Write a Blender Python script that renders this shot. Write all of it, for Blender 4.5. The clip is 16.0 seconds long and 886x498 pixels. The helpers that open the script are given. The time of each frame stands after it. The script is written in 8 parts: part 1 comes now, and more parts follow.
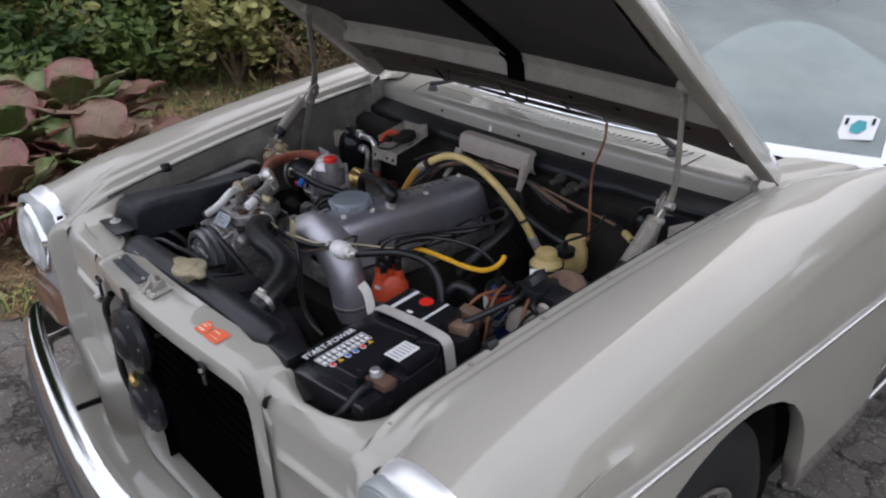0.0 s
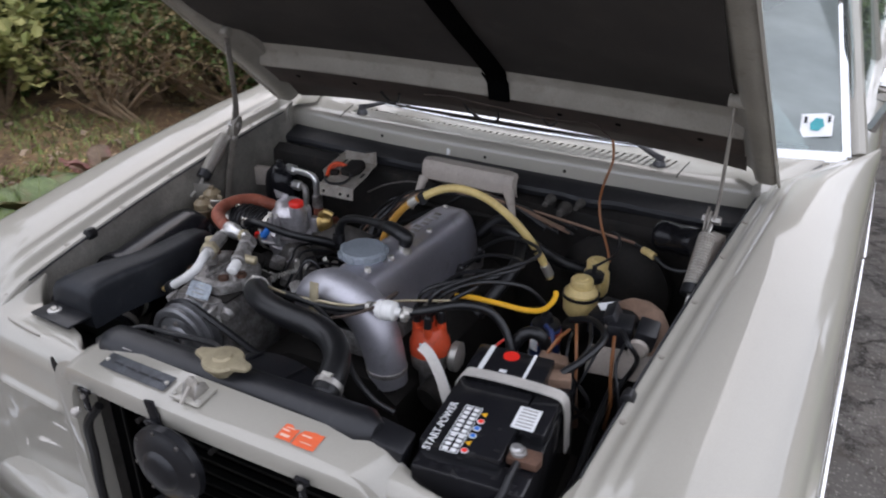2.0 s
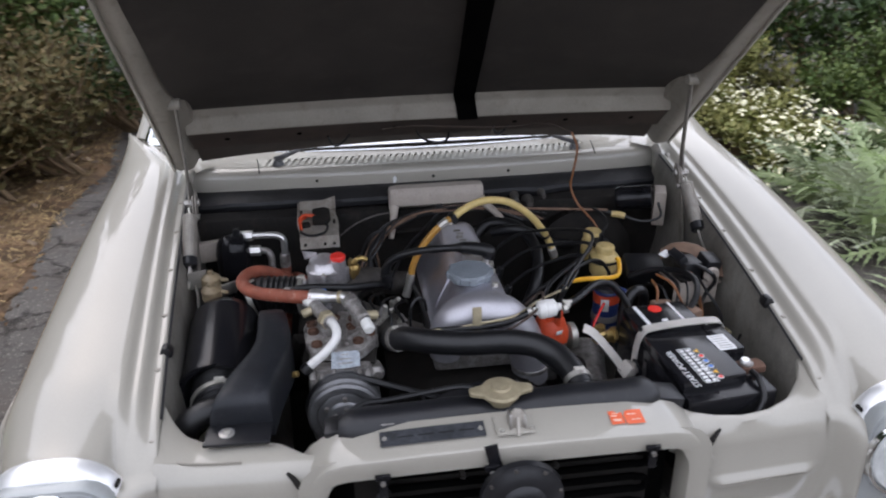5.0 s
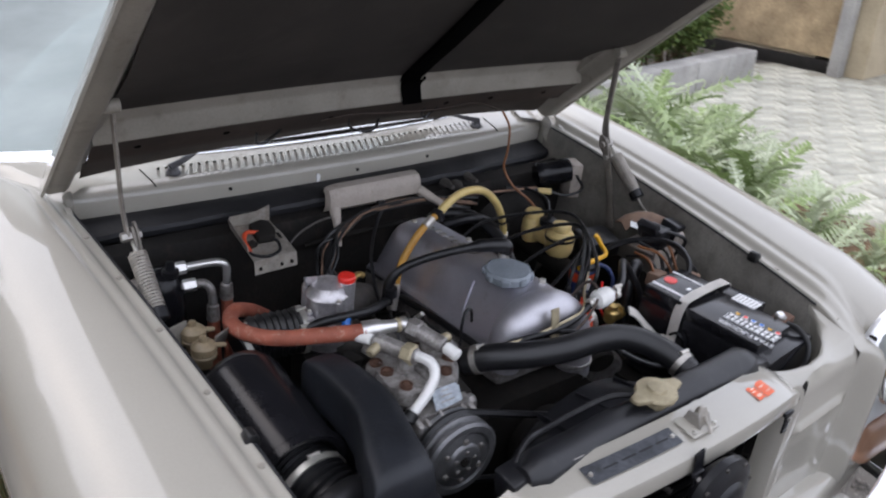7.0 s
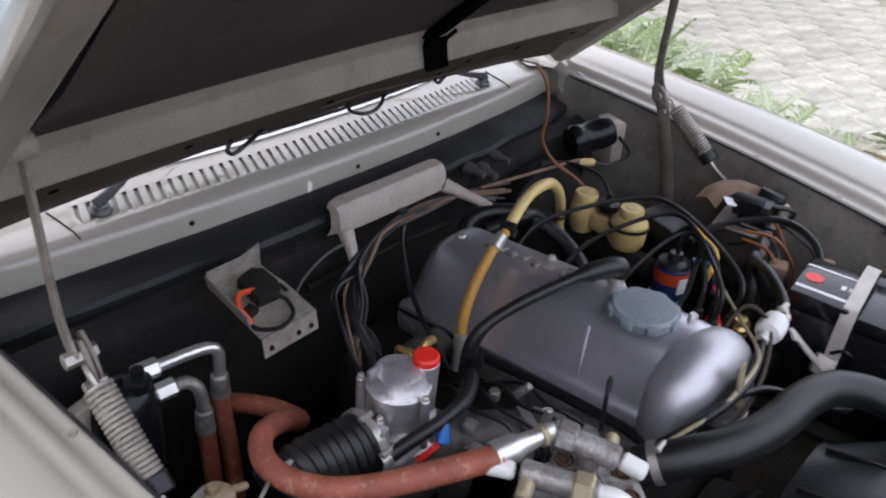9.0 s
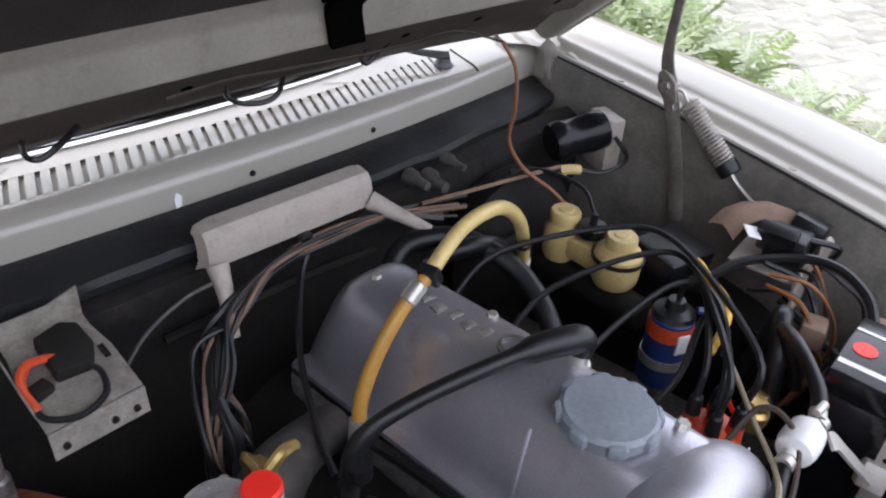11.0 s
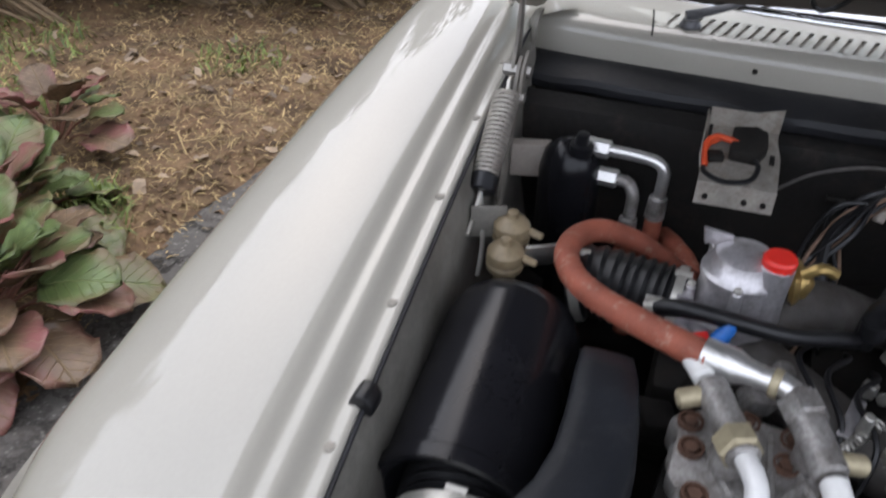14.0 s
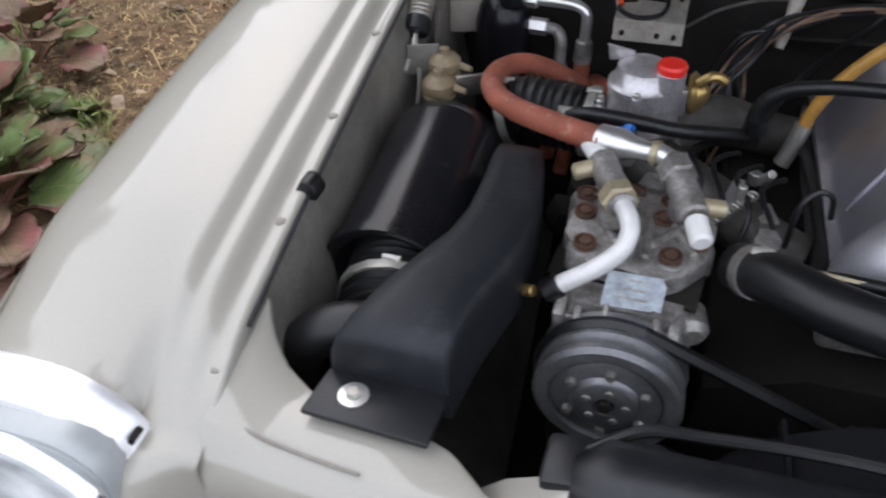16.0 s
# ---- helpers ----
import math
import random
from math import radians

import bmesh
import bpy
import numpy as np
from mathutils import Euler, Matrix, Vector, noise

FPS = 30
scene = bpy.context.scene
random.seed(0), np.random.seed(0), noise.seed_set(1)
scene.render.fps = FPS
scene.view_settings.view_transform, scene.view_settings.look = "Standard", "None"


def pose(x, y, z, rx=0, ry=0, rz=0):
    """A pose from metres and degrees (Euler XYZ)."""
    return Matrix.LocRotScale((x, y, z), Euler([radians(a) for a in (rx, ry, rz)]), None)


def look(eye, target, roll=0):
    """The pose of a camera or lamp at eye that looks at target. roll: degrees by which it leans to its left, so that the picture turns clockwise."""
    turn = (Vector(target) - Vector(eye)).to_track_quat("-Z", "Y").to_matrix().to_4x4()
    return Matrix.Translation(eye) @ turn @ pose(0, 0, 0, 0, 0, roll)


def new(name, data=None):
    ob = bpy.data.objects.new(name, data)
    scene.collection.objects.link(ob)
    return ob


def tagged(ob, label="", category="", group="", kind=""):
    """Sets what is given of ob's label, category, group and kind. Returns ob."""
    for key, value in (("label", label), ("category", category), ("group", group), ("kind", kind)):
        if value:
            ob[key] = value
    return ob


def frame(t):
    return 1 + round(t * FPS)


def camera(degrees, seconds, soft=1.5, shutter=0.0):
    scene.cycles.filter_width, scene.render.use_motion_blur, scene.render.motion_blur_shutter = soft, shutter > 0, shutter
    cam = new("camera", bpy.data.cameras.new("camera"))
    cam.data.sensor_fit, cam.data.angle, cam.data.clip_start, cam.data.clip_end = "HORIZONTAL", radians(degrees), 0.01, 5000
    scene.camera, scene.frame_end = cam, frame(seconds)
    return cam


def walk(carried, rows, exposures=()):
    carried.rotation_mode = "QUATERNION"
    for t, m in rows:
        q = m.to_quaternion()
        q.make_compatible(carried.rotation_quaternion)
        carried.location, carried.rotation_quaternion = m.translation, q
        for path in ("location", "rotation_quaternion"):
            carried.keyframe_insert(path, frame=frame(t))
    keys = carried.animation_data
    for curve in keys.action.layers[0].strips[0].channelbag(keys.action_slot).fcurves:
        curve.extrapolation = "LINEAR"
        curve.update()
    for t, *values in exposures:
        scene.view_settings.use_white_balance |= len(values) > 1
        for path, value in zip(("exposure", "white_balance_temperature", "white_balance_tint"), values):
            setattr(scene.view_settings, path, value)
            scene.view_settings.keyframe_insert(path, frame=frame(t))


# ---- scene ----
cam = camera(58.2, 16.0, soft=2.1, shutter=0.45)
PATH = [
    (0, (1.289, -0.360, 1.490), (0.233, 0.636, 0.816), 0.8),
    (0.5, (1.176, -0.435, 1.486), (0.174, 0.615, 0.812), -0.3),
    (1, (1.074, -0.474, 1.466), (0.139, 0.636, 0.792), -0.0),
    (1.5, (0.904, -0.494, 1.483), (0.110, 0.705, 0.782), 0.7),
    (2, (0.768, -0.551, 1.493), (0.091, 0.738, 0.830), 1.7),
    (2.5, (0.603, -0.675, 1.507), (0.104, 0.671, 0.801), -0.3),
    (3, (0.474, -0.759, 1.491), (0.088, 0.639, 0.814), 1.6),
    (3.5, (0.323, -0.809, 1.526), (0.064, 0.634, 0.886), 0.2),
    (4, (0.143, -0.885, 1.530), (0.096, 0.571, 0.870), 0.6),
    (4.2, (0.092, -0.916, 1.530), (0.050, 0.553, 0.896), -1.2),
    (6.3, (-0.755, -0.601, 1.510), (-0.048, 0.682, 0.868), 2.4),
    (6.5, (-0.785, -0.552, 1.504), (-0.025, 0.696, 0.852), 2.2),
    (7, (-0.885, -0.398, 1.505), (-0.006, 0.764, 0.843), 3.0),
    (7.5, (-0.975, -0.225, 1.510), (0.002, 0.788, 0.750), 0.9),
    (8, (-0.975, -0.064, 1.491), (0.046, 0.903, 0.727), 1.5),
    (8.5, (-0.888, 0.071, 1.469), (0.119, 1.055, 0.709), 1.0),
    (9, (-0.798, 0.199, 1.430), (0.236, 1.135, 0.645), 1.1),
    (9.5, (-0.733, 0.306, 1.398), (0.303, 1.227, 0.600), 0.3),
    (9.7, (-0.699, 0.322, 1.396), (0.335, 1.225, 0.574), 0.9),
    (11.8, (-0.401, 0.315, 1.308), (0.393, 1.451, 0.510), 3.0),
    (12, (-0.420, 0.290, 1.306), (0.232, 1.524, 0.524), 2.6),
    (12.5, (-0.424, 0.214, 1.297), (-0.136, 1.546, 0.459), 1.8),
    (13, (-0.388, 0.178, 1.306), (-0.446, 1.543, 0.473), 1.5),
    (13.5, (-0.363, 0.102, 1.296), (-0.693, 1.414, 0.442), 2.8),
    (14, (-0.359, 0.002, 1.280), (-0.786, 1.273, 0.407), 2.3),
    (14.5, (-0.355, -0.088, 1.253), (-0.786, 1.143, 0.326), 1.4),
    (15, (-0.333, -0.141, 1.247), (-0.772, 1.075, 0.304), -0.2),
    (15.5, (-0.306, -0.167, 1.242), (-0.725, 1.045, 0.286), -0.3),
    (16, (-0.248, -0.138, 1.243), (-0.637, 1.066, 0.264), -0.5),
]
walk(cam, [(t, look(eye, target, roll)) for t, eye, target, roll in PATH],
     exposures=[(0.0, -0.36, 6500, 15), (0.6, -0.26, 6500, 15), (4.0, -0.1, 6500, 15), (6.5, -0.02, 6500, 15), (8.0, -0.04, 6500, 16), (9.5, 0.26, 6500, 17), (12.5, 0.62, 6500, 15), (13.2, 0.4, 6500, 15), (14.0, 0.12, 6500, 13), (16.0, 0.12, 6500, 13)])

# ---- sky and sun ----
world = bpy.data.worlds.new("overcast_sky")
scene.world = world
world.use_nodes = True
wn, wl = world.node_tree.nodes, world.node_tree.links
sky = wn.new("ShaderNodeTexSky")
sky.sky_type, sky.sun_disc = "NISHITA", False
sky.sun_elevation, sky.sun_rotation = radians(51), radians(-28)
sky.dust_density, sky.air_density = 4.0, 1.0
veil = wn.new("ShaderNodeMix")
veil.data_type = "RGBA"
veil.inputs["Factor"].default_value = 0.84
wl.new(sky.outputs["Color"], veil.inputs["A"])
veil.inputs["B"].default_value = (7.15, 7.65, 8.6, 1)
wl.new(veil.outputs["Result"], wn["Background"].inputs["Color"])
wn["Background"].inputs["Strength"].default_value = 0.25
sun = new("sun", bpy.data.lights.new("sun", "SUN"))
sun.data.energy, sun.data.angle, sun.data.color = 0.9, radians(110), (1.0, 0.96, 0.9)
sun.matrix_world = look((-3, 6, 7.8), (0, 0.5, 0))


# ---- materials ----
def mat(name, color, rough=0.5, metal=0.0, var=0.2, scale=12.0, fine=160.0, bump=0.08, coat=0.0, dirt=None, dirt_amount=0.0, island=False, piece=0.0):
    m = bpy.data.materials.new(name)
    m.use_nodes = True
    n, l = m.node_tree.nodes, m.node_tree.links
    b = n["Principled BSDF"]
    b.inputs["Metallic"].default_value = metal
    b.inputs["Coat Weight"].default_value = coat
    b.inputs["Coat Roughness"].default_value = 0.08
    tc = n.new("ShaderNodeTexCoord")
    big, small = n.new("ShaderNodeTexNoise"), n.new("ShaderNodeTexNoise")
    for t, sc, d in ((big, scale, 5), (small, fine, 3)):
        t.inputs["Scale"].default_value, t.inputs["Detail"].default_value = sc, d
        l.new(tc.outputs["Object"], t.inputs["Vector"])
    ramp = n.new("ShaderNodeMapRange")
    ramp.inputs["From Min"].default_value, ramp.inputs["From Max"].default_value = 0.3, 0.7
    ramp.inputs["To Min"].default_value, ramp.inputs["To Max"].default_value = 1 - var, 1 + var
    l.new(big.outputs["Fac"], ramp.inputs["Value"])
    ramp2 = n.new("ShaderNodeMapRange")
    ramp2.inputs["From Min"].default_value, ramp2.inputs["From Max"].default_value = 0.3, 0.7
    ramp2.inputs["To Min"].default_value, ramp2.inputs["To Max"].default_value = 1 - var * 0.5, 1 + var * 0.5
    l.new(small.outputs["Fac"], ramp2.inputs["Value"])
    mul = n.new("ShaderNodeMath")
    mul.operation = "MULTIPLY"
    l.new(ramp.outputs["Result"], mul.inputs[0])
    l.new(ramp2.outputs["Result"], mul.inputs[1])
    last = mul.outputs[0]
    if piece or island:
        info = n.new("ShaderNodeNewGeometry" if island else "ShaderNodeObjectInfo")
        pr = n.new("ShaderNodeMapRange")
        pr.inputs["To Min"].default_value, pr.inputs["To Max"].default_value = 1 - (piece or 0.35), 1 + (piece or 0.35)
        l.new(info.outputs["Random Per Island" if island else "Random"], pr.inputs["Value"])
        m2 = n.new("ShaderNodeMath")
        m2.operation = "MULTIPLY"
        l.new(last, m2.inputs[0])
        l.new(pr.outputs["Result"], m2.inputs[1])
        last = m2.outputs[0]
    vm = n.new("ShaderNodeVectorMath")
    vm.operation = "SCALE"
    vm.inputs[0].default_value = color[:3]
    l.new(last, vm.inputs["Scale"])
    out = vm.outputs["Vector"]
    if dirt:
        dn = n.new("ShaderNodeTexNoise")
        dn.inputs["Scale"].default_value, dn.inputs["Detail"].default_value = scale * 2.6, 10
        dn.inputs["Roughness"].default_value = 0.68
        l.new(tc.outputs["Object"], dn.inputs["Vector"])
        dr = n.new("ShaderNodeMapRange")
        dr.inputs["From Min"].default_value, dr.inputs["From Max"].default_value = 0.62 - 0.3 * dirt_amount, 0.86
        l.new(dn.outputs["Fac"], dr.inputs["Value"])
        mx = n.new("ShaderNodeMix")
        mx.data_type = "RGBA"
        l.new(dr.outputs["Result"], mx.inputs["Factor"])
        l.new(out, mx.inputs["A"])
        mx.inputs["B"].default_value = (*dirt, 1)
        out = mx.outputs["Result"]
    l.new(out, b.inputs["Base Color"])
    rr = n.new("ShaderNodeMapRange")
    rr.inputs["To Min"].default_value, rr.inputs["To Max"].default_value = max(0.02, rough - 0.12 * min(1, var * 4)), min(1, rough + 0.12 * min(1, var * 4))
    l.new(small.outputs["Fac"], rr.inputs["Value"])
    l.new(rr.outputs["Result"], b.inputs["Roughness"])
    if bump:
        bp = n.new("ShaderNodeBump")
        bp.inputs["Strength"].default_value, bp.inputs["Distance"].default_value = bump, 0.002
        l.new(small.outputs["Fac"], bp.inputs["Height"])
        l.new(bp.outputs["Normal"], b.inputs["Normal"])
    return m


PAINT = mat("taupe_car_paint", (0.375, 0.354, 0.306), 0.6, 0.0, 0.04, 3, 300, 0.0, coat=1.0)
PAINT.node_tree.nodes["Principled BSDF"].inputs["Specular IOR Level"].default_value = 0.2
PAINT.node_tree.nodes["Principled BSDF"].inputs["Coat IOR"].default_value = 1.64
PAINT.node_tree.nodes["Principled BSDF"].inputs["Coat Roughness"].default_value = 0.03
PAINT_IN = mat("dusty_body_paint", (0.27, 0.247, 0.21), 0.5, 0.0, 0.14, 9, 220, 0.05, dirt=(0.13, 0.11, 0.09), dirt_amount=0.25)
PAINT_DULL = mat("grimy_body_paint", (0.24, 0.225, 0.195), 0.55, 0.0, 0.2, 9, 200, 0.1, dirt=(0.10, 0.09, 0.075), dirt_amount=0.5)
# body paint darkened both for dirt and for shade under the hood
WINGDIRTSHADE = mat("dirty_shaded_inner_wing_paint", (0.205, 0.192, 0.168), 0.5, 0.0, 0.25, 7, 200, 0.1, dirt=(0.075, 0.064, 0.052), dirt_amount=0.55)
# half-diffuse white in place of chrome, painting in the sky it would mirror
BRIGHTTRIM = mat("whitened_trim_band", (0.88, 0.88, 0.88), 0.32, 0.55, 0.03, 8, 200, 0.0)
HOUSING = mat("silvery_lamp_housing", (0.40, 0.42, 0.42), 0.38, 0.25, 0.05, 10, 200, 0.0)
REFLECTOR = mat("silvered_reflector", (0.9, 0.9, 0.9), 0.3, 1.0, 0.03, 8, 200, 0.0)
CHROME = mat("chrome", (0.78, 0.78, 0.78), 0.1, 1.0, 0.02, 8, 200, 0.0)
STEEL = mat("worn_steel", (0.42, 0.40, 0.37), 0.42, 0.8, 0.2, 25, 300, 0.1, dirt=(0.12, 0.08, 0.05), dirt_amount=0.3)
GALV = mat("zinc_plated_steel", (0.55, 0.53, 0.48), 0.38, 0.7, 0.15, 25, 300, 0.08)
CASTALU = mat("cast_aluminium", (0.50, 0.49, 0.545), 0.31, 0.78, 0.13, 9, 420, 0.14, dirt=(0.30, 0.29, 0.30), dirt_amount=0.12)
DOMEALU = mat("pale_cast_aluminium", (0.52, 0.51, 0.545), 0.42, 0.75, 0.12, 10, 420, 0.14, dirt=(0.30, 0.29, 0.29), dirt_amount=0.25)
SOOTALU = mat("sooty_aluminium", (0.10, 0.092, 0.085), 0.6, 0.3, 0.35, 25, 260, 0.35, dirt=(0.04, 0.03, 0.022), dirt_amount=0.6)
BATTERYCASE = mat("shiny_battery_plastic", (0.011, 0.011, 0.013), 0.17, 0.0, 0.15, 18, 300, 0.04, dirt=(0.05, 0.048, 0.045), dirt_amount=0.15)
POLALU = mat("bare_aluminium", (0.72, 0.71, 0.69), 0.33, 0.85, 0.1, 18, 300, 0.1)
GREYALU = mat("weathered_aluminium", (0.33, 0.315, 0.30), 0.45, 0.5, 0.4, 30, 300, 0.35, dirt=(0.07, 0.05, 0.038), dirt_amount=0.7)
CARBALU = mat("dusty_carburettor_casting", (0.54, 0.52, 0.53), 0.33, 0.7, 0.2, 22, 300, 0.2, dirt=(0.20, 0.18, 0.165), dirt_amount=0.4)
SPRINGWIRE = mat("dusty_spring_steel", (0.42, 0.39, 0.345), 0.45, 0.45, 0.2, 25, 300, 0.1, dirt=(0.2, 0.16, 0.12), dirt_amount=0.3)
BLACKPAINT = mat("satin_black_paint", (0.010, 0.010, 0.012), 0.2, 0.0, 0.2, 14, 260, 0.06, dirt=(0.03, 0.03, 0.03), dirt_amount=0.1)
BLACKPAINT.node_tree.nodes["Principled BSDF"].inputs["Specular IOR Level"].default_value = 0.3
BLACKPLASTIC = mat("black_plastic", (0.0095, 0.0098, 0.012), 0.38, 0.0, 0.2, 18, 300, 0.12, dirt=(0.034, 0.033, 0.032), dirt_amount=0.15)
RUBBER = mat("black_rubber", (0.0075, 0.0075, 0.0085), 0.4, 0.0, 0.25, 25, 300, 0.12, dirt=(0.03, 0.028, 0.026), dirt_amount=0.15)
GRIME = mat("oily_black_metal", (0.015, 0.0135, 0.012), 0.75, 0.0, 0.4, 12, 160, 0.3, dirt=(0.028, 0.022, 0.017), dirt_amount=0.3)
GRIME.node_tree.nodes["Principled BSDF"].inputs["Specular IOR Level"].default_value = 0.22
# near-zero colour that puts the dark of deep openings into the surface
VOID = mat("void_black", (0.002, 0.002, 0.002), 0.95, 0.0, 0.3, 12, 160, 0.2)
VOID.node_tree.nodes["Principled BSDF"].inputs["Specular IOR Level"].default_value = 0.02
SEAL = mat("grey_rubber_seal", (0.012, 0.0125, 0.015), 0.6, 0.0, 0.4, 14, 120, 0.3, dirt=(0.035, 0.033, 0.032), dirt_amount=0.25)
PAD = mat("hood_insulation_felt", (0.033, 0.0275, 0.0235), 0.95, 0.0, 0.3, 5, 400, 0.5, dirt=(0.055, 0.046, 0.040), dirt_amount=0.3)
# body paint darkened to shade brown; also a plain brown for two thin wires
SHADEBROWN = mat("shade_brown_hood_underside", (0.060, 0.042, 0.033), 0.75, 0.0, 0.35, 6, 220, 0.2, dirt=(0.022, 0.016, 0.013), dirt_amount=0.5)
FIREPAD = mat("sooty_firewall_matting", (0.010, 0.0082, 0.0068), 0.85, 0.0, 0.45, 9, 120, 0.6, dirt=(0.034, 0.025, 0.019), dirt_amount=0.35)
BROWNRED = mat("red_brown_hose_rubber", (0.30, 0.085, 0.05), 0.6, 0.0, 0.25, 30, 500, 0.45, dirt=(0.62, 0.50, 0.40), dirt_amount=0.22)
YELLOWHOSE = mat("aged_clear_yellow_hose", (0.66, 0.50, 0.20), 0.35, 0.0, 0.15, 14, 200, 0.05)
AMBERHOSE = mat("amber_hose", (0.50, 0.26, 0.05), 0.35, 0.0, 0.15, 14, 200, 0.05)
YELLOW = mat("yellow_cable", (0.80, 0.42, 0.02), 0.4, 0.0, 0.1, 20, 200, 0.05)
REDPL = mat("bright_red_plastic", (0.80, 0.03, 0.02), 0.35, 0.0, 0.05, 20, 200, 0.02)
ORANGE = mat("orange_red_plastic", (0.60, 0.075, 0.025), 0.38, 0.0, 0.15, 20, 200, 0.05, dirt=(0.2, 0.05, 0.03), dirt_amount=0.2)
BLUE = mat("blue_coil_paint", (0.02, 0.04, 0.14), 0.35, 0.0, 0.15, 20, 200, 0.05)
BLUECAP = mat("bright_blue_plastic", (0.02, 0.16, 0.55), 0.35)
WHITEPL = mat("white_plastic", (0.78, 0.77, 0.74), 0.35, 0.0, 0.06, 20, 200, 0.02)
STRAP = mat("pale_grey_strap", (0.50, 0.47, 0.43), 0.5, 0.1, 0.15, 20, 300, 0.1)
CREAM = mat("yellowed_translucent_plastic", (0.62, 0.47, 0.20), 0.4, 0.0, 0.15, 14, 200, 0.05, dirt=(0.4, 0.28, 0.1), dirt_amount=0.3)
BEIGE = mat("beige_duct_paint", (0.42, 0.37, 0.32), 0.55, 0.0, 0.12, 14, 200, 0.1, dirt=(0.2, 0.16, 0.13), dirt_amount=0.2)
BRASS = mat("gold_zinc_brass", (0.60, 0.42, 0.16), 0.35, 0.85, 0.15, 20, 200, 0.08)
BRASSDULL = mat("tarnished_brass", (0.42, 0.36, 0.24), 0.5, 0.5, 0.2, 20, 200, 0.1)
RUST = mat("rusty_bolt", (0.11, 0.058, 0.038), 0.8, 0.2, 0.35, 40, 300, 0.3)
BROWNFIBRE = mat("brown_fibre_board", (0.20, 0.125, 0.085), 0.75, 0.0, 0.25, 20, 200, 0.2)
BROWNWIRE = mat("brown_wire", (0.22, 0.085, 0.03), 0.5)
WIRE = mat("black_wire_insulation", (0.009, 0.009, 0.010), 0.4, 0.0, 0.2, 30, 300, 0.05)
LABEL = mat("white_label_print", (0.80, 0.80, 0.80), 0.45, 0.0, 0.05, 20, 200, 0.0)
ORANGELABEL = mat("orange_sticker", (0.80, 0.14, 0.05), 0.45, 0.0, 0.1, 20, 200, 0.0)
TYRE = mat("tyre_rubber", (0.012, 0.012, 0.012), 0.75, 0.0, 0.2, 20, 200, 0.2)
DARKIN = mat("dark_cabin_trim", (0.05, 0.047, 0.043), 0.7)
TEAL = mat("teal_print", (0.05, 0.38, 0.42), 0.5)


def glass(name, color=(0.93, 0.97, 0.96), rough=0.0, transmission=1.0):
    m = bpy.data.materials.new(name)
    m.use_nodes = True
    b = m.node_tree.nodes["Principled BSDF"]
    b.inputs["Base Color"].default_value = (*color, 1)
    b.inputs["Roughness"].default_value = rough
    b.inputs["Transmission Weight"].default_value = transmission
    b.inputs["IOR"].default_value = 1.5
    return m


def pane_glass(name, tint, sheen, veil_color=(0.45, 0.47, 0.46), rough=0.01):
    """Thin window glass: clear tint, a sky reflection that grows at grazing angles, and a pale film that paints in more
    sheen.
    """
    m = bpy.data.materials.new(name)
    m.use_nodes = True
    n, l = m.node_tree.nodes, m.node_tree.links
    n.remove(n["Principled BSDF"])
    clear, film, gloss = n.new("ShaderNodeBsdfTransparent"), n.new("ShaderNodeBsdfDiffuse"), n.new("ShaderNodeBsdfGlossy")
    clear.inputs["Color"].default_value = (*tint, 1)
    film.inputs["Color"].default_value = (*veil_color, 1)
    gloss.inputs["Roughness"].default_value = rough
    gloss.inputs["Color"].default_value = (0.92, 1.0, 0.99, 1)
    spots = n.new("ShaderNodeTexNoise")
    spots.inputs["Scale"].default_value, spots.inputs["Detail"].default_value = 2.5, 6
    amount = n.new("ShaderNodeMapRange")
    amount.inputs["From Min"].default_value, amount.inputs["From Max"].default_value = 0.3, 0.75
    amount.inputs["To Min"].default_value, amount.inputs["To Max"].default_value = sheen * 0.5, sheen * 1.5
    l.new(spots.outputs["Fac"], amount.inputs["Value"])
    # the diffuse film goes over the clear tint as painted sheen
    dusty, shine = n.new("ShaderNodeMixShader"), n.new("ShaderNodeMixShader")
    l.new(amount.outputs["Result"], dusty.inputs[0])
    l.new(clear.outputs[0], dusty.inputs[1])
    l.new(film.outputs[0], dusty.inputs[2])
    fres = n.new("ShaderNodeFresnel")
    fres.inputs["IOR"].default_value = 1.75
    l.new(fres.outputs[0], shine.inputs[0])
    l.new(dusty.outputs[0], shine.inputs[1])
    l.new(gloss.outputs[0], shine.inputs[2])
    l.new(shine.outputs[0], n["Material Output"].inputs["Surface"])
    return m


# grey-green film colour stands in for mirrored sky, with some dust
GLASS = pane_glass("sheen_filmed_window_glass", (0.62, 0.70, 0.70), 0.58, (0.40, 0.44, 0.42))
# white film paints in the brightness thrown back by the reflector
LAMPGLASS = pane_glass("whitened_ribbed_lamp_glass", (0.96, 0.98, 0.98), 0.72, (0.90, 0.92, 0.91), 0.06)
AMBERGLASS = glass("pale_amber_lens", (0.85, 0.45, 0.28), 0.25)

# ---- mesh helpers ----
# the body stands a little nose-down on the drive
CAR = Matrix.Translation((0, 0.43, 0.82)) @ Matrix.Rotation(radians(3.3), 4, "X") @ Matrix.Translation((0, -0.43, -0.86))
BASE = {}


def thing(name, at, label, category, group="", m=CAR):
    ob = new(name)
    ob.empty_display_size = 0.02
    ob.matrix_world = m @ Matrix.Translation(at)
    BASE[ob] = Vector(at)
    return tagged(ob, label, category, group)


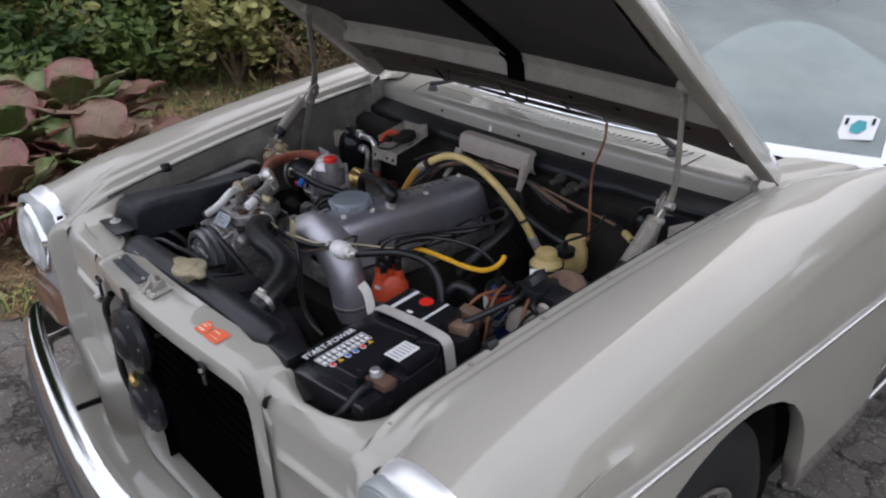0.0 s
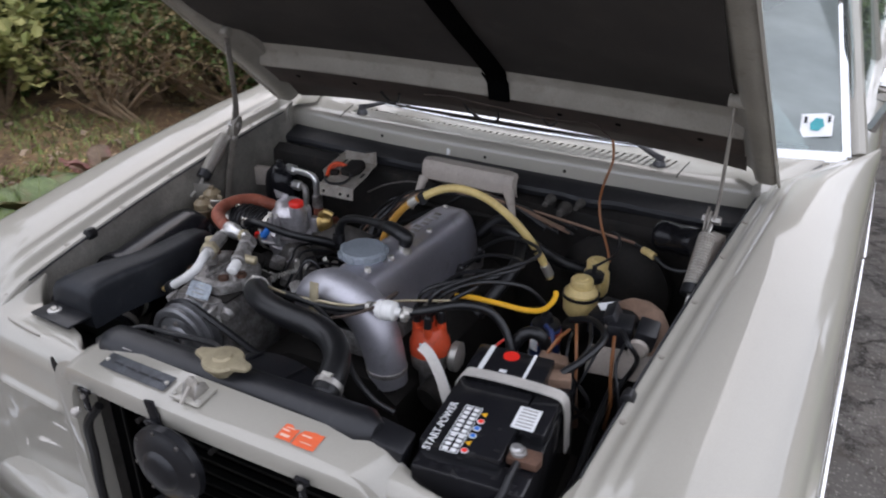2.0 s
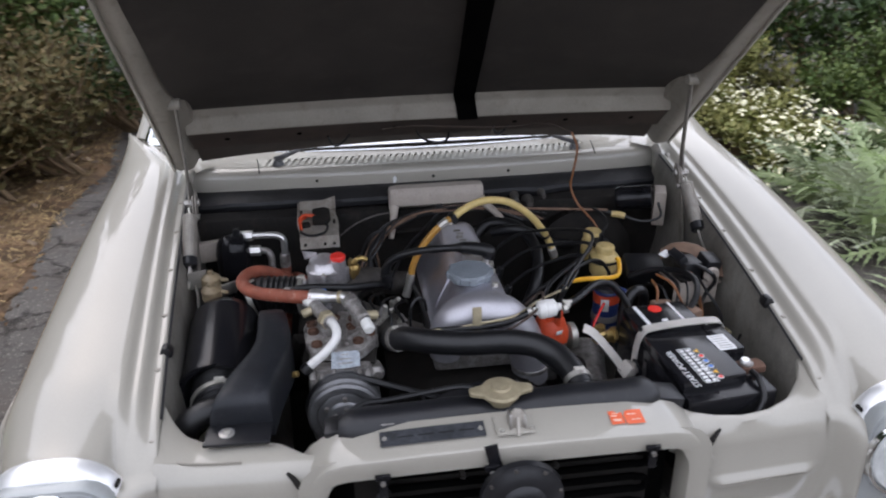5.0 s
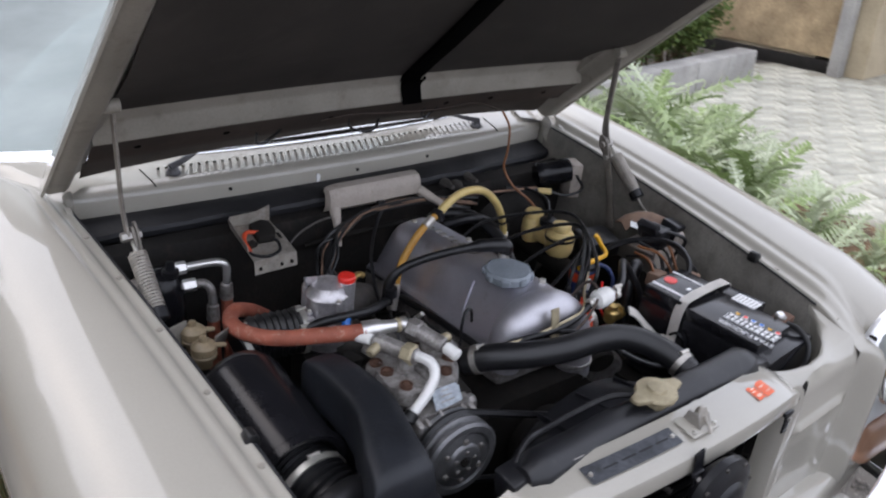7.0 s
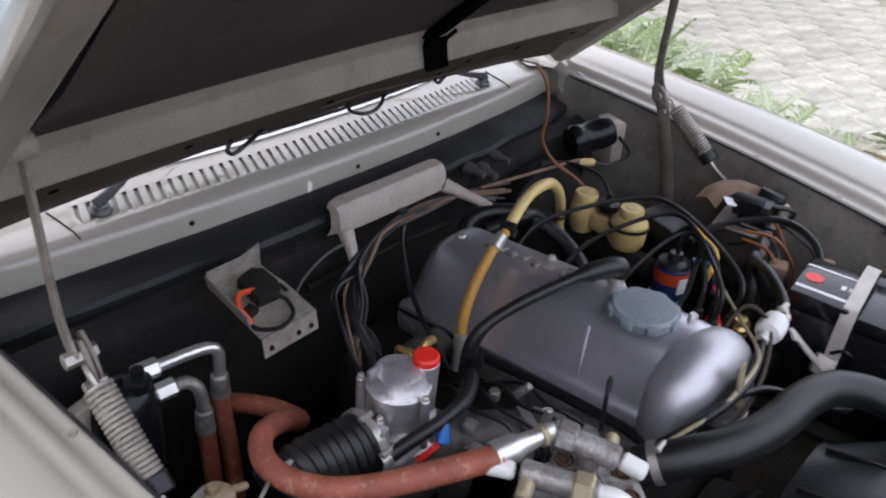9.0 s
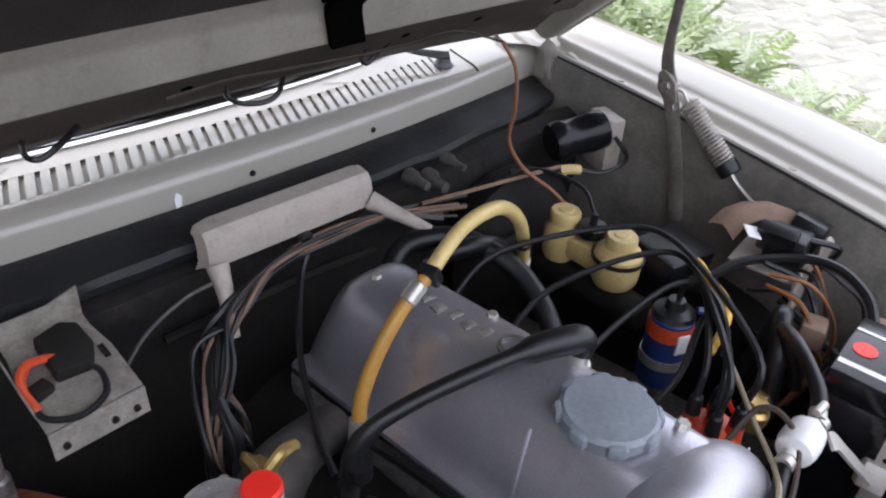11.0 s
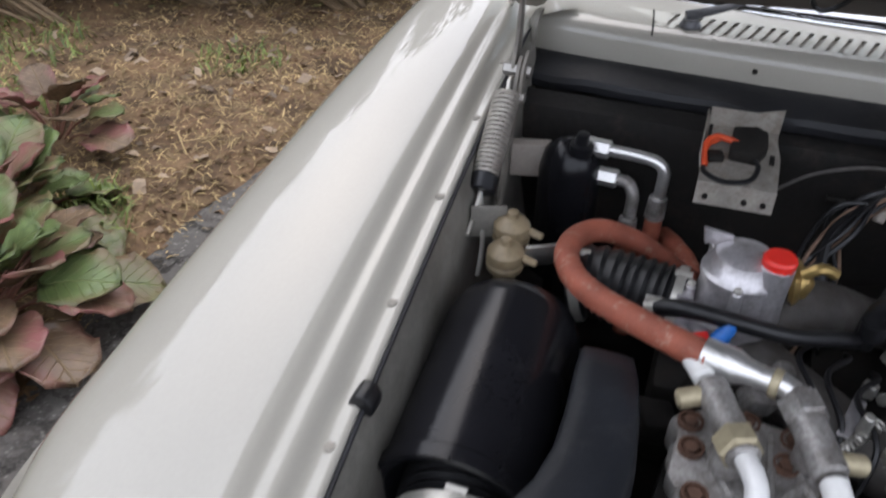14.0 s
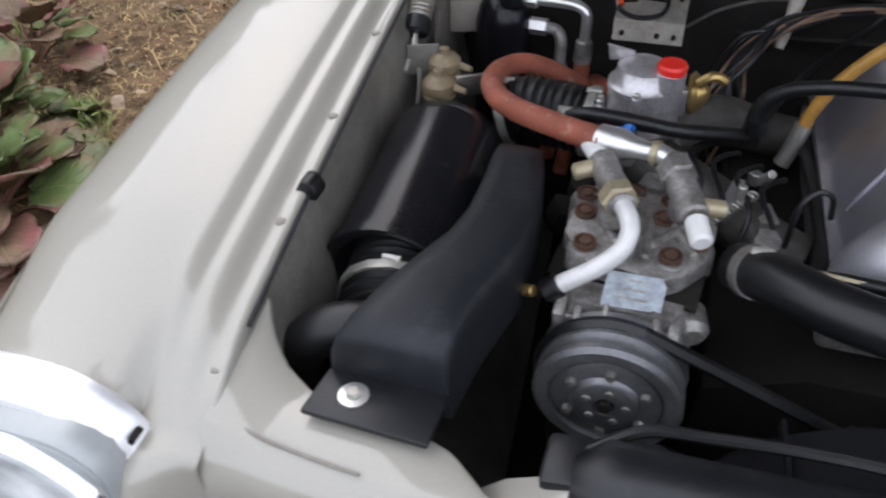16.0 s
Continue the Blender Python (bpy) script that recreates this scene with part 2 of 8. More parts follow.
def part(name, bm, material, parent=None, label="", sharp=38):
    bmesh.ops.recalc_face_normals(bm, faces=bm.faces)
    if parent in BASE:
        bm.transform(Matrix.Translation(-BASE[parent]))
    for f in bm.faces:
        f.smooth = True
    lim = radians(sharp)
    for e in bm.edges:
        if len(e.link_faces) == 2 and e.calc_face_angle(0) > lim:
            e.smooth = False
    me = bpy.data.meshes.new(name)
    bm.to_mesh(me)
    bm.free()
    me.materials.append(material)
    ob = new(name, me)
    if parent:
        ob.parent = parent
        BASE[ob] = BASE.get(parent, Vector((0, 0, 0)))
    if label:
        ob["label"] = label
    return ob


def setting(name, bm, material, label, category="", sharp=38):
    return tagged(part(name, bm, material, None, "", sharp), label, category or name.split("_")[0], "", "structure")


def box(c, size, rot=(0, 0, 0), bevel=0.0, bm=None, seg=2):
    made = bmesh.new()
    bmesh.ops.create_cube(made, size=1, matrix=Matrix.Diagonal((*size, 1)))
    if bevel:
        bmesh.ops.bevel(made, geom=made.edges[:] + made.verts[:], offset=bevel, segments=seg, profile=0.5, affect="EDGES")
    made.transform(pose(*c, *rot))
    return join(bm, made)


def join(bm, made):
    if bm is None:
        return made
    me = bpy.data.meshes.new("tmp")
    made.to_mesh(me)
    made.free()
    bm.from_mesh(me)
    bpy.data.meshes.remove(me)
    return bm


def axis_frame(d):
    d = Vector(d).normalized()
    return d.to_track_quat("Z", "Y").to_matrix()


def lathe(p0, p1, profile, seg=24, bm=None):
    """Rings of (distance along the axis in metres, radius) turned round the line p0 to p1."""
    made = bmesh.new()
    q = axis_frame(Vector(p1) - Vector(p0))
    rings = []
    for h, r in profile:
        if r < 1e-5:
            rings.append([made.verts.new(Vector(p0) + q @ Vector((0, 0, h)))])
        else:
            rings.append([made.verts.new(Vector(p0) + q @ Vector((r * math.cos(a), r * math.sin(a), h))) for a in (2 * math.pi * k / seg for k in range(seg))])
    for a, b in zip(rings, rings[1:]):
        for k in range(seg):
            f = [a[k % len(a)], a[(k + 1) % len(a)], b[(k + 1) % len(b)], b[k % len(b)]]
            f = list(dict.fromkeys(f))
            if len(f) > 2:
                made.faces.new(f)
    return join(bm, made)


def rod(p0, p1, r, r1=None, seg=16, bevel=0.0, bm=None):
    h = (Vector(p1) - Vector(p0)).length
    r1 = r if r1 is None else r1
    b = min(bevel, r * 0.9, r1 * 0.9)
    prof = [(0, 0), (0, r - b), (b, r), (h - b, r1), (h, r1 - b), (h, 0)] if b else [(0, 0), (0, r), (h, r1), (h, 0)]
    return lathe(p0, p1, prof, seg, bm)


def curve_points(pts, sub):
    pts = [Vector(p) for p in pts]
    if len(pts) < 3 or sub < 2:
        return pts
    ext = [2 * pts[0] - pts[1], *pts, 2 * pts[-1] - pts[-2]]
    out = []
    for a, b, c, d in zip(ext, ext[1:], ext[2:], ext[3:]):
        for k in range(sub):
            t = k / sub
            out.append(0.5 * (2 * b + (c - a) * t + (2 * a - 5 * b + 4 * c - d) * t * t + (3 * b - a - 3 * c + d) * t ** 3))
    return out + [pts[-1]]


def tube(pts, r, seg=10, sub=7, bm=None, cap=True, wave=0.0, flat=1.0):
    """A round (or flattened) hose swept along a smooth line; r may be a list over the points."""
    made = bmesh.new()
    line = curve_points(pts, sub)
    count = len(line)
    radii = [r] * count if not isinstance(r, (list, tuple)) else [float(np.interp(k / (count - 1), np.linspace(0, 1, len(r)), r)) for k in range(count)]
    rings, up = [], None
    for k, p in enumerate(line):
        d = (line[min(k + 1, count - 1)] - line[max(k - 1, 0)]).normalized()
        if up is None:
            up = d.orthogonal().normalized()
        up = (up - d * up.dot(d)).normalized()
        side = d.cross(up)
        rk = radii[k] * (1 + wave * math.sin(k * 2.1))
        rings.append([made.verts.new(p + up * rk * math.cos(a) + side * rk * flat * math.sin(a)) for a in (2 * math.pi * j / seg for j in range(seg))])
    for a, b in zip(rings, rings[1:]):
        for k in range(seg):
            made.faces.new((a[k], a[(k + 1) % seg], b[(k + 1) % seg], b[k]))
    if cap:
        made.faces.new(rings[0])
        made.faces.new(rings[-1])
    return join(bm, made)


def loft(sections, bm=None, closed=False, caps=False):
    made = bmesh.new()
    rows = [[made.verts.new(p) for p in sec] for sec in sections]
    n = len(rows[0])
    for a, b in zip(rows, rows[1:]):
        for k in range(n if closed else n - 1):
            made.faces.new((a[k], a[(k + 1) % n], b[(k + 1) % n], b[k]))
    if caps:
        made.faces.new(rows[0])
        made.faces.new(rows[-1])
    return join(bm, made)


def thicken(bm, t):
    bmesh.ops.recalc_face_normals(bm, faces=bm.faces)
    bmesh.ops.solidify(bm, geom=bm.faces[:], thickness=t)
    return bm


def prism(outline, p, u, v, depth, bevel=0.0, bm=None):
    """A flat plate of that outline (u, v pairs) at p, thickened along u x v."""
    made = bmesh.new()
    u, v = Vector(u).normalized(), Vector(v).normalized()
    w = u.cross(v)
    lo = [made.verts.new(Vector(p) + u * a + v * b) for a, b in outline]
    hi = [made.verts.new(Vector(p) + u * a + v * b + w * depth) for a, b in outline]
    made.faces.new(lo)
    made.faces.new(hi)
    for k in range(len(lo)):
        j = (k + 1) % len(lo)
        made.faces.new((lo[k], lo[j], hi[j], hi[k]))
    if bevel:
        bmesh.ops.recalc_face_normals(made, faces=made.faces)
        bmesh.ops.bevel(made, geom=made.edges[:], offset=bevel, segments=2, profile=0.5, affect="EDGES", clamp_overlap=True)
    return join(bm, made)


def rrect(w, h, r, n=5):
    out = []
    for cx, cy, a0 in ((w - r, h - r, 0), (r - w, h - r, 90), (r - w, r - h, 180), (w - r, r - h, 270)):
        for k in range(n + 1):
            a = radians(a0 + 90 * k / n)
            out.append((cx + r * math.cos(a), cy + r * math.sin(a)))
    return out


def bolt(p, d, r, parent, material=None, h=0.006):
    d = Vector(d).normalized()
    return part("bolt", rod(p, Vector(p) + d * h, r, r * 0.92, 6, 0.001), material or STEEL, parent)


def spring(p0, p1, r, turns, wire, bm=None):
    q = axis_frame(Vector(p1) - Vector(p0))
    h = (Vector(p1) - Vector(p0)).length
    n = turns * 10
    return tube([Vector(p0) + q @ Vector((r * math.cos(k * 0.6283), r * math.sin(k * 0.6283), h * k / n)) for k in range(n + 1)], wire, 5, 1, bm)


# ---- the car's body ----
car = thing("car", (0, 0.9, 0.02), "taupe vintage sedan with its hood propped open, parked on asphalt", "car")


def gutter(y):
    return 0.542 + 0.078 * min(y, 1.2), 0.80 + 0.19 * y - 0.07 * y * y


def side_x(y):
    return 0.835 + 0.012 * min(max(y - 0.4, 0), 1) - 0.55 * max(0, 0.33 - y) ** 1.6


ARCH = (0.735, 0.325, 0.365)


GUTTER = ((-0.0125, -0.055), (-0.012, -0.02), (-0.0115, -0.006), (-0.01, -0.001), (-0.007, 0.0008), (-0.004, 0.0004), (0, -0.0006), (0.004, -0.0004), (0.007, 0.00117), (0.01, 0.00378), (0.013, 0.00746), (0.016, 0.01079), (0.019, 0.01318), (0.022, 0.01464), (0.025, 0.01509), (0.028, 0.01496), (0.031, 0.01483), (0.034, 0.01542), (0.037, 0.01717), (0.04, 0.01963), (0.043, 0.02195), (0.046, 0.0237), (0.049, 0.02472), (0.052, 0.0256))
CREST = ((0.04, 0.027), (0.10, 0.0285), (0.2, 0.031), (0.32, 0.032), (0.45, 0.0312), (0.56, 0.027), (0.66, 0.0205), (0.75, 0.011), (0.83, -0.001), (0.90, -0.017), (0.95, -0.034), (0.985, -0.058))


def smooth(k):
    k = min(1, max(0, k))
    return k * k * (3 - 2 * k)


def fender_section(y, s):
    """From the seam in the engine bay over the ridges and the crown down to the wheel arch."""
    xg, zg = gutter(y)
    xo = side_x(y)
    nose = smooth((0.32 - y) / 0.16)
    roll = 2.2 * max(0, 0.30 - y) ** 2
    if y > 1.2:
        xg += (y - 1.2) * 0.5
        zg = 0.93 - (y - 1.2) * 0.02
    pts = []
    for dx, dz in GUTTER:
        if dz < -0.001:
            dz *= 1 - 0.8 * nose
        else:
            dz = dz * (1 - nose) + nose * (0.004 - 0.0012 * (dx / 0.02) ** 2)
        pts.append((xg + dx, zg + dz - roll))
    a = xg + 0.052
    w = xo - 0.012 - a
    for k, dz in CREST:
        x, z = a + w * k, zg + dz - roll * 0.25
        rim = 0.742 + 0.1085 * max(0.006, 1 - (abs(x - 0.694) / 0.103) ** 2.5) ** 0.4
        pts.append((x, z + (rim - z) * min(1, max(0, (0.36 - y) / 0.178)) ** 2))
    low = 0.285
    ya, za, ra = ARCH
    if abs(y - ya) < ra:
        low = max(low, za + math.sqrt(ra * ra - (y - ya) ** 2))
    top = 0.76
    pts += [(xo - 0.008, 0.79 + 0.02 * smooth((y - 0.2) / 0.2)), (xo - 0.002, 0.765)]
    for k in range(1, 8):
        z = top + (low - top) * k / 7
        pts.append((xo - 0.09 * max(0, 0.62 - z) ** 1.5, z))
    x, z = pts[-1]
    pts += [(x - 0.008, z - 0.002), (x - 0.03, z + 0.004), (x - 0.035, z + 0.02)]
    return [Vector((s * px, y, pz)) for px, pz in pts]


for s in (-1, 1):
    ys = [0.180, 0.185, 0.191, 0.2, 0.215, 0.23, 0.25, 0.27, 0.29, 0.31, 0.33, 0.35, 0.36, 0.372, 0.375, 0.38, 0.39, 0.41, 0.45, 0.5, 0.56, 0.62, 0.68, 0.735, 0.79, 0.85, 0.91, 0.97, 1.02, 1.05, 1.07, 1.085, 1.093, 1.098, 1.12, 1.17, 1.2, 1.26, 1.33, 1.4, 1.47]
    skin = loft([fender_section(y, s) for y in ys])
    trim_pts = [(s * (side_x(y) + 0.001), y, 0.735 - (y - 0.45) * 0.06) for y in (0.2, 0.35, 0.5, 0.7, 0.9, 1.1, 1.3, 1.465)]
    part("side_trim", tube(trim_pts, 0.009, 8, 4, flat=0.5), CHROME, car, "thin chrome side strip")
    # rounded fender nose beside the radiator opening
    lead = fender_section(0.180, s)[3:27]
    nose = []
    for fy, dz in ((0.0, 0.0), (-0.008, -0.004), (-0.016, -0.010), (-0.023, -0.018), (-0.029, -0.029), (-0.033, -0.043), (-0.035, -0.06), (-0.036, -0.10), (-0.036, -0.16), (-0.036, -0.24), (-0.034, -0.32), (-0.02, -0.40), (0.01, -0.47), (0.04, -0.50)):
        nose.append([Vector((p.x, p.y - 0.019 * min(1, -fy / 0.016) * (1 - smooth((abs(p.x) - 0.604) / 0.012)) + fy * (0.04 + 1.0 * smooth((abs(p.x) - 0.550) / 0.05) * (1 - smooth((abs(p.x) - 0.604) / 0.012))), p.z + dz)) for p in lead])
    skin = loft(nose, skin)
    bmesh.ops.remove_doubles(skin, verts=skin.verts[:], dist=0.00002)
    part("fender", skin, PAINT, car, sharp=75)
    # inner wing below the gutter, its paint darkened for dirt and shade
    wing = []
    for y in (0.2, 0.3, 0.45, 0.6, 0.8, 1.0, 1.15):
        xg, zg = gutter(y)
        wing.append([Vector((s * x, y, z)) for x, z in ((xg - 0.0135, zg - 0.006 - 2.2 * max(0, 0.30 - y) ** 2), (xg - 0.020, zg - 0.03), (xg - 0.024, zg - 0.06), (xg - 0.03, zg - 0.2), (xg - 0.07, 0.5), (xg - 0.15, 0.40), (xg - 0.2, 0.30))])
    part("inner_wing", loft(wing), WINGDIRTSHADE, car, "dusty inner wing panel with shade painted in")
    for y in (0.229, 0.379, 0.532, 0.69, 0.85, 1.0):
        xg, zg = gutter(y)
        bolt((s * (xg - 0.001), y, zg - 0.003 - 2.2 * max(0, 0.30 - y) ** 2), (0, 0, 1), 0.0058, car, PAINT_IN, 0.005)
    xg, zg = gutter(0.43)
    part("rubber_stop", prism([(-0.010, 0), (0.010, 0), (0.0115, 0.010), (0.005, 0.021), (-0.005, 0.021), (-0.0115, 0.010)], (s * (xg - 0.012), 0.419, zg - 0.011), (1, 0, 0), (0, 0, 1), -0.022, 0.003), RUBBER, car, "black rubber hood stop")
    part("drip_seam", tube([(s * (gutter(y)[0] - 0.0135), y, gutter(y)[1] - 0.004 - 2.2 * max(0, 0.30 - y) ** 2) for y in (0.27, 0.4, 0.6, 0.8, 1.0, 1.13)], 0.0022, 6, 4), SEAL, car)

# lamps
for s in (-1, 1):
    lamp = part("headlamp", loft([[Vector((s * (0.694 + a * k), 0.135 - d, 0.664 + b * k)) for a, b in rrect(0.093, 0.170, 0.052)] for k, d in ((0.99, -0.03), (1.0, -0.008), (1.0, 0.0), (0.985, 0.006), (0.95, 0.006), (0.93, -0.002), (0.9, -0.02))], closed=True), HOUSING, car, "silvery headlamp housing")
    brow = []
    for k in range(17):
        a = radians(24 + 132 * k / 16)
        ca, sa = math.copysign(abs(math.cos(a)) ** 0.8, math.cos(a)), math.sin(a) ** 0.8
        brow.append([Vector((s * (0.694 + (0.0935 + d) * ca), y, 0.742 + (0.097 + d) * sa)) for d, y in ((-0.020, 0.153), (-0.013, 0.1475), (-0.007, 0.146), (-0.001, 0.148), (0.005, 0.154), (0.0085, 0.162), (0.011, 0.172), (0.0125, 0.180), (0.0115, 0.1835), (0.006, 0.186))])
    part("brow_trim", loft(brow), BRIGHTTRIM, lamp, "trim band over the lamp, whitened for mirrored sky")
    part("reflector", lathe((s * 0.694, 0.128, 0.735), (s * 0.694, 0.3, 0.735), [(0, 0.084), (0.02, 0.076), (0.05, 0.05), (0.06, 0.0)], 28), REFLECTOR, lamp)
    part("lens", thicken(lathe((s * 0.694, 0.128, 0.735), (s * 0.694, 0.0, 0.735), [(0, 0.085), (0.012, 0.08), (0.022, 0.06), (0.028, 0.03), (0.03, 0)], 28), 0.003), LAMPGLASS, lamp, "ribbed headlamp lens with a painted white film")
    part("lamp_plate", loft([[Vector((s * (0.694 + a * k), y, 0.664 + b * k)) for a, b in rrect(0.088, 0.163, 0.048, 11)] if k else [Vector((s * (0.694 + 0.086 * math.cos(t)), y, 0.735 + 0.086 * math.sin(t))) for t in (math.atan2(b - 0.071, a) for a, b in rrect(0.088, 0.163, 0.048, 11))] for k, y in ((1.0, 0.134), (0.985, 0.128), (0, 0.126), (0, 0.14))], closed=True), HOUSING, lamp, "silvery plate round the lens")
    for k in range(13):
        x = 0.694 + (k - 6) * 0.0115
        hgt = math.sqrt(max(0.0002, 0.074 ** 2 - (x - 0.694) ** 2))
        part("lens_rib", tube([(s * x, 0.128 - 0.030 * (1 - ((x - 0.694) ** 2 + (q * hgt) ** 2) / 0.0075) - 0.001, 0.735 + q * hgt) for q in (-1, -0.5, 0, 0.5, 1)], 0.0022, 6, 3), LAMPGLASS, lamp)
    part("lens_rim", lathe((s * 0.694, 0.13, 0.735), (s * 0.694, 0.0, 0.735), [(0.0, 0.083), (0.012, 0.084), (0.014, 0.09), (0.004, 0.094), (-0.01, 0.094)], 32), CHROME, lamp)
    # small black block stands in for the shade where the brow ends
    part("trim_gap", box((s * 0.603, 0.168, 0.803), (0.006, 0.014, 0.014), (0, -s * 35, 0), 0.002), GRIME, lamp, "dark block for the shaded gap at the end of the trim")
    part("lamp_backing", box((s * 0.694, 0.15, 0.65), (0.16, 0.01, 0.3), bevel=0.004), PAINT, lamp)
    part("turn_signal", box((s * 0.694, 0.125, 0.563), (0.15, 0.04, 0.105), bevel=0.018, seg=3), AMBERGLASS, lamp, "pale amber turn signal lens")

# radiator support panel with its opening
front = part("front_panel", loft([[Vector((x, y, z)) for x, z in pts] for y, pts in (
    (0.18, [(a, 0.565 + b) for a, b in rrect(0.292, 0.24, 0.075)]),
    (0.15, [(a, 0.565 + b) for a, b in rrect(0.292, 0.24, 0.075)]),
    (0.138, [(a, 0.565 + b) for a, b in rrect(0.298, 0.245, 0.08)]),
    (0.136, [(a, 0.565 + b) for a, b in rrect(0.315, 0.252, 0.085)]),
    (0.142, [(a, 0.565 + b) for a, b in rrect(0.335, 0.26, 0.06)]))], closed=True), PAINT, car, "body-coloured radiator support panel")
bar = []
for k in range(25):
    x = -0.345 + 0.69 * k / 24
    yb = 0.098 + 0.42 * x * x
    zt = 0.857 - 0.42 * x * x - 9.0 * max(0, abs(x) - 0.265) ** 2
    bar.append([Vector((x, y, z)) for y, z in ((yb + 0.045, zt - 0.036), (yb + 0.008, zt - 0.037), (yb + 0.002, zt - 0.034), (yb, zt - 0.007), (yb + 0.002, zt - 0.002), (yb + 0.006, zt), (yb + 0.05, zt + 0.008), (yb + 0.078, zt + 0.006), (yb + 0.082, zt), (yb + 0.082, zt - 0.04))])
part("crossbar", loft(bar), PAINT, front, "curved radiator crossbar", sharp=33)
SHELF_BACK = {-1: ((0.30, 0.19), (0.326, 0.197), (0.36, 0.225), (0.40, 0.238), (0.485, 0.248), (0.52, 0.268), (0.54, 0.29), (0.552, 0.315)),
              1: ((0.30, 0.222), (0.32, 0.205), (0.35, 0.192), (0.40, 0.184), (0.45, 0.192), (0.496, 0.214), (0.537, 0.254), (0.562, 0.32))}
for s in (-1, 1):
    shelf = []
    for k in range(29):
        x = 0.30 + 0.252 * k / 28
        back = float(np.interp(x, *zip(*SHELF_BACK[s])))
        fy = 0.148 + 0.06 * (x - 0.30) - 0.0042 * smooth((x - 0.51) / 0.04)
        front_top = min(fy + 0.034, back - 0.012)
        zt = 0.806 + 0.012 * max(0, (x - 0.50) / 0.06)
        rise = 0.024 * smooth((x - 0.505) / 0.05) * smooth((back - 0.2) / 0.12)
        fade = min(1, (x - 0.342) / 0.02, (0.545 - x) / 0.03) if 0.342 < x < 0.545 else 0
        bead = 0.011 * fade * fade * (3 - 2 * fade)
        shelf.append([Vector((s * x, y, z)) for y, z in ((fy, 0.28), (fy, 0.626), (fy, 0.676), (fy - bead * 0.25, 0.682), (fy - bead * 0.7, 0.688), (fy - bead, 0.694), (fy - bead * 0.8, 0.699), (fy - bead * 0.25, 0.704), (fy, 0.710), (fy + 0.001, 0.765), (fy + 0.004, 0.782), (fy + 0.012, 0.796), (front_top - 0.006, zt - 0.003), (front_top, zt), ((front_top + back) / 2, zt + rise * 0.5), (back - 0.006, zt + rise), (back - 0.001, zt + rise - 0.003), (back, zt + rise - 0.012), (back, zt - 0.10))])
    part("side_panel", loft(shelf), PAINT, front, sharp=40)
    part("step_slot", tube([(s * 0.349, 0.1535, 0.803), (s * 0.340, 0.150, 0.794), (s * 0.335, 0.149, 0.784), (s * 0.334, 0.149, 0.775)], [0.0025, 0.0045, 0.005, 0.003], 8, 4), GRIME, front, "dark drain slot at the panel step")
    part("inset_seam", tube([(s * x, y, z) for x, y, z in ((0.552, 0.30, 0.8185), (0.548, 0.25, 0.818), (0.54, 0.215, 0.815), (0.52, 0.196, 0.8085), (0.47, 0.188, 0.807), (0.42, 0.184, 0.8065))] if s < 0 else [(s * x, y, z) for x, y, z in ((0.556, 0.30, 0.8185), (0.553, 0.25, 0.818), (0.545, 0.215, 0.814))], 0.0018, 6, 4), PAINT_IN, front)
for s in (-1, 1):
    part("front_apron", loft([[Vector((s * x, 0.152 + (y + 0.16 * max(0, x - 0.36) - 0.152) * smooth((x - 0.29) / 0.10), z)) for y, z in ((0.16, 0.515), (0.148, 0.50), (0.13, 0.494), (0.108, 0.489), (0.094, 0.477), (0.089, 0.45), (0.092, 0.38), (0.10, 0.28))] for x in np.r_[np.linspace(0.296, 0.40, 7), np.linspace(0.43, 0.80, 9)]]), PAINT, car, "stepped body panel below the lamp", sharp=70)
    part("cowl_corner", loft([[p.lerp(q, k) + Vector((0, 0, 0.004 * math.sin(math.pi * k))) for k in (0, 0.33, 0.67, 1)] for p, q in ((Vector((s * (gutter(1.2)[0] + 0.004 + 0.5 * max(0, y - 1.2)), y, 0.926 if y > 1.2 else gutter(y)[1] - 0.004)), Vector((s * x, yy, zz))) for y, x, yy, zz in ((1.14, 0.56, 1.20, 0.937), (1.2, 0.60, 1.31, 0.946), (1.26, 0.66, 1.365, 0.944), (1.33, 0.71, 1.385, 0.942), (1.40, 0.752, 1.402, 0.940), (1.47, 0.775, 1.42, 0.938)))]), PAINT, car, sharp=75)
part("valance", loft([[Vector((x, y + 0.12 * abs(x) ** 3, z)) for y, z in ((0.16, 0.30), (0.10, 0.295), (0.06, 0.285), (0.05, 0.27), (0.06, 0.2))] for x in np.linspace(-0.8, 0.8, 17)]), PAINT, car)
for x, y, z in ((-0.205, 0.108, 0.828), (-0.042, 0.094, 0.838), (0.216, 0.112, 0.828)):
    tab = part("grille_bracket", box((x, y - 0.004, z - 0.028), (0.013, 0.004, 0.040), bevel=0.001), BLACKPAINT, front)
    part("bracket_foot", box((x, y - 0.003, z - 0.010), (0.024, 0.006, 0.008), bevel=0.001), BLACKPAINT, tab)
    part("bolt", rod((x, y - 0.011, z - 0.018), (x, y - 0.005, z - 0.018), 0.0038, None, 6), STEEL, tab)
for x in (-0.085, 0.06):
    part("panel_hole", rod((x, 0.0985, 0.808), (x, 0.12, 0.808), 0.004, None, 10), GRIME, front)

